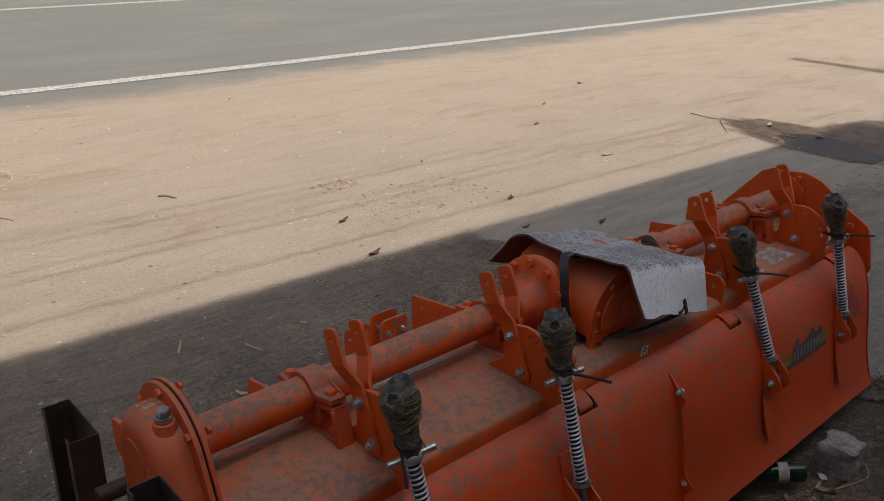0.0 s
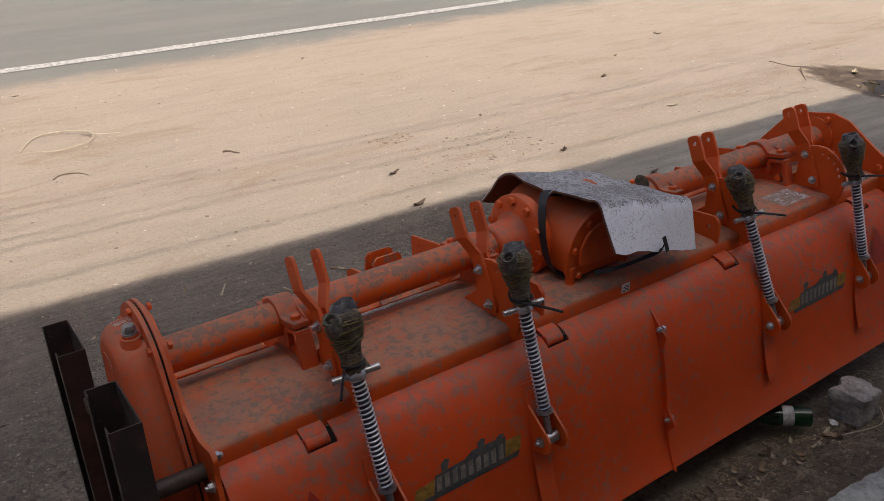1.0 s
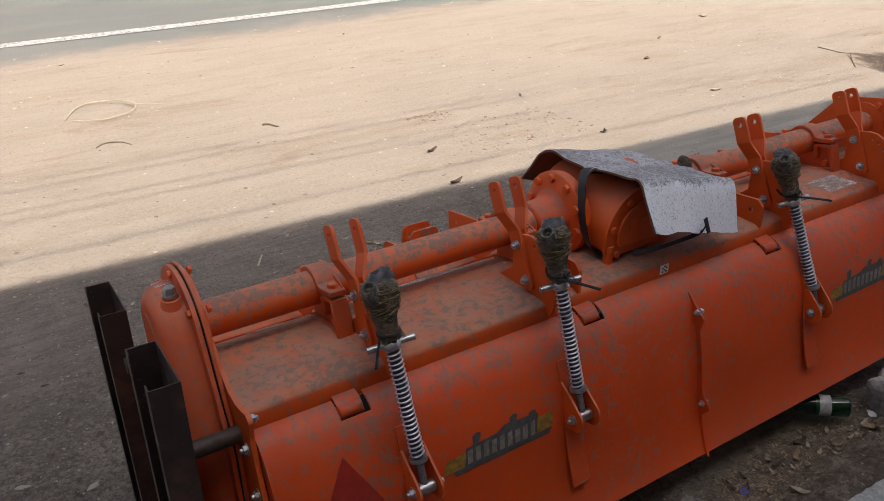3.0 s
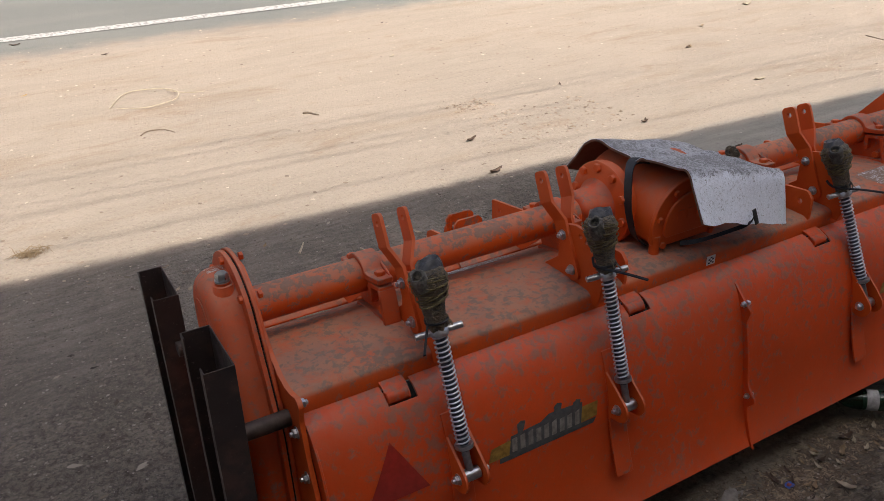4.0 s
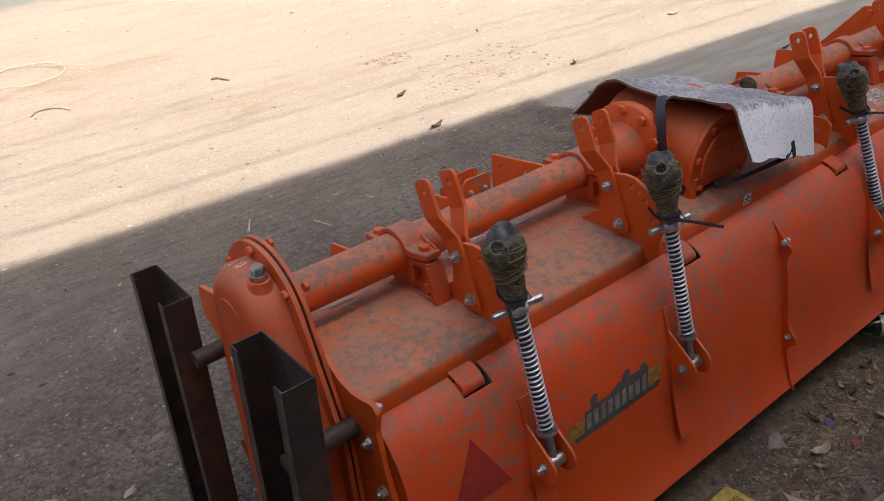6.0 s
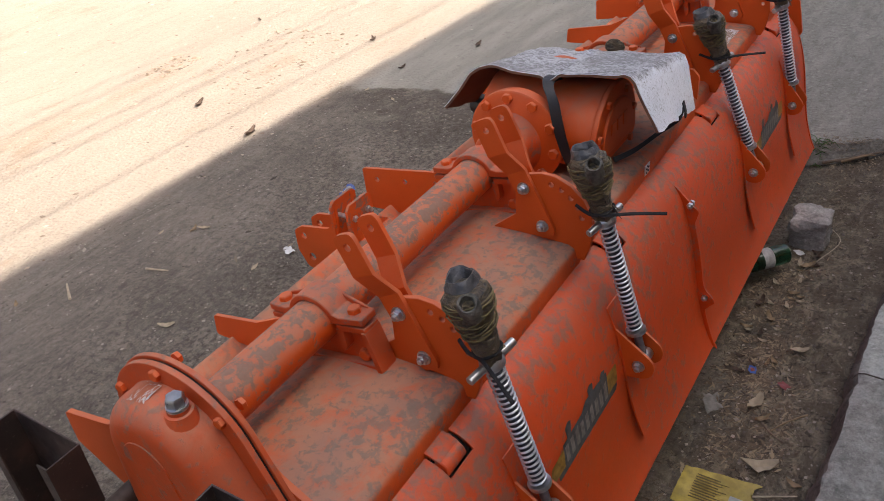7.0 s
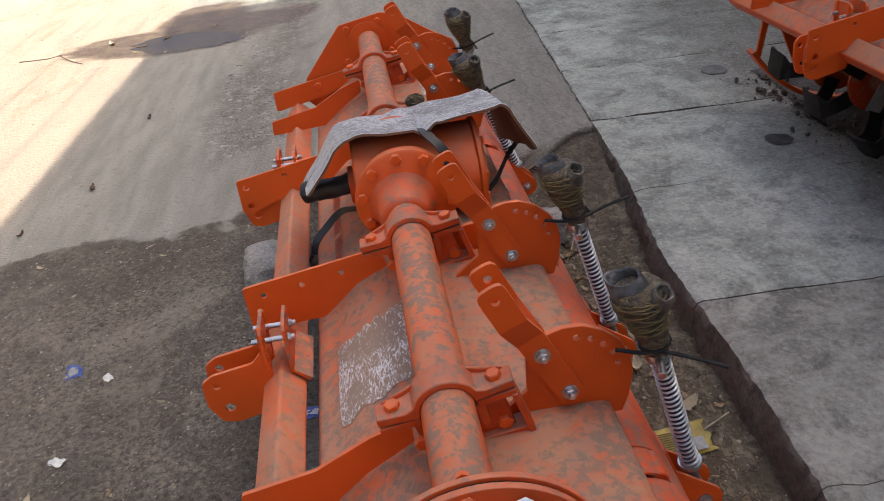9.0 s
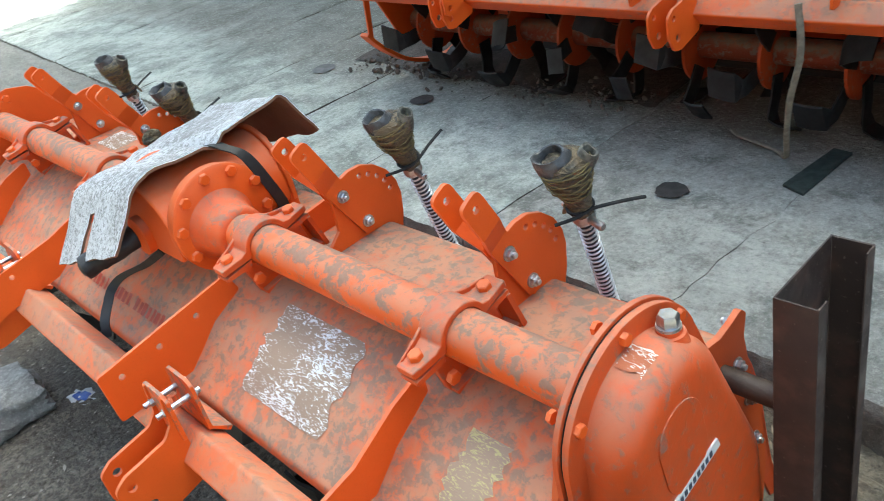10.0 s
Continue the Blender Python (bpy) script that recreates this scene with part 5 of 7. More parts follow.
    for k in range(len(flr)):
        if k % 8 == 3:
            c = Vector((0.12, 0.56))
            q = Vector(flr[k])
            q = q + (c - q).normalized() * 0.015
            bolt(flange, "orange_small", (-0.346, q.x, q.y), (-1, 0, 0))
            bolt(flange, "orange_small", (-0.311, q.x, q.y), (1, 0, 0))
    boss = part("filler_boss", lathe((-0.368, 0.104, 0.872), (-0.368, 0.104, 1.9), [(0, 0.026), (0.012, 0.0225), (0.019, 0.0205), (0.020, 0.0165), (0.026, 0.0165)], 20), M_CASE, case)
    part("filler_cap", bolt_bm((-0.368, 0.104, 0.898), 0.0142, 0.016), M_ZINC, boss, "zinc hexagon filler cap")
    bm = bmesh.new()
    grid = []
    for i in range(9):
        x = -0.350 - 0.036 * i / 8
        inset = 0.040 * (1 - math.sqrt(max(0.0, 1 - (max(0.0, -0.370 - x) / 0.040) ** 2)))
        arc = [0.02 + 0.34 * j / 8 + 0.05 * noise.noise((i * 0.8, j * 0.8, 3)) for j in range(9)]
        grid.append([bm.verts.new((x, c1[0] + (0.1134 - inset) * math.sin(k), c1[1] + (0.1134 - inset) * math.cos(k))) for k in arc])
    for p, q in zip(grid, grid[1:]):
        for j in range(8):
            bm.faces.new((p[j], q[j], q[j + 1], p[j + 1]))
    part("label", bm, M_FLECK, case, "torn silver label")
    slip = [(0.190, 0.672), (0.196, 0.689), (0.084, 0.716), (0.078, 0.700)]
    lab = part("label", prism(slip, -0.4134, -0.4105, "x"), M_WHITE, case, "white paper strip with illegible dark print")
    for k in range(9):
        f = 0.1 + 0.09 * k
        c = Vector((0.193, 0.680)).lerp(Vector((0.081, 0.708)), f)
        part("mark", prism([(c.x - 0.003, c.y - 0.005), (c.x + 0.003, c.y - 0.006), (c.x + 0.004, c.y + 0.004), (c.x - 0.002, c.y + 0.005)], -0.4140, -0.4131, "x"), M_INK, lab)
    # left side plate
    sp = [(0.130, 0.905), (0.070, 0.862), (0.040, 0.800), (0.000, 0.757), (-0.045, 0.730), (-0.085, 0.722), (-0.118, 0.728), (-0.146, 0.736), (-0.160, 0.722), (-0.152, 0.680), (-0.168, 0.60), (-0.200, 0.50), (-0.215, 0.35), (-0.20, 0.22), (-0.10, 0.12), (0.28, 0.12), (0.40, 0.26), (0.44, 0.50), (0.548, 0.570), (0.548, 0.645), (0.42, 0.672), (0.30, 0.72), (0.265, 0.84), (0.20, 0.905)]
    plate_l = part("side_plate", prism(rounded(sp, 0.012), -0.3215, -0.311, "x"), M_CLEAN, t, "orange side plate", 0.0015)
    bolt(plate_l, "zinc", (-0.311, -0.136, 0.713), (1, 0, 0))
    bolt(plate_l, "zinc", (-0.3215, -0.128, 0.640), (-1, 0, 0))
    bolt(plate_l, "zinc", (-0.3215, -0.160, 0.545), (-1, 0, 0))
    bolt(plate_l, "zinc", (-0.3215, -0.176, 0.440), (-1, 0, 0))
    # right side plate
    sr = [(0.262, 0.862), (0.10, 0.890), (0.035, 0.874), (-0.075, 0.800), (-0.160, 0.752), (-0.176, 0.712), (-0.20, 0.60), (-0.15, 0.47), (-0.01, 0.20), (0.18, 0.20), (0.30, 0.47), (0.43, 0.60), (0.415, 0.680)]
    plate_r = part("side_plate", prism(rounded(sr, 0.014), 2.128, 2.140, "x"), M_CLEAN, t, "orange side plate", 0.0015)
    part("tube_flange", lathe((2.128, cy, cz), (2.0, cy, cz), [(0, 0.075), (0.008, 0.075), (0.010, TR)], 28), M_CLEAN, plate_r)
    for y, z in ((0.235, 0.845), (0.115, 0.862), (0.075, 0.745), (0.245, 0.725), (-0.10, 0.74)):
        bolt(plate_r, "orange", (2.128, y, z), (-1, 0, 0))
    # rotor with flanges and bent blades
    ax = (0.085, 0.285)
    shaft = part("rotor_shaft", rod((-0.29, *ax), (2.13, *ax), 0.045, 20), M_ROTOR, t)
    for k in range(9):
        x = -0.17 + 0.27 * k
        disc = part("rotor_flange", lathe((x - 0.006, *ax), (x + 1, *ax), [(0, 0.122), (0.001, 0.125), (0.011, 0.125), (0.012, 0.122)], 28), M_DISC, shaft)
        for m in range(6):
            a = m * math.tau / 6 + k * 0.37
            sgn = 1 if m % 2 else -1
            u = Vector((0, math.cos(a), math.sin(a)))
            v = Vector((0, -math.sin(a), math.cos(a)))
            c = Vector((x + sgn * 0.011, *ax))
            pts = [c + u * 0.075, c + u * 0.15 + v * 0.004, c + u * 0.200 + v * 0.016, c + u * 0.225 + v * 0.030 + Vector((sgn * 0.015, 0, 0)), c + u * 0.235 + v * 0.045 + Vector((sgn * 0.055, 0, 0)), c + u * 0.232 + v * 0.052 + Vector((sgn * 0.10, 0, 0))]
            bm = bmesh.new()
            rings = []
            for i, p in enumerate(pts):
                wv = (v * 0.032) if i < 3 else (v * 0.046 - u * 0.014)
                tx = Vector((0.0035, 0, 0)) if i < 3 else u * 0.0035
                rings.append([bm.verts.new(p + wv + tx), bm.verts.new(p - wv + tx), bm.verts.new(p - wv - tx), bm.verts.new(p + wv - tx)])
            for r0, r1 in zip(rings, rings[1:]):
                for i in range(4):
                    bm.faces.new((r0[i], r0[(i + 1) % 4], r1[(i + 1) % 4], r1[i]))
            bm.faces.new(rings[0][::-1])
            bm.faces.new(rings[-1])
            part("blade", bm, M_BLADE, disc, "dark worn steel blade")
    # skids
    for x in (-0.335, 2.165):
        line = curve_pts([(x, 0.375, 0.315), (x, 0.335, 0.262), (x, 0.275, 0.200), (x, 0.18, 0.125), (x, 0.05, 0.070), (x, -0.12, 0.045), (x, -0.22, 0.10)], 6)
        bm = bmesh.new()
        rings = []
        for i, p in enumerate(line):
            d = (line[min(i + 1, len(line) - 1)] - line[max(i - 1, 0)]).normalized()
            q = Vector((0, -d.z, d.y)) * 0.009
            rings.append([bm.verts.new(p + q + Vector((s, 0, 0))) for s in (-0.028, 0.028)] + [bm.verts.new(p - q + Vector((s, 0, 0))) for s in (0.028, -0.028)])
        for r0, r1 in zip(rings, rings[1:]):
            for i in range(4):
                bm.faces.new((r0[i], r0[(i + 1) % 4], r1[(i + 1) % 4], r1[i]))
        bm.faces.new(rings[0][::-1])
        bm.faces.new(rings[-1])
        sk = part("skid", bm, M_CLEAN, t, "curved orange skid runner", 0.001)
        y_in = x + (0.045 if x < 0 else -0.03)
        part("skid_stay", prism([(0.295, 0.50), (0.325, 0.50), (0.355, 0.275), (0.335, 0.262)], min(x - 0.004, x + 0.004), x + 0.006, "x"), M_CLEAN, sk)
        part("skid_stay", rod((y_in, 0.31, 0.48), (x, 0.31, 0.48), 0.012, 10), M_CLEAN, sk)
    return t


def bolt_bm(place, r, h):
    bm = lathe(place, Vector(place) + Vector((0, 0, 1)), [(0, r * 1.12), (0.004, r * 1.12)], 20)
    lathe(Vector(place) + Vector((0, 0, 0.004)), Vector(place) + Vector((0, 0, 1)), [(0, r), (h * 0.8, r), (h, r * 0.82)], 6, bm)
    return bm


tiller = rotary_tiller()


# ---- cardboard over the gearbox ----
def cardboard_cover():
    t = thing("cardboard_cover", (0.92, 0.10, 0.90), "folded weathered cardboard with flaking silver face strapped over the gearbox", "cardboard")
    near = [(-0.171, 0.848), (-0.135, 0.911), (-0.103, 0.963), (-0.060, 0.961), (0.000, 0.955), (0.035, 0.951), (0.064, 0.943), (0.086, 0.929), (0.108, 0.936), (0.180, 0.942), (0.240, 0.945), (0.280, 0.926), (0.325, 0.874), (0.372, 0.818)]
    far = [(-0.145, 0.748), (-0.128, 0.821), (-0.108, 0.885), (-0.060, 0.882), (0.000, 0.877), (0.060, 0.871), (0.100, 0.869), (0.118, 0.868), (0.135, 0.868), (0.190, 0.861), (0.250, 0.861), (0.300, 0.844), (0.350, 0.776), (0.405, 0.706)]
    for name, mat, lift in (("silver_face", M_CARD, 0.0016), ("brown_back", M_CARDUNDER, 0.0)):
        bm = bmesh.new()
        nx = 16
        rings = []
        a_pts, b_pts = [curve_pts([Vector((0, *p)) for p in line], 3) for line in (near, far)]
        for i in range(nx + 1):
            f = i / nx
            row = []
            for j, (p, q) in enumerate(zip(a_pts, b_pts)):
                c = p.lerp(q, f)
                x = 0.742 + f * 0.352 + 0.006 * noise.noise((j * 0.35, f * 3, 2))
                w = 0.007 * noise.noise((f * 5, j * 0.25, 9)) + 0.004 * noise.noise((f * 14, j * 0.6, 3))
                row.append(Vector((x, c.y, c.z + w)))
            rings.append(row)
        m = len(rings[0])
        nrm = lambda i, j: (rings[min(i + 1, nx)][j] - rings[max(i - 1, 0)][j]).cross(rings[i][min(j + 1, m - 1)] - rings[i][max(j - 1, 0)]).normalized()
        th = 0.0016 if mat is M_CARD else 0.0055
        top = [[bm.verts.new(rings[i][j] + nrm(i, j) * lift) for j in range(m)] for i in range(nx + 1)]
        bot = [[bm.verts.new(rings[i][j] + nrm(i, j) * (lift - th)) for j in range(m)] for i in range(nx + 1)]
        gap = lambda i, j: 8 <= i <= 9 and j >= m - 5
        for i in range(nx):
            for j in range(m - 1):
                if gap(i, j):
                    continue
                bm.faces.new((top[i][j], top[i + 1][j], top[i + 1][j + 1], top[i][j + 1]))
                bm.faces.new((bot[i][j], bot[i][j + 1], bot[i + 1][j + 1], bot[i + 1][j]))
                for di, dj, e0, e1 in ((-1, 0, (i, j), (i, j + 1)), (1, 0, (i + 1, j), (i + 1, j + 1)), (0, -1, (i, j), (i + 1, j)), (0, 1, (i, j + 1), (i + 1, j + 1))):
                    a, b = i + di, j + dj
                    if not (0 <= a < nx and 0 <= b < m - 1) or gap(a, b):
                        bm.faces.new((top[e0[0]][e0[1]], top[e1[0]][e1[1]], bot[e1[0]][e1[1]], bot[e0[0]][e0[1]]))
        part(name, bm, mat, t, "bare brown underside" if mat is M_CARDUNDER else "flaking silver-white face")
    # black straps
    def band(pts, w, name):
        bm = bmesh.new()
        P = curve_pts(pts, 6)
        rings = []
        for i, p in enumerate(P):
            d = (P[min(i + 1, len(P) - 1)] - P[max(i - 1, 0)]).normalized()
            s = Vector(w) - d * Vector(w).dot(d)
            k = d.cross(s).normalized() * 0.0015
            rings.append([bm.verts.new(p + s + k), bm.verts.new(p - s + k), bm.verts.new(p - s - k), bm.verts.new(p + s - k)])
        for r0, r1 in zip(rings, rings[1:]):
            for i in range(4):
                bm.faces.new((r0[i], r0[(i + 1) % 4], r1[(i + 1) % 4], r1[i]))
        bm.faces.new(rings[0][::-1])
        bm.faces.new(rings[-1])
        part(name, bm, M_BLACK, t, "black rubber strap")
    band([(0.785, 0.086, 0.921), (0.745, 0.085, 0.931), (0.720, 0.077, 0.925), (0.694, 0.052, 0.898), (0.681, 0.030, 0.83), (0.688, 0.008, 0.76), (0.72, 0.0, 0.728)], (0, 0.0140, 0.003), "strap")
    band([(0.94, -0.162, 0.822), (0.925, -0.160, 0.800), (0.90, -0.125, 0.770), (0.84, -0.085, 0.742), (0.80, -0.05, 0.728)], (0.006, 0.0, 0.006), "strap")
    band([(0.93, -0.163, 0.838), (0.935, -0.166, 0.822), (0.945, -0.168, 0.795)], (0.006, 0.0, 0.0), "strap")
    band([(0.90, 0.235, 0.700), (0.963, 0.262, 0.661), (1.030, 0.305, 0.631), (1.048, 0.335, 0.608), (1.035, 0.362, 0.588), (1.002, 0.396, 0.566), (0.985, 0.410, 0.535)], (0.010, 0.006, 0.004), "strap")
    # black sleeve on the input shaft under the front flap, and a knot of cloth behind
    line = curve_pts([(0.90, 0.270, 0.765), (0.91, 0.320, 0.756), (0.925, 0.365, 0.748), (0.935, 0.402, 0.742)], 4)
    bm = sweep(line, [0.026 + 0.005 * noise.noise((i * 0.8, 3, 1)) - (0.010 if i == len(line) - 1 else 0) for i in range(len(line))], 14)
    for v in bm.verts:
        v.co += Vector((1, 0, 1)) * (0.005 * noise.noise(v.co * 38))
    part("shaft_sleeve", bm, M_BLACK, t, "crumpled black rubber sleeve on the input shaft")
    bm = bmesh.new()
    bmesh.ops.create_icosphere(bm, subdivisions=3, radius=1)
    for v in bm.verts:
        v.co = Vector((1.105 + 0.007 * v.co.x, 0.075 + 0.026 * v.co.y, 0.880 + 0.020 * v.co.z)) + v.co * (0.005 * noise.noise(v.co * 2.5))
    part("cloth_knot", bm, M_WRAP, t, "knotted dark cloth")


cardboard_cover()


# ---- channel posts standing beside the chain case ----
def channel_post(corner_x, y0, y1, top, foot, lean, bar_y, bar_z, label):
    t = thing("channel_post", (corner_x, (y0 + y1) / 2, foot), label, "steel post", "channel posts by the tiller")
    x0, x1, th, lip = corner_x - 0.058, corner_x, 0.0028, 0.024
    out = [(x0, y1), (x1, y1), (x1, y0), (x0, y0), (x0, y0 + lip), (x0 + th, y0 + lip), (x0 + th, y0 + th), (x1 - th, y0 + th), (x1 - th, y1 - th), (x0 + th, y1 - th), (x0 + th, y1 - lip), (x0, y1 - lip)]
    bm = prism(out, foot, top, "z")
    for v in bm.verts:
        k = (top - v.co.z) / (top - foot)
        v.co.x += lean[0] * k
        v.co.y += lean[1] * k
    body = part("channel", bm, M_POST, t, "dark primered lipped steel channel", 0.0008)
    part("cross_pin", rod((corner_x - 0.03, bar_y, bar_z), (-0.312, bar_y, bar_z), 0.0185, 18), M_BAR, body, "rusty round bar")


channel_post(-0.430, 0.285, 0.447, 0.795, 0.005, (0.0, 0.0), 0.262, 0.668, "dark open steel channel post standing on the earth")
channel_post(-0.434, -0.182, -0.022, 0.882, 0.035, (0.0, 0.0), -0.085, 0.650, "dark open steel channel post standing behind the chain case")

# ---- the second tiller on the pavement ----
other = copy_thing(tiller, Matrix.Translation((0.95, -1.68, 0.205)))
tagged(other, "orange rotary tiller with dark blades standing on the pavement")
# Black sheet added to keep light out from behind the blades.
flap = [Vector((0, y, z)) for y, z in ((-0.305, 0.215), (-0.318, 0.15), (-0.312, 0.08), (-0.290, 0.020))]
gap = other.matrix_basis.translation - tiller.location
flap_bm = strip([(p.y + gap.y, p.z + gap.z) for p in curve_pts(flap, 4)], gap.x - 0.28, gap.x + 2.12, 0.006)
part("light_block", flap_bm, M_BLACK, other, "added black sheet that blocks light behind the blades")


# ---- pavement of cast concrete strips ----
def pavement():
    t = tagged(new("pavement"), "grey cast concrete pavement in wide strips", "pavement", kind="structure")
    joints = [-9.54 + 0.747 * k for k in range(0, 60)]
    for a, b in zip(joints, joints[1:]):
        far = -3.40 - 0.062 * a
        tight = lambda v: -0.5 < v < 2.2
        g0, g1 = (0.0022 if tight(v) else 0.006 for v in (a, b))
        bm = bmesh.new()
        rowsv = []
        fine = -2 < a < 8
        ny = 26 if fine else 2
        cols = 34 if fine else 1
        for i in range(cols + 1):
            col = []
            x = a + g0 + (b - a - g0 - g1) * i / cols
            edge_w = 0.006 * noise.noise((x * 11, 1, 1)) + 0.005 * noise.noise((x * 3.1, 2, 1)) + 0.008 * noise.noise((x * 29, 5, 1)) if fine else 0
            for j in range(ny + 1):
                f = (j / ny) ** 1.6
                y = KERB(x) + edge_w + (far - KERB(x)) * f
                joint = a if i == 0 else b
                xx = x + (0.020 * noise.noise((joint * 3, y * 5, 2)) + 0.012 * noise.noise((joint * 3, y * 17, 4)) + 0.004 * noise.noise((joint * 3, y * 40, 4)) if i in (0, cols) and fine else 0)
                if i in (0, cols) and tight(joint):
                    # the cracks heal a hand or two behind the kerb
                    shut = max(0.0, min(1.0, (-0.95 - 0.1 * noise.noise((joint, 5, 5)) - y) / 0.25))
                    xx += shut * (0.0003 - g0 if i == 0 else g1 - 0.0003)
                xx += 0.075 * (y - KERB(x))
                z = 0.222 + 0.006 * noise.noise((a * 7.3, 0, 0)) + 0.004 * noise.noise((x * 1.3, y * 1.3, 5)) + (0.0025 * noise.noise((x * 9, y * 9, 1)) if fine else 0)
                if j == 0:
                    z -= 0.006 + 0.006 * noise.noise((x * 20, 3, 3))
                if i in (0, cols):
                    z -= 0.002 * (1 - shut) if tight(joint) else 0.009 + 0.005 * noise.noise((a, y * 9, 6))
                col.append(bm.verts.new((xx, y, z)))
            rowsv.append(col)
        for p, q in zip(rowsv, rowsv[1:]):
            for j in range(ny):
                bm.faces.new((p[j], q[j], q[j + 1], p[j + 1]))
        rim = [rowsv[i][0] for i in range(cols + 1)] + [rowsv[cols][j] for j in range(1, ny + 1)] + [rowsv[i][ny] for i in range(cols - 1, -1, -1)] + [rowsv[0][j] for j in range(ny - 1, 0, -1)]
        # the face towards the soil is cast rough and leans out
        face = lambda i, z, out: (rim[i].co.x, rim[i].co.y + (out + 0.016 * noise.noise((rim[i].co.x * 14, z * 30, 8)) + 0.008 * noise.noise((rim[i].co.x * 40, z * 60, 8)) if i <= cols and fine else 0), z)
        rings = [rim] + [[bm.verts.new(face(i, z, out)) for i in range(len(rim))] for z, out in ((0.190, 0.007), (0.160, 0.012), (0.125, 0.016), (0.0, 0.020))]
        for upper, lower in zip(rings, rings[1:]):
            for i in range(len(rim)):
                k = (i + 1) % len(rim)
                bm.faces.new((upper[i], lower[i], lower[k], upper[k])).material_index = 1
        ob = new("slab", smooth(mesh_of("slab", bm, (M_SLAB_DARK if a < 0.9 else M_SLAB, M_KERB)), 50))
        ob.parent = t


pavement()


# ---- stones and litter ----
def boulder(base, size, label, seed, flat=0.0):
    bm = bmesh.new()
    bmesh.ops.create_icosphere(bm, subdivisions=4, radius=1)
    for v in bm.verts:
        q = v.co.copy()
        r = 1 + 0.24 * noise.noise(q * 1.5 + Vector((seed, 0, 0))) + 0.10 * noise.noise(q * 4 + Vector((0, seed, 0))) + 0.02 * noise.noise(q * 11)
        # knock the ball towards a block
        m = max(abs(q.x), abs(q.y), abs(q.z))
        q = q.lerp(q / m * 0.86, flat)
        v.co = Vector((q.x * size[0], q.y * size[1], q.z * size[2])) * r
    low = min(v.co.z for v in bm.verts)
    for v in bm.verts:
        v.co += Vector(base) - Vector((0, 0, low + 0.02))
    return single("stone", bm, M_STONE, base, label, "stone")


boulder((1.682, -0.395, ground_z(1.682, -0.395)), (0.070, 0.066, 0.070), "rounded grey stone on the earth beside the tail board", 3.1, 0.85)
boulder((1.845, 0.640, ground_z(1.845, 0.640)), (0.150, 0.150, 0.064), "rough grey block of stone under the front beam", 7.7, 0.80)


def leaf(x, y, size, turn, mat, label, curl=0.3, z=None, wide=0.36):
    bm = bmesh.new()
    n = 7
    base = Vector((x, y, ground_z(x, y) + 0.004 if z is None else z))
    rows = []
    c, s = math.cos(turn), math.sin(turn)
    for i in range(n + 1):
        f = i / n
        w = size * wide * math.sin(math.pi * min(0.97, 0.06 + f * 0.94)) ** 0.8
        row = []
        for k in (-1, 0, 1):
            torn = 1 + 0.7 * noise.noise((f * 5 + x * 13, k * 3, y * 17))
            u = (f - 0.5) * size
            v = k * w * 0.5 * torn + 0.12 * size * math.sin(2.2 * f + x * 31)
            h = curl * size * ((f - 0.5) ** 2 * 1.6 + abs(k) * 0.22) + 0.06 * size * noise.noise((f * 4, k, x * 7))
            row.append((base.x + u * c - v * s, base.y + u * s + v * c, base.z + h))
        rows.append(row)
    for dz, flip in ((0, False), (-0.0012, True)):
        vs = [[bm.verts.new((a, b, h + dz)) for a, b, h in row] for row in rows]
        for p, q in zip(vs, vs[1:]):
            for k in (0, 1):
                f = (p[k], q[k], q[k + 1], p[k + 1])
                bm.faces.new(f[::-1] if flip else f)
    return single("leaf", bm, mat, base, label, "leaf", "fallen leaves")


def twig(points, r, mat, label, name="twig", category="twig"):
    pts = [Vector((x, y, ground_z(x, y) + r * 0.8 + (h[0] if h else 0))) for x, y, *h in points]
    smooth_pts = curve_pts(pts, 5)
    k = len(smooth_pts)
    radii = [r * (1 - 0.55 * i / k) for i in range(k)]
    return single(name, sweep(smooth_pts, radii, 6), mat, pts[0], label, category)


for x, y, size, turn, mat in ((0.432, 1.360, 0.075, 2.2, M_PALELEAF), (0.910, 1.735, 0.06, 0.4, M_LEAF), (2.253, 1.69, 0.05, 1.0, M_PALELEAF), (2.18, 1.16, 0.045, 0.8, M_PALELEAF), (2.306, 1.897, 0.045, 0.2, M_PALELEAF), (0.815, 1.309, 0.055, 0.1, M_PALELEAF), (0.265, 1.956, 0.05, 1.3, M_LEAF), (0.79, 1.085, 0.04, 2.6, M_LEAF), (0.93, 1.695, 0.07, 1.9, M_PALELEAF), (-0.184, 1.765, 0.045, 0.9, M_PALELEAF), (0.84, 1.838, 0.04, 0.3, M_PALELEAF)):
    leaf(x, y, size * 0.8, turn, mat, "pale dry leaf lying on the dark earth")
for x, y, size, turn in ((1.836, 2.640, 0.085, 0.3), (1.675, 2.130, 0.10, 0.5), (3.07, 1.655, 0.075, 0.3), (4.10, 1.55, 0.07, 0.2), (2.942, 2.322, 0.06, 0.1), (2.964, 2.342, 0.05, 0.7), (2.63, 1.896, 0.06, 2.9)):
    leaf(x, y, size, turn, M_BROWNLEAF, "curled brown dead leaf on the dusty ground", 0.4)
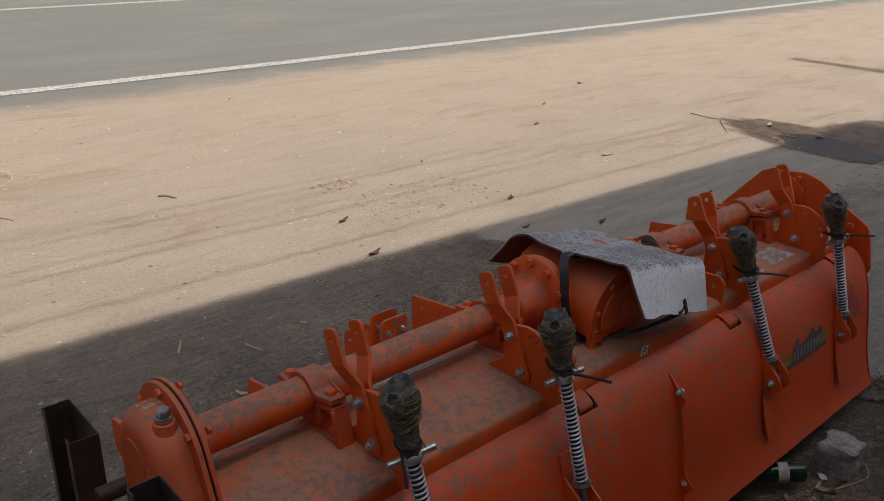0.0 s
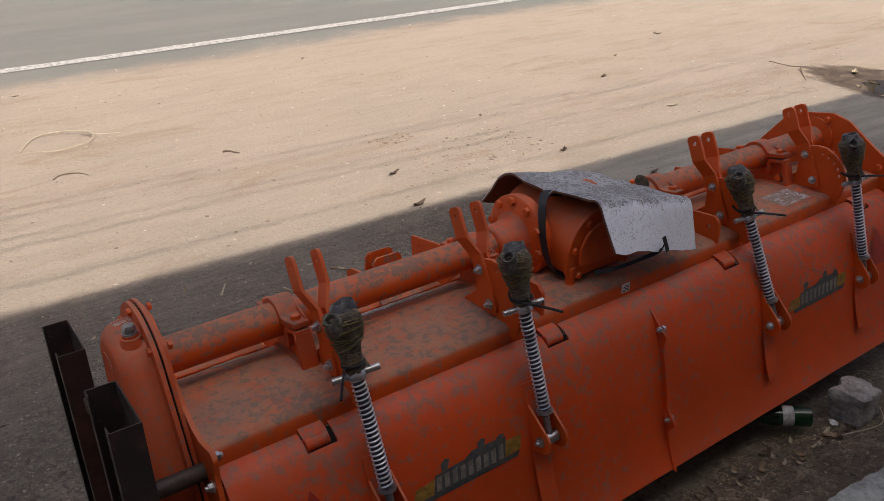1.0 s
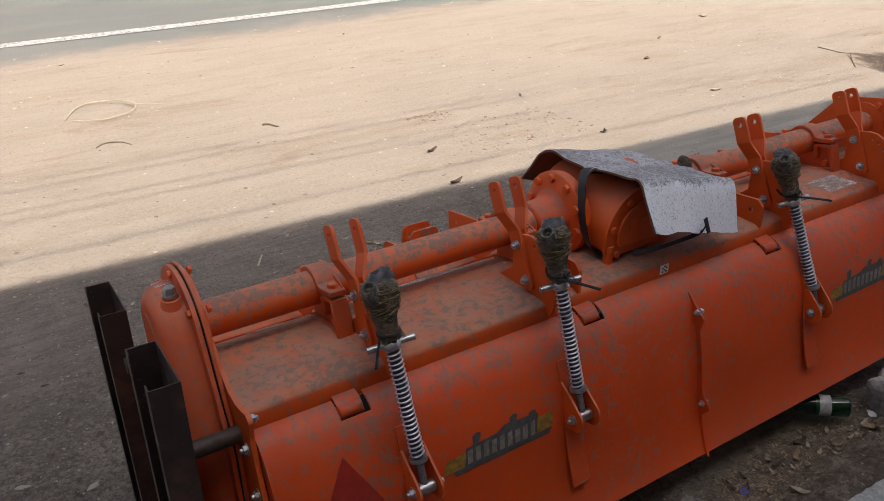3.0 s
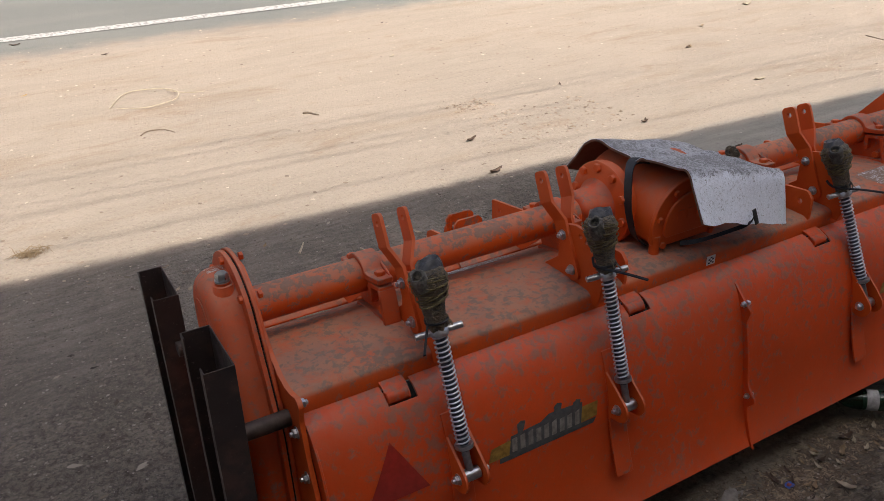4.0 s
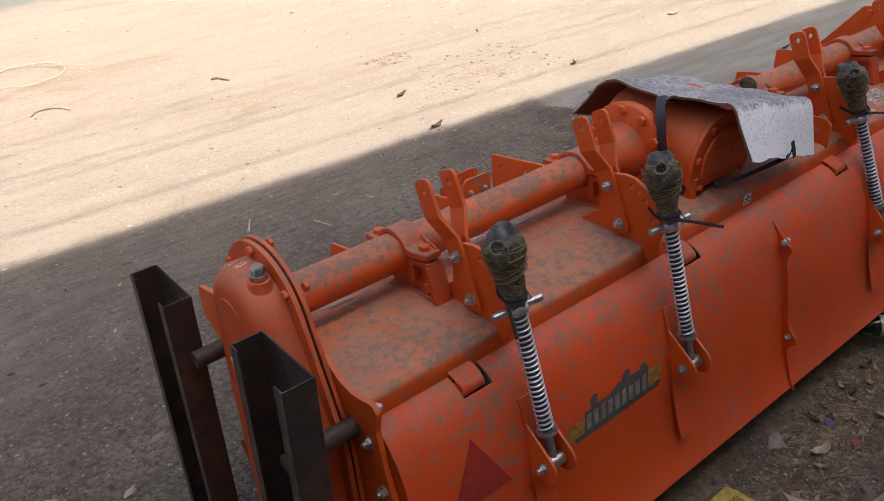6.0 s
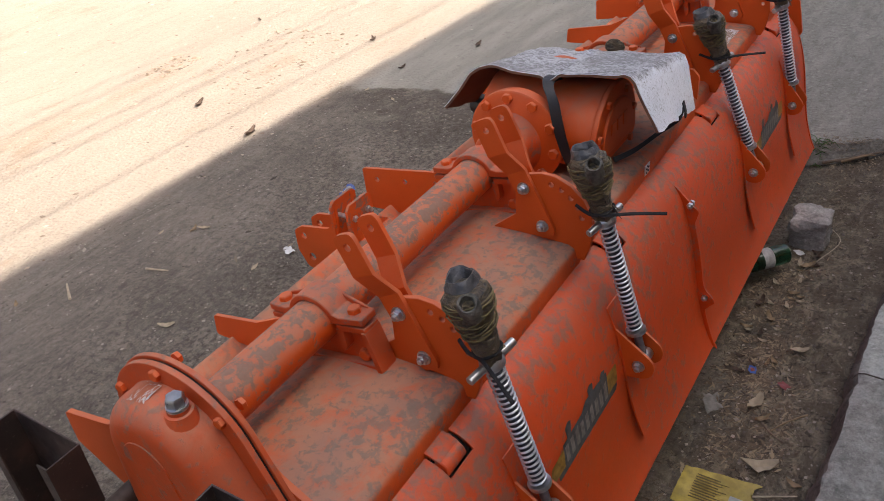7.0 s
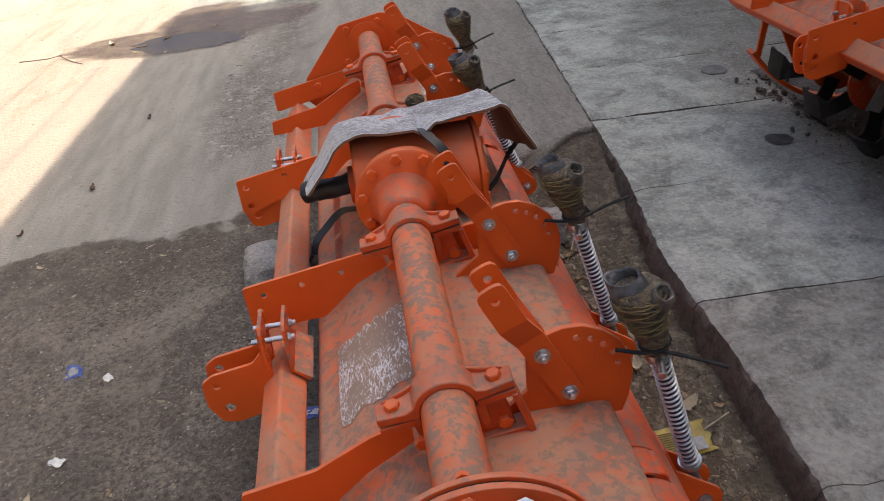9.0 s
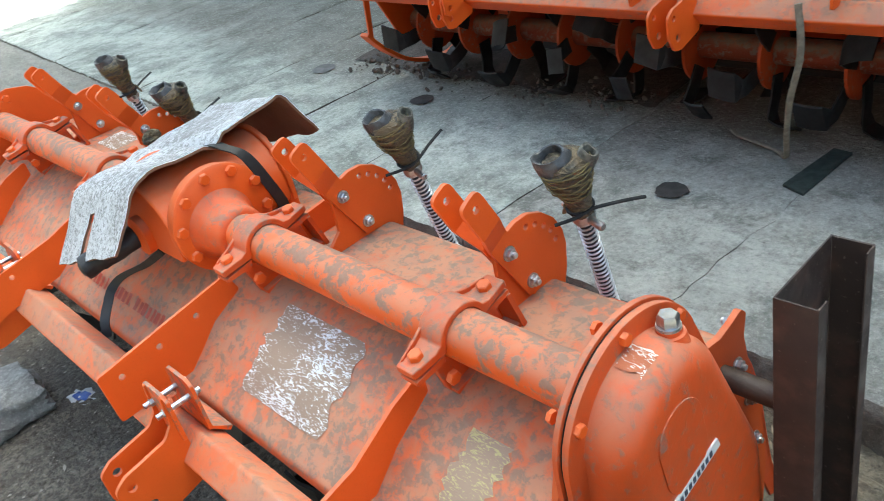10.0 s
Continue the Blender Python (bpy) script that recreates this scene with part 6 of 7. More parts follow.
for x, y, size, turn, mat in ((4.31, 2.57, 0.10, 0.1, M_PALELEAF), (5.27, 4.07, 0.09, 0.4, M_LEAF), (6.38, 4.54, 0.13, 0.1, M_PALELEAF), (4.58, 3.58, 0.09, 0.5, M_BROWNLEAF), (3.02, 3.30, 0.05, 0.9, M_BROWNLEAF), (-0.42, 5.32, 0.06, 0.5, M_YELLOW), (2.38, 4.78, 0.07, 0.3, M_PALELEAF), (1.01, 4.19, 0.06, 1.3, M_PALELEAF), (4.61, 3.58, 0.08, 0.5, M_LEAF), (-0.31, 7.2, 0.09, 0.2, M_BROWNLEAF), (0.33, 6.3, 0.07, 0.3, M_BROWNLEAF), (2.9, 6.0, 0.06, 1.0, M_BROWNLEAF)):
    leaf(x, y, size, turn, mat, "dry leaf on the sandy shoulder", 0.22)
for x, y, size, turn, mat in ((1.074, -0.493, 0.075, 2.3, M_PALELEAF), (0.834, -0.435, 0.095, 2.9, M_PALELEAF), (0.787, -0.470, 0.06, 2.2, M_LEAF), (0.600, -0.585, 0.055, 1.1, M_LEAF), (1.526, -0.398, 0.065, 0.2, M_PALELEAF), (1.02, -0.445, 0.045, 0.6, M_LEAF), (1.509, -0.43, 0.08, 2.6, M_LEAF), (1.213, -0.390, 0.07, 0.4, M_LEAF), (1.292, -0.340, 0.075, 0.1, M_BROWNLEAF), (0.63, -0.50, 0.12, 2.0, M_PALELEAF), (1.35, -0.42, 0.05, 1.7, M_LEAF), (0.95, -0.36, 0.06, 1.2, M_BROWNLEAF)):
    leaf(x, y, size * 0.72, turn, mat, "dry leaf among straw behind the tail board", 0.45)

litter = random.Random(77)
for _ in range(26):
    x = litter.uniform(0.95, 1.62)
    leaf(x, litter.uniform(-0.45, -0.33), litter.uniform(0.014, 0.036), litter.uniform(0, 6.28), litter.choice((M_LEAF, M_BROWNLEAF, M_BROWNLEAF, M_PALELEAF)), "dry leaf among straw behind the tail board", 0.5)
twig([(0.375, 1.80), (0.43, 1.89)], 0.006, M_STRAW, "short bleached stick on the earth", "stick", "stick")
twig([(0.63, 1.69), (0.665, 1.61)], 0.005, M_STRAW, "short bleached stick on the earth", "stick", "stick")
twig([(1.16, 3.73), (1.20, 3.72), (1.225, 3.66), (1.24, 3.64)], 0.008, M_TWIG, "bent dark twig on the sandy shoulder")
twig([(0.12, 3.90), (0.18, 3.96), (0.27, 3.93), (0.32, 3.84)], 0.005, M_TWIG, "bent twig on the sandy shoulder")
twig([(0.06, 4.62), (0.22, 4.90, 0.01), (0.42, 4.88, 0.02), (0.55, 4.70, 0.03), (0.50, 4.52, 0.02), (0.28, 4.46, 0.01), (0.10, 4.55, 0.01)], 0.0055, M_STRAW, "loop of bleached vine on the sandy shoulder", "vine", "vine")
twig([(0.50, 4.78, 0.02), (0.60, 4.60, 0.03), (0.72, 4.58, 0.02)], 0.005, M_STRAW, "loop of bleached vine on the sandy shoulder", "vine", "vine")
twig([(6.12, 2.98), (6.09, 2.75), (6.07, 2.62, 0.02)], 0.005, M_TWIG, "thin dark twig lying at the puddle")
twig([(6.07, 2.64, 0.02), (5.90, 2.50), (5.74, 2.37)], 0.005, M_TWIG, "thin dark twig lying at the puddle")
twig([(0.788, -0.464), (0.750, -0.495), (0.723, -0.534)], 0.0032, M_TWIG, "thin dry twig behind the tail board")
twig([(0.836, -0.566), (0.790, -0.525), (0.750, -0.497)], 0.0028, M_LEAF, "dry straw behind the tail board")
twig([(0.52, -0.49), (0.57, -0.60)], 0.003, M_STRAW, "dry straw behind the tail board")
twig([(1.48, -0.41), (1.56, -0.45), (1.69, -0.49), (1.79, -0.43)], 0.0024, M_STRAW, "dry stalk curled round the stone")
twig([(2.145, -0.34, 0.01), (2.20, -0.43, 0.012), (2.25, -0.53, 0.01)], 0.006, M_TWIG, "dry twig along the edge of the apron")
twig([(2.17, -0.40, 0.01), (2.21, -0.47, 0.02), (2.23, -0.50, 0.01)], 0.005, M_LEAF, "dry twig along the edge of the apron")
twig([(0.45, 1.02), (0.62, 0.98)], 0.004, M_TWIG, "thin twig on the earth")


def bottle():
    p0 = Vector((1.492, -0.362, 0.122))
    q = Vector((-0.72, 0.69, -0.04)).normalized()
    t = thing("bottle", (1.492, -0.362, 0.09), "green glass bottle with a pale label lying in the litter", "bottle")
    n = Nodes("green_glass")
    n.b.inputs["Transmission Weight"].default_value = 0.75
    glass = n.done((0.02, 0.10, 0.045), 0.08)
    part("glass", lathe(p0, p0 + q, [(0.0, 0.026), (0.004, 0.031), (0.014, 0.032), (0.125, 0.032), (0.150, 0.026), (0.170, 0.014), (0.215, 0.0125), (0.222, 0.014), (0.230, 0.014)], 24), glass, t, "green glass")
    part("label", lathe(p0 + q * 0.058, p0 + q, [(0, 0.0325), (0.034, 0.0325)], 24), plain("faded_label", (0.50, 0.49, 0.46), 0.7, 0, 0.5, 50, 0.1), t, "faded pale label")


bottle()


def packet():
    z = 0.088
    t = thing("packet", (0.50, -0.435, z - 0.004), "flattened yellow plastic packet with dark print on the earth", "packet")
    corners = [Vector((0.553, -0.352, z + 0.003)), Vector((0.562, -0.527, z + 0.012)), Vector((0.452, -0.527, z + 0.012)), Vector((0.444, -0.350, z))]
    bm = bmesh.new()
    n = 12
    for dz in (0, -0.003):
        g = [[None] * (n + 1) for _ in range(n + 1)]
        for i in range(n + 1):
            for j in range(n + 1):
                f, h = i / n, j / n
                p = (corners[0].lerp(corners[1], h)).lerp(corners[3].lerp(corners[2], h), f)
                edge = 0.006 * noise.noise((f * 7, h * 7, 2)) + 0.003 * noise.noise((f * 19, h * 19, 5))
                if j == n:
                    p = p + Vector((0, 0.02 * abs(math.sin(f * 6)), 0))
                g[i][j] = bm.verts.new((p.x, p.y, p.z + edge + dz))
        for i in range(n):
            for j in range(n):
                q = (g[i][j], g[i + 1][j], g[i + 1][j + 1], g[i][j + 1])
                bm.faces.new(q if dz == 0 else q[::-1])
    part("sheet", bm, plain("yellow_plastic", (0.47, 0.36, 0.06), 0.45, 0, 0.45, 35, 0.3), t, "faded yellow plastic")
    m_print = plain("brown_print", (0.17, 0.125, 0.03), 0.6, 0.0, 0.4, 90, 0.05)
    for k in range(10):
        a = 0.462 + 0.0078 * k
        bm = prism([(a, -0.385 - 0.004 * (k % 2)), (a + 0.0024, -0.385), (a + 0.0024, -0.440 - 0.010 * (k % 3)), (a, -0.440)], z + 0.0085, z + 0.0100, "z")
        part("print_bar", bm, m_print, t, "illegible dark print")
    part("print_patch", prism([(0.455, -0.468), (0.50, -0.470), (0.50, -0.498), (0.457, -0.497)], z + 0.0125, z + 0.014, "z"), M_PALEDECAL, t, "pale printed patch")


packet()


def scrap(place, size, turn, colors, label, fold=0.22):
    """A small crumpled wrapper: a bent sheet with a border."""
    x, y = place
    z = ground_z(x, y) + 0.006
    t = thing("wrapper", (x, y, z - 0.006), label, "wrapper")
    for k, (mat, f) in enumerate(colors):
        bm = bmesh.new()
        g = []
        for i in range(7):
            row = []
            for j in range(7):
                u, v = (i / 6 - 0.5) * size[0] * f, (j / 6 - 0.5) * size[1] * f
                rag = 1 + 0.45 * noise.noise((u * 60 + x * 5, v * 60, y * 5)) if k == 0 else 1.0
                u, v = u * rag, v * rag * (1 - 0.5 * abs(u) / size[0])
                row.append(bm.verts.new((x + u * math.cos(turn) - v * math.sin(turn), y + u * math.sin(turn) + v * math.cos(turn), z + fold * size[1] * (noise.noise((u * 30, v * 30, x)) + 0.5 * noise.noise((u * 90, v * 90, x + 3))) + 0.0018 * k)))
            g.append(row)
        for i in range(6):
            for j in range(6):
                bm.faces.new((g[i][j], g[i + 1][j], g[i + 1][j + 1], g[i][j + 1]))
        part("sheet" if k == 0 else "panel", bm, mat, t)


M_BLUE = plain("blue_foil", (0.045, 0.10, 0.36), 0.35, 0, 0.3, 60, 0.2)
M_TISSUE = plain("white_scrap", (0.62, 0.63, 0.62), 0.8, 0, 0.25, 50, 0.3)
M_REDFOIL = plain("red_foil", (0.22, 0.035, 0.03), 0.4, 0, 0.3, 60, 0.2)
scrap((1.411, 1.338), (0.075, 0.055), 0.3, ((M_BLUE, 1), (M_PALEDECAL, 0.62)), "small blue foil wrapper with a pale middle on the earth")
scrap((1.337, 1.203), (0.045, 0.030), 0.6, ((M_TISSUE, 1),), "small white oval scrap on the earth")
scrap((0.955, 1.268), (0.050, 0.040), 1.1, ((M_TISSUE, 1),), "crumpled white paper scrap on the earth")
scrap((0.963, -0.401), (0.034, 0.022), 0.3, ((M_BLUE, 1), (M_REDFOIL, 0.5)), "small blue and red wrapper in the straw")
scrap((0.923, -0.490), (0.034, 0.024), 0.9, ((M_REDFOIL, 1),), "faded red scrap in the straw")
scrap((1.594, -0.385), (0.030, 0.022), 0.9, ((M_TISSUE, 1),), "white paper scrap beside the stone")
scrap((0.812, -0.340), (0.070, 0.050), 0.5, ((M_GREYPAPER, 1),), "grey paper scrap under the tail board")
scrap((0.975, 0.515), (0.10, 0.06), 1.3, ((M_BLUE, 1), (M_TISSUE, 0.4)), "blue plastic wrapper under the front beam")
scrap((1.70, 0.43), (0.11, 0.07), 0.4, ((M_TISSUE, 1), (M_BLUE, 0.5)), "white and blue plastic bag scrap by the stone")


def scatter(name, count, seed, boxes, size, mat, label, category, tall=0.6, upto=1.0):
    """Uncountable bits: one mesh of many small lumps."""
    rnd = random.Random(seed)
    verts, faces = [], []
    oct_v = [(1, 0, 0), (-1, 0, 0), (0, 1, 0), (0, -1, 0), (0, 0, 1), (0, 0, -1)]
    oct_f = [(0, 2, 4), (2, 1, 4), (1, 3, 4), (3, 0, 4), (2, 0, 5), (1, 2, 5), (3, 1, 5), (0, 3, 5)]
    total = sum(b[4] for b in boxes)
    for _ in range(count):
        k = rnd.uniform(0, total)
        for b in boxes:
            k -= b[4]
            if k <= 0:
                break
        x, y = rnd.uniform(b[0], b[1]), rnd.uniform(b[2], b[3])
        r = size * (0.35 + 1.3 * rnd.random() ** 3)
        a = rnd.uniform(0, math.tau)
        z = ground_z(x, y)
        s = (r * rnd.uniform(0.7, 1.4) * upto, r * rnd.uniform(0.6, 1.1), r * tall * rnd.uniform(0.6, 1.1))
        n0 = len(verts)
        for v in oct_v:
            u, w, h = v[0] * s[0], v[1] * s[1], v[2] * s[2]
            j = 1 + rnd.uniform(-0.2, 0.2)
            verts.append((x + (u * math.cos(a) - w * math.sin(a)) * j, y + (u * math.sin(a) + w * math.cos(a)) * j, z + h * 0.8 + s[2] * 0.25))
        faces += [tuple(n0 + i for i in f) for f in oct_f]
    me = bpy.data.meshes.new(name)
    me.from_pydata(verts, [], faces)
    me.materials.append(mat)
    tagged(new(name, me), label, category, kind="stuff")


def island(name, tones):
    """A colour that differs from bit to bit."""
    n = Nodes(name)
    n.pos()
    r = n.geo.outputs["Random Per Island"]
    col = n.mix(n.step(r, 0.0, 0.5), tones[0], tones[1])
    col = n.mix(n.step(r, 0.6, 1.0), col, tones[2])
    return n.done(col, 0.9)


EARTH = [(-1.2, 2.35, 0.30, 2.1, 5.0), (-2.5, -0.3, 0.0, 2.2, 1.5)]
STRIP = [(0.0, 2.3, -0.62, -0.28, 1.0)]
scatter("gravel", 16000, 11, EARTH, 0.0043, island("gravel_bits", ((0.09, 0.075, 0.06), (0.22, 0.19, 0.155), (0.35, 0.315, 0.265))), "fine loose gravel on trodden earth", "gravel")
scatter("gravel", 2600, 12, STRIP, 0.0042, island("strip_bits", ((0.10, 0.08, 0.065), (0.20, 0.16, 0.125), (0.34, 0.29, 0.23))), "fine loose gravel along the kerb", "gravel")
scatter("grit", 5200, 13, [(-1.5, 9.0, 2.0, 6.9, 1.0)], 0.0085, island("sand_bits", ((0.16, 0.12, 0.09), (0.30, 0.23, 0.17), (0.50, 0.42, 0.32))), "scattered grit on the sandy shoulder", "grit", 0.5)
scatter("grit", 420, 14, [(2.05, 3.0, 2.42, 3.02, 1.0), (2.0, 2.35, 3.15, 3.35, 0.6)], 0.011, island("clod_bits", ((0.15, 0.11, 0.08), (0.27, 0.20, 0.14), (0.36, 0.28, 0.20))), "loose clods of dry earth on the shoulder", "grit", 0.6)
scatter("grit", 900, 15, [(2.45, 7.0, -0.4, 2.0, 1.0)], 0.006, island("apron_bits", ((0.13, 0.115, 0.10), (0.24, 0.21, 0.18), (0.36, 0.33, 0.29))), "scattered grit on the concrete apron", "grit", 0.5)
scatter("straw_litter", 9000, 16, [(-0.25, 2.25, -0.52, -0.28, 2.6), (0.35, 1.25, -0.52, -0.30, 2.0), (0.05, 0.42, -0.56, -0.40, 1.2), (0.92, 1.12, -0.46, -0.33, 2.2), (1.18, 1.5, -0.43, -0.30, 2.0), (0.62, 0.95, -0.55, -0.36, 1.6), (1.2, 1.65, -0.44, -0.30, 0.8), (2.14, 2.28, -0.52, -0.32, 0.7)], 0.0029, island("straw_bits", ((0.055, 0.040, 0.027), (0.125, 0.090, 0.054), (0.27, 0.21, 0.13))), "broken straw and leaf litter behind the tail board", "leaf litter", 0.14, 4.2)
scatter("chip_litter", 480, 17, EARTH, 0.0075, island("chip_bits", ((0.05, 0.04, 0.03), (0.22, 0.18, 0.13), (0.38, 0.34, 0.28))), "scattered leaf and straw chips on the earth", "leaf litter", 0.12, 2.0)
scatter("rubble", 700, 18, [(3.2, 6.6, 0.62, 1.12, 1.0)], 0.013, island("rubble_bits", ((0.12, 0.11, 0.10), (0.22, 0.205, 0.185), (0.33, 0.31, 0.28))), "crumbled concrete along the broken apron edge", "rubble", 0.45)


def grass_tuft(x, y, n, size, mat, label, seed):
    rnd = random.Random(seed)
    bm = bmesh.new()
    for _ in range(n):
        a, l = rnd.uniform(0, math.tau), size * rnd.uniform(0.5, 1.1)
        px, py = x + rnd.gauss(0, size * 0.5), y + rnd.gauss(0, size * 0.3)
        z = ground_z(px, py)
        d = Vector((math.cos(a), math.sin(a), 0))
        sweep([(px, py, z), Vector((px, py, z + l * 0.3)) + d * l * 0.4, Vector((px, py, z + l * rnd.uniform(0.02, 0.25))) + d * l], [0.0022, 0.0018, 0.0006], 3, bm)
    single("grass_tuft", bm, mat, (x, y, ground_z(x, y)), label, "grass", kind="stuff")


grass_tuft(-0.69, 2.48, 90, 0.065, M_LEAF, "flattened tuft of dry grass on the sand", 5)
grass_tuft(2.19, -0.31, 26, 0.05, plain("green_sprout", (0.07, 0.13, 0.035), 0.7, 0, 0.3, 60, 0.1), "small green sprouts in the apron's edge", 6)


# ---- puddle ----
def puddle():
    bm = bmesh.new()
    vs = []
    for i in range(72):
        a = i * math.tau / 72
        r = 0.94 + 0.22 * noise.noise((math.cos(a) * 2, math.sin(a) * 2, 4)) + 0.14 * noise.noise((math.cos(a) * 7, math.sin(a) * 7, 9))
        u, v = 0.37 * r * math.cos(a), 0.50 * r * math.sin(a)
        vs.append(bm.verts.new((6.05 + u, 1.60 + v + 0.45 * u, -0.0105)))
    bm.faces.new(vs)
    single("puddle", bm, M_WATER, (6.05, 1.62, 0), "shallow muddy puddle on the shoulder", "puddle", kind="structure")


puddle()

# ---- stains, mat, cord and painted shade on the pavement ----
def stain(x, y, rx, ry, seed, mat=M_OIL, name="oil_stain"):
    bm = bmesh.new()
    vs = []
    for i in range(36):
        a = i * math.tau / 36
        r = 1 + 0.22 * noise.noise((math.cos(a) * 2 + seed, math.sin(a) * 2, 1))
        vs.append(bm.verts.new((x + rx * r * math.cos(a), y + ry * r * math.sin(a), 0.2285)))
    bm.faces.new(vs)
    single(name, bm, mat, (x, y, 0.228), "dark round oil stain on the concrete pavement", "stain", kind="structure")


def shade_and_crumbs():
    """A dark sheet painted as the machine's shade, thin at its wavy edge, and soil crumbs."""
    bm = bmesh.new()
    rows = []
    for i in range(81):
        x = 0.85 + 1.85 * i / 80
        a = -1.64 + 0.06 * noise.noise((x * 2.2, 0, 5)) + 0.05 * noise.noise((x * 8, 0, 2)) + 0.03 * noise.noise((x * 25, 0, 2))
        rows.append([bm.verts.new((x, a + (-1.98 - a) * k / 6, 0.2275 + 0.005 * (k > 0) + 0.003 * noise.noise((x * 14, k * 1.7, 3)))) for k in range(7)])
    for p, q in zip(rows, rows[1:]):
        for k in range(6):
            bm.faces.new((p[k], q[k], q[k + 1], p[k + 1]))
    n = Nodes("painted_shade")
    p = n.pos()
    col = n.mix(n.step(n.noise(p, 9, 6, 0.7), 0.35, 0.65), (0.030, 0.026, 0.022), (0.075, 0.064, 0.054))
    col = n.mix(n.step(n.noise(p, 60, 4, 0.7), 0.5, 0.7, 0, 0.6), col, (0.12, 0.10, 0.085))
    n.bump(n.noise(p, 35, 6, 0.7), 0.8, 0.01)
    single("shade_patch", bm, n.done(col, 0.85), (1.8, -1.7, 0.228), "dark sheet painted as shade on the pavement under the second tiller", "dirt", kind="structure")
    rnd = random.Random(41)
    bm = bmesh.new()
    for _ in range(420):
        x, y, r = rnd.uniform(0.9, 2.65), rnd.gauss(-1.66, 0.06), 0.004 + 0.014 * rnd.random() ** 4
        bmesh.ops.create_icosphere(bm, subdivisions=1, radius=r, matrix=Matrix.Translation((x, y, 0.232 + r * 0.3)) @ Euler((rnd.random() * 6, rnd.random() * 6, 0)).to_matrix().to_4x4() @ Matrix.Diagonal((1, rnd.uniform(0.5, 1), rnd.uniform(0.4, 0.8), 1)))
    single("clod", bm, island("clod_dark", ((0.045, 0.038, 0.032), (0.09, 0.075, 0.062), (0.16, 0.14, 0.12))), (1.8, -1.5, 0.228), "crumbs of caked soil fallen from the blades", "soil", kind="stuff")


shade_and_crumbs()
stain(0.465, -1.145, 0.052, 0.046, 1)
stain(1.886, -1.395, 0.055, 0.050, 2)
stain(2.79, -1.52, 0.07, 0.06, 3, plain("faint_stain", (0.15, 0.15, 0.145), 0.8, 0, 0.3, 25, 0.2))
single("mat_strip", prism([(0.185, -1.298), (0.110, -1.270), (0.090, -1.548), (0.150, -1.556)], 0.222, 0.2305, "z"), plain("dark_green_mat", (0.026, 0.04, 0.034), 0.8, 0, 0.4, 60, 0.3), (0.13, -1.4, 0.222), "worn dark green strip of matting on the pavement", "mat")
single("cord", sweep(curve_pts([(0.128, -1.262, 0.79), (0.118, -1.258, 0.66), (0.150, -1.268, 0.52), (0.185, -1.32, 0.38), (0.225, -1.40, 0.262), (0.285, -1.47, 0.236), (0.36, -1.50, 0.234), (0.45, -1.53, 0.234), (0.49, -1.56, 0.234)], 5), [0.010] * 12 + [0.009] * 14 + [0.007] * 15, 8, None, 0.55), plain("dirty_cloth", (0.23, 0.20, 0.15), 0.9, 0, 0.4, 60, 0.4), (0.15, -1.26, 0.222), "twisted strip of dirty cloth hanging to the pavement", "cloth strip")


# ---- overhead line ----
def overhead_line():
    run = 7.0 / math.tan(radians(SUN_EL))
    for ys in (2.62, 3.10, 3.24, 3.56, 3.70):
        pts = []
        for i in range(40):
            x = -24 + 1.25 * i
            pts.append((x, ys - run - 0.06 * x, 7.0 - 0.25 * math.sin(math.pi * ((x + 24) / 34.5 % 1.0))))
        single("overhead_cable", sweep(pts, 0.0062, 6), M_CABLE, pts[0], "black overhead power cable above the pavement", "cable", "overhead cables")
    t = thing("utility_pole", (10.45, -1.2, 0.2), "grey concrete utility pole with a steel cross arm", "utility pole")
    part("pole", lathe((10.45, -1.2, 0.0), (10.45, -1.2, 9), [(0, 0.17), (7.2, 0.13)], 16), M_POLE, t)
    part("cross_arm", prism([(10.40, -2.9), (10.50, -2.9), (10.50, -1.0), (10.40, -1.0)], 6.90, 6.98, "z"), M_ZINC, t, "steel cross arm")


overhead_line()


# ---- sunlit yard past the end of the building ----
def post(x, y, w, h, lean, label):
    z = ground_z(x, y) - 0.02
    bm = prism(rounded([(x - w, y - w), (x + w, y - w), (x + w, y + w), (x - w, y + w)], 0.008), z, z + h, "z")
    for v in bm.verts:
        v.co.x += lean * (v.co.z - z)
    single("yard_post", bm, M_WHITEWASH, (x, y, z + 0.02), label, "post", "yard posts")


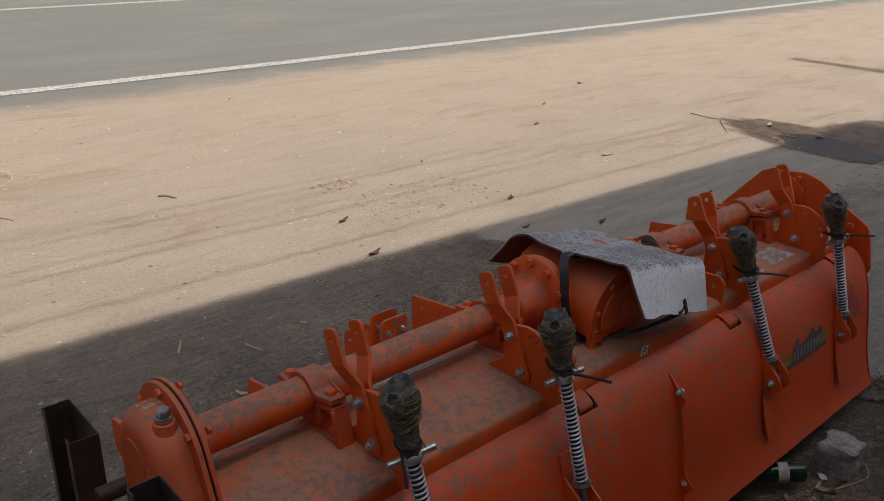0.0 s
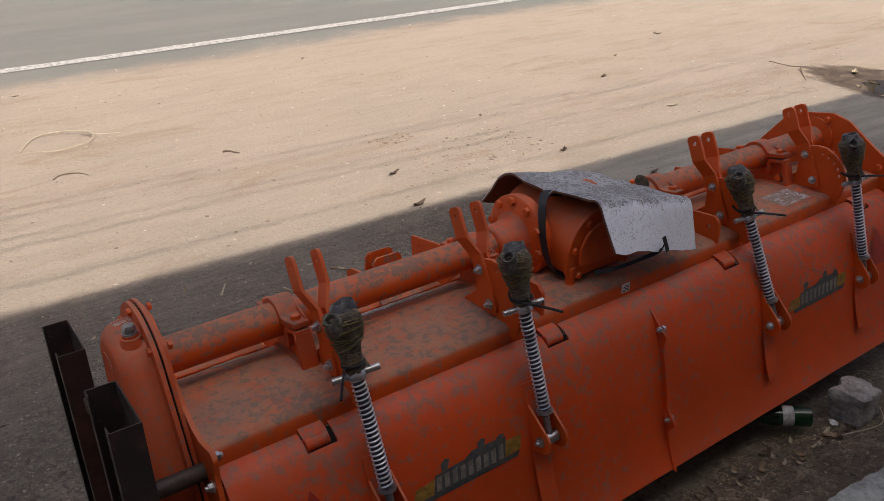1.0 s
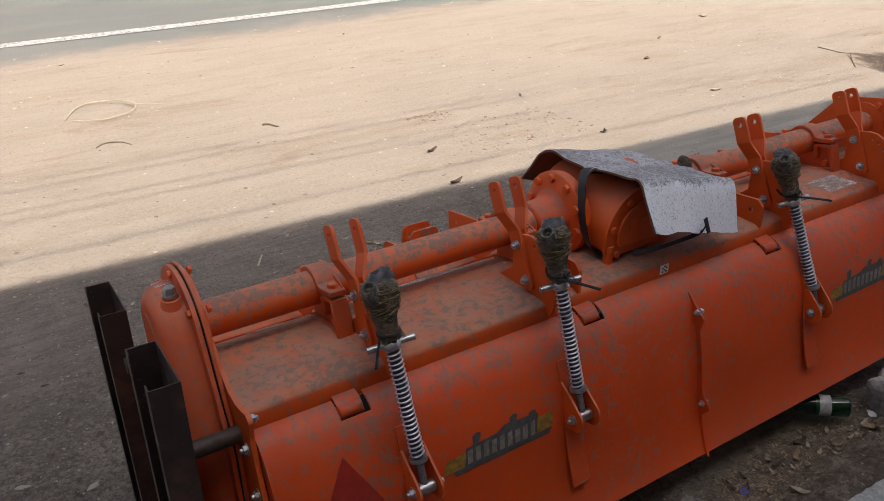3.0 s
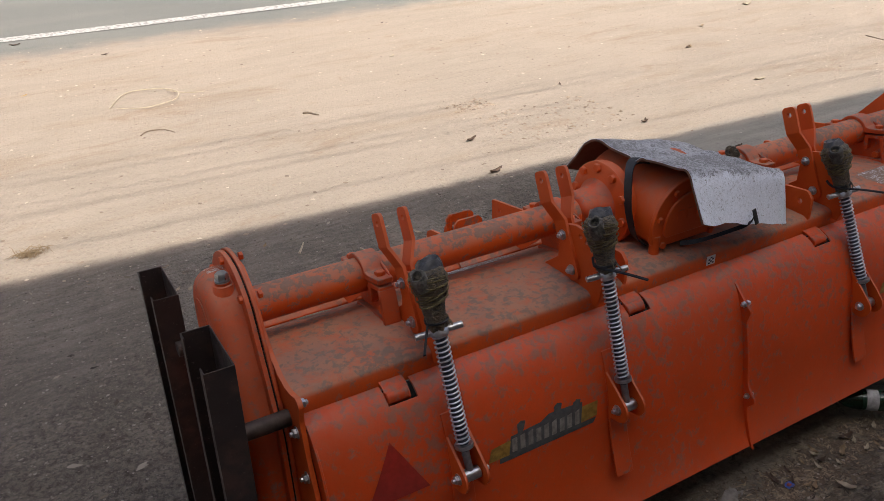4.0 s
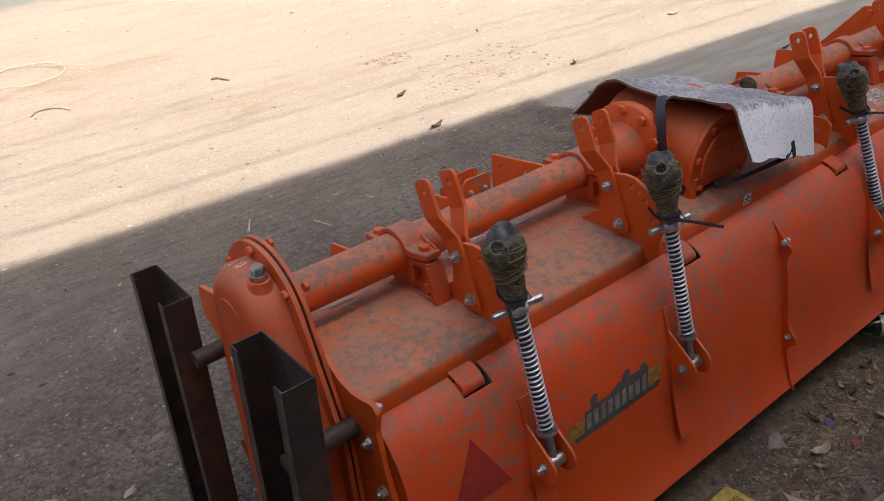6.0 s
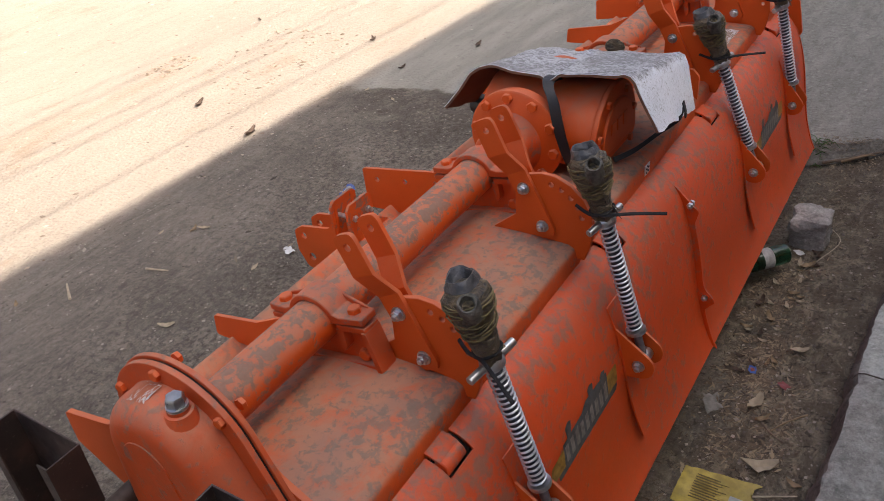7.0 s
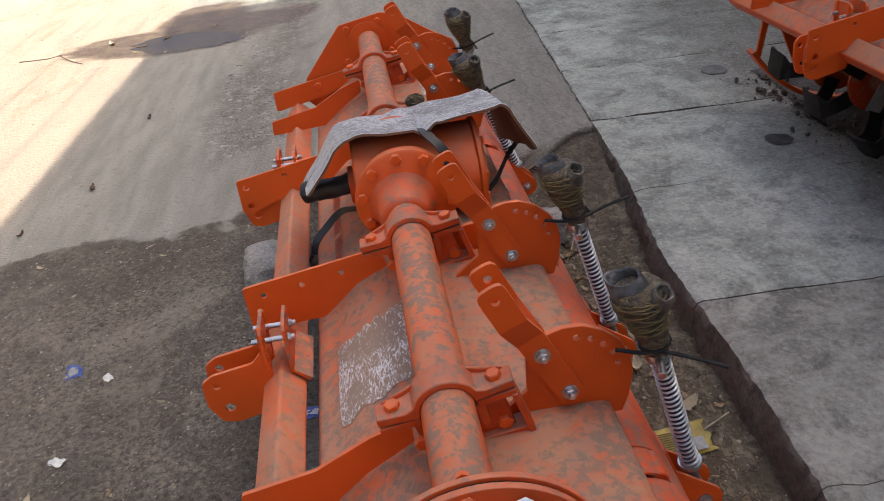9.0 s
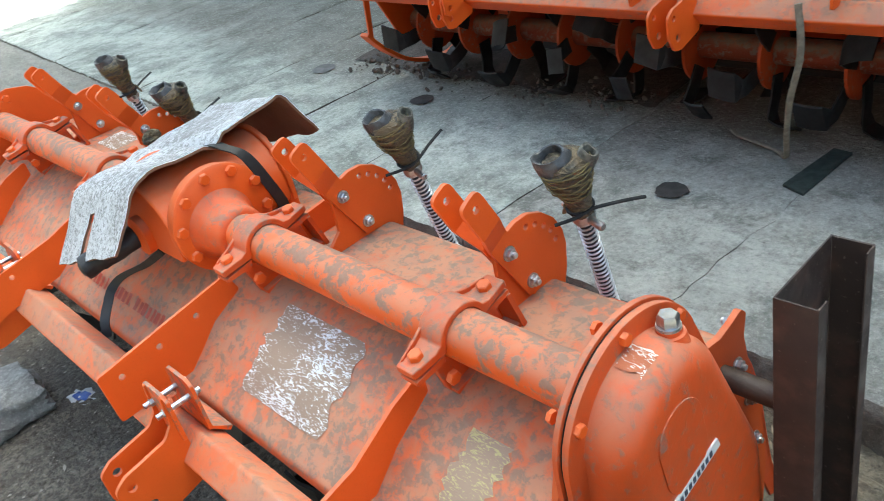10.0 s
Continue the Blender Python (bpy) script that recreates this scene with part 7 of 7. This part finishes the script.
def shrub(x, y):
    rnd = random.Random(31)
    z = ground_z(x, y)
    t = thing("shrub", (x, y, z), "low yellow-green shrub growing in the sunlit yard", "shrub")
    stems, leaves = bmesh.new(), bmesh.new()
    for _ in range(26):
        a, l = rnd.uniform(0, math.tau), rnd.uniform(0.18, 0.42)
        d = Vector((math.cos(a), math.sin(a), 0)) * rnd.uniform(0.25, 0.7)
        P = [Vector((x, y, z)) + Vector((d.x * k * l, d.y * k * l, l * (k - 0.25 * k * k))) for k in (0, 0.35, 0.7, 1.0)]
        sweep(P, [0.006, 0.005, 0.003, 0.0015], 4, stems)
        for _ in range(16):
            c = P[1].lerp(P[3], rnd.random()) + Vector([rnd.uniform(-0.05, 0.05) for _ in range(3)])
            u = Vector([rnd.uniform(-1, 1) for _ in range(3)]).normalized() * rnd.uniform(0.02, 0.04)
            w = u.cross(Vector((rnd.random(), rnd.random(), 1))).normalized() * u.length * 0.35
            leaves.faces.new([leaves.verts.new(c + k) for k in (-u, w, u, -w)])
    part("stem", stems, M_TWIG, t)
    part("foliage", leaves, island("shrub_leaves", ((0.06, 0.11, 0.025), (0.13, 0.17, 0.04), (0.30, 0.26, 0.06))), t)


M_WHITEWASH = plain("whitewash", (0.66, 0.64, 0.59), 0.85, 0, 0.2, 18, 0.3)
post(7.70, 0.03, 0.055, 0.95, 0.02, "whitewashed post at the edge of the sunlit yard")
post(8.02, -0.24, 0.055, 0.95, -0.01, "whitewashed post at the edge of the sunlit yard")
single("red_post", rod((8.25, 0.86, 0.0), (8.27, 0.86, 0.9), 0.035, 14), plain("red_gloss_paint", (0.42, 0.06, 0.035), 0.45, 0, 0.3, 30, 0.1), (8.25, 0.86, 0.0), "red painted post beside the shrub", "post")
shrub(8.15, 0.42)
leaf(6.28, 2.24, 0.13, 0.4, M_PALELEAF, "pale leaf stuck in wet mud")
leaf(6.12, 1.98, 0.08, 1.9, M_LEAF, "small leaf stuck in wet mud")
leaf(5.88, 1.98, 0.07, 0.9, M_PALELEAF, "pale leaf stuck in wet mud")
leaf(6.30, 1.80, 0.09, 2.6, M_LEAF, "small leaf stuck in wet mud")
leaf(5.74, 1.72, 0.06, 0.2, M_PALELEAF, "pale leaf at the puddle's edge")
leaf(6.42, 1.40, 0.07, 1.2, M_PALELEAF, "pale leaf at the puddle's edge")
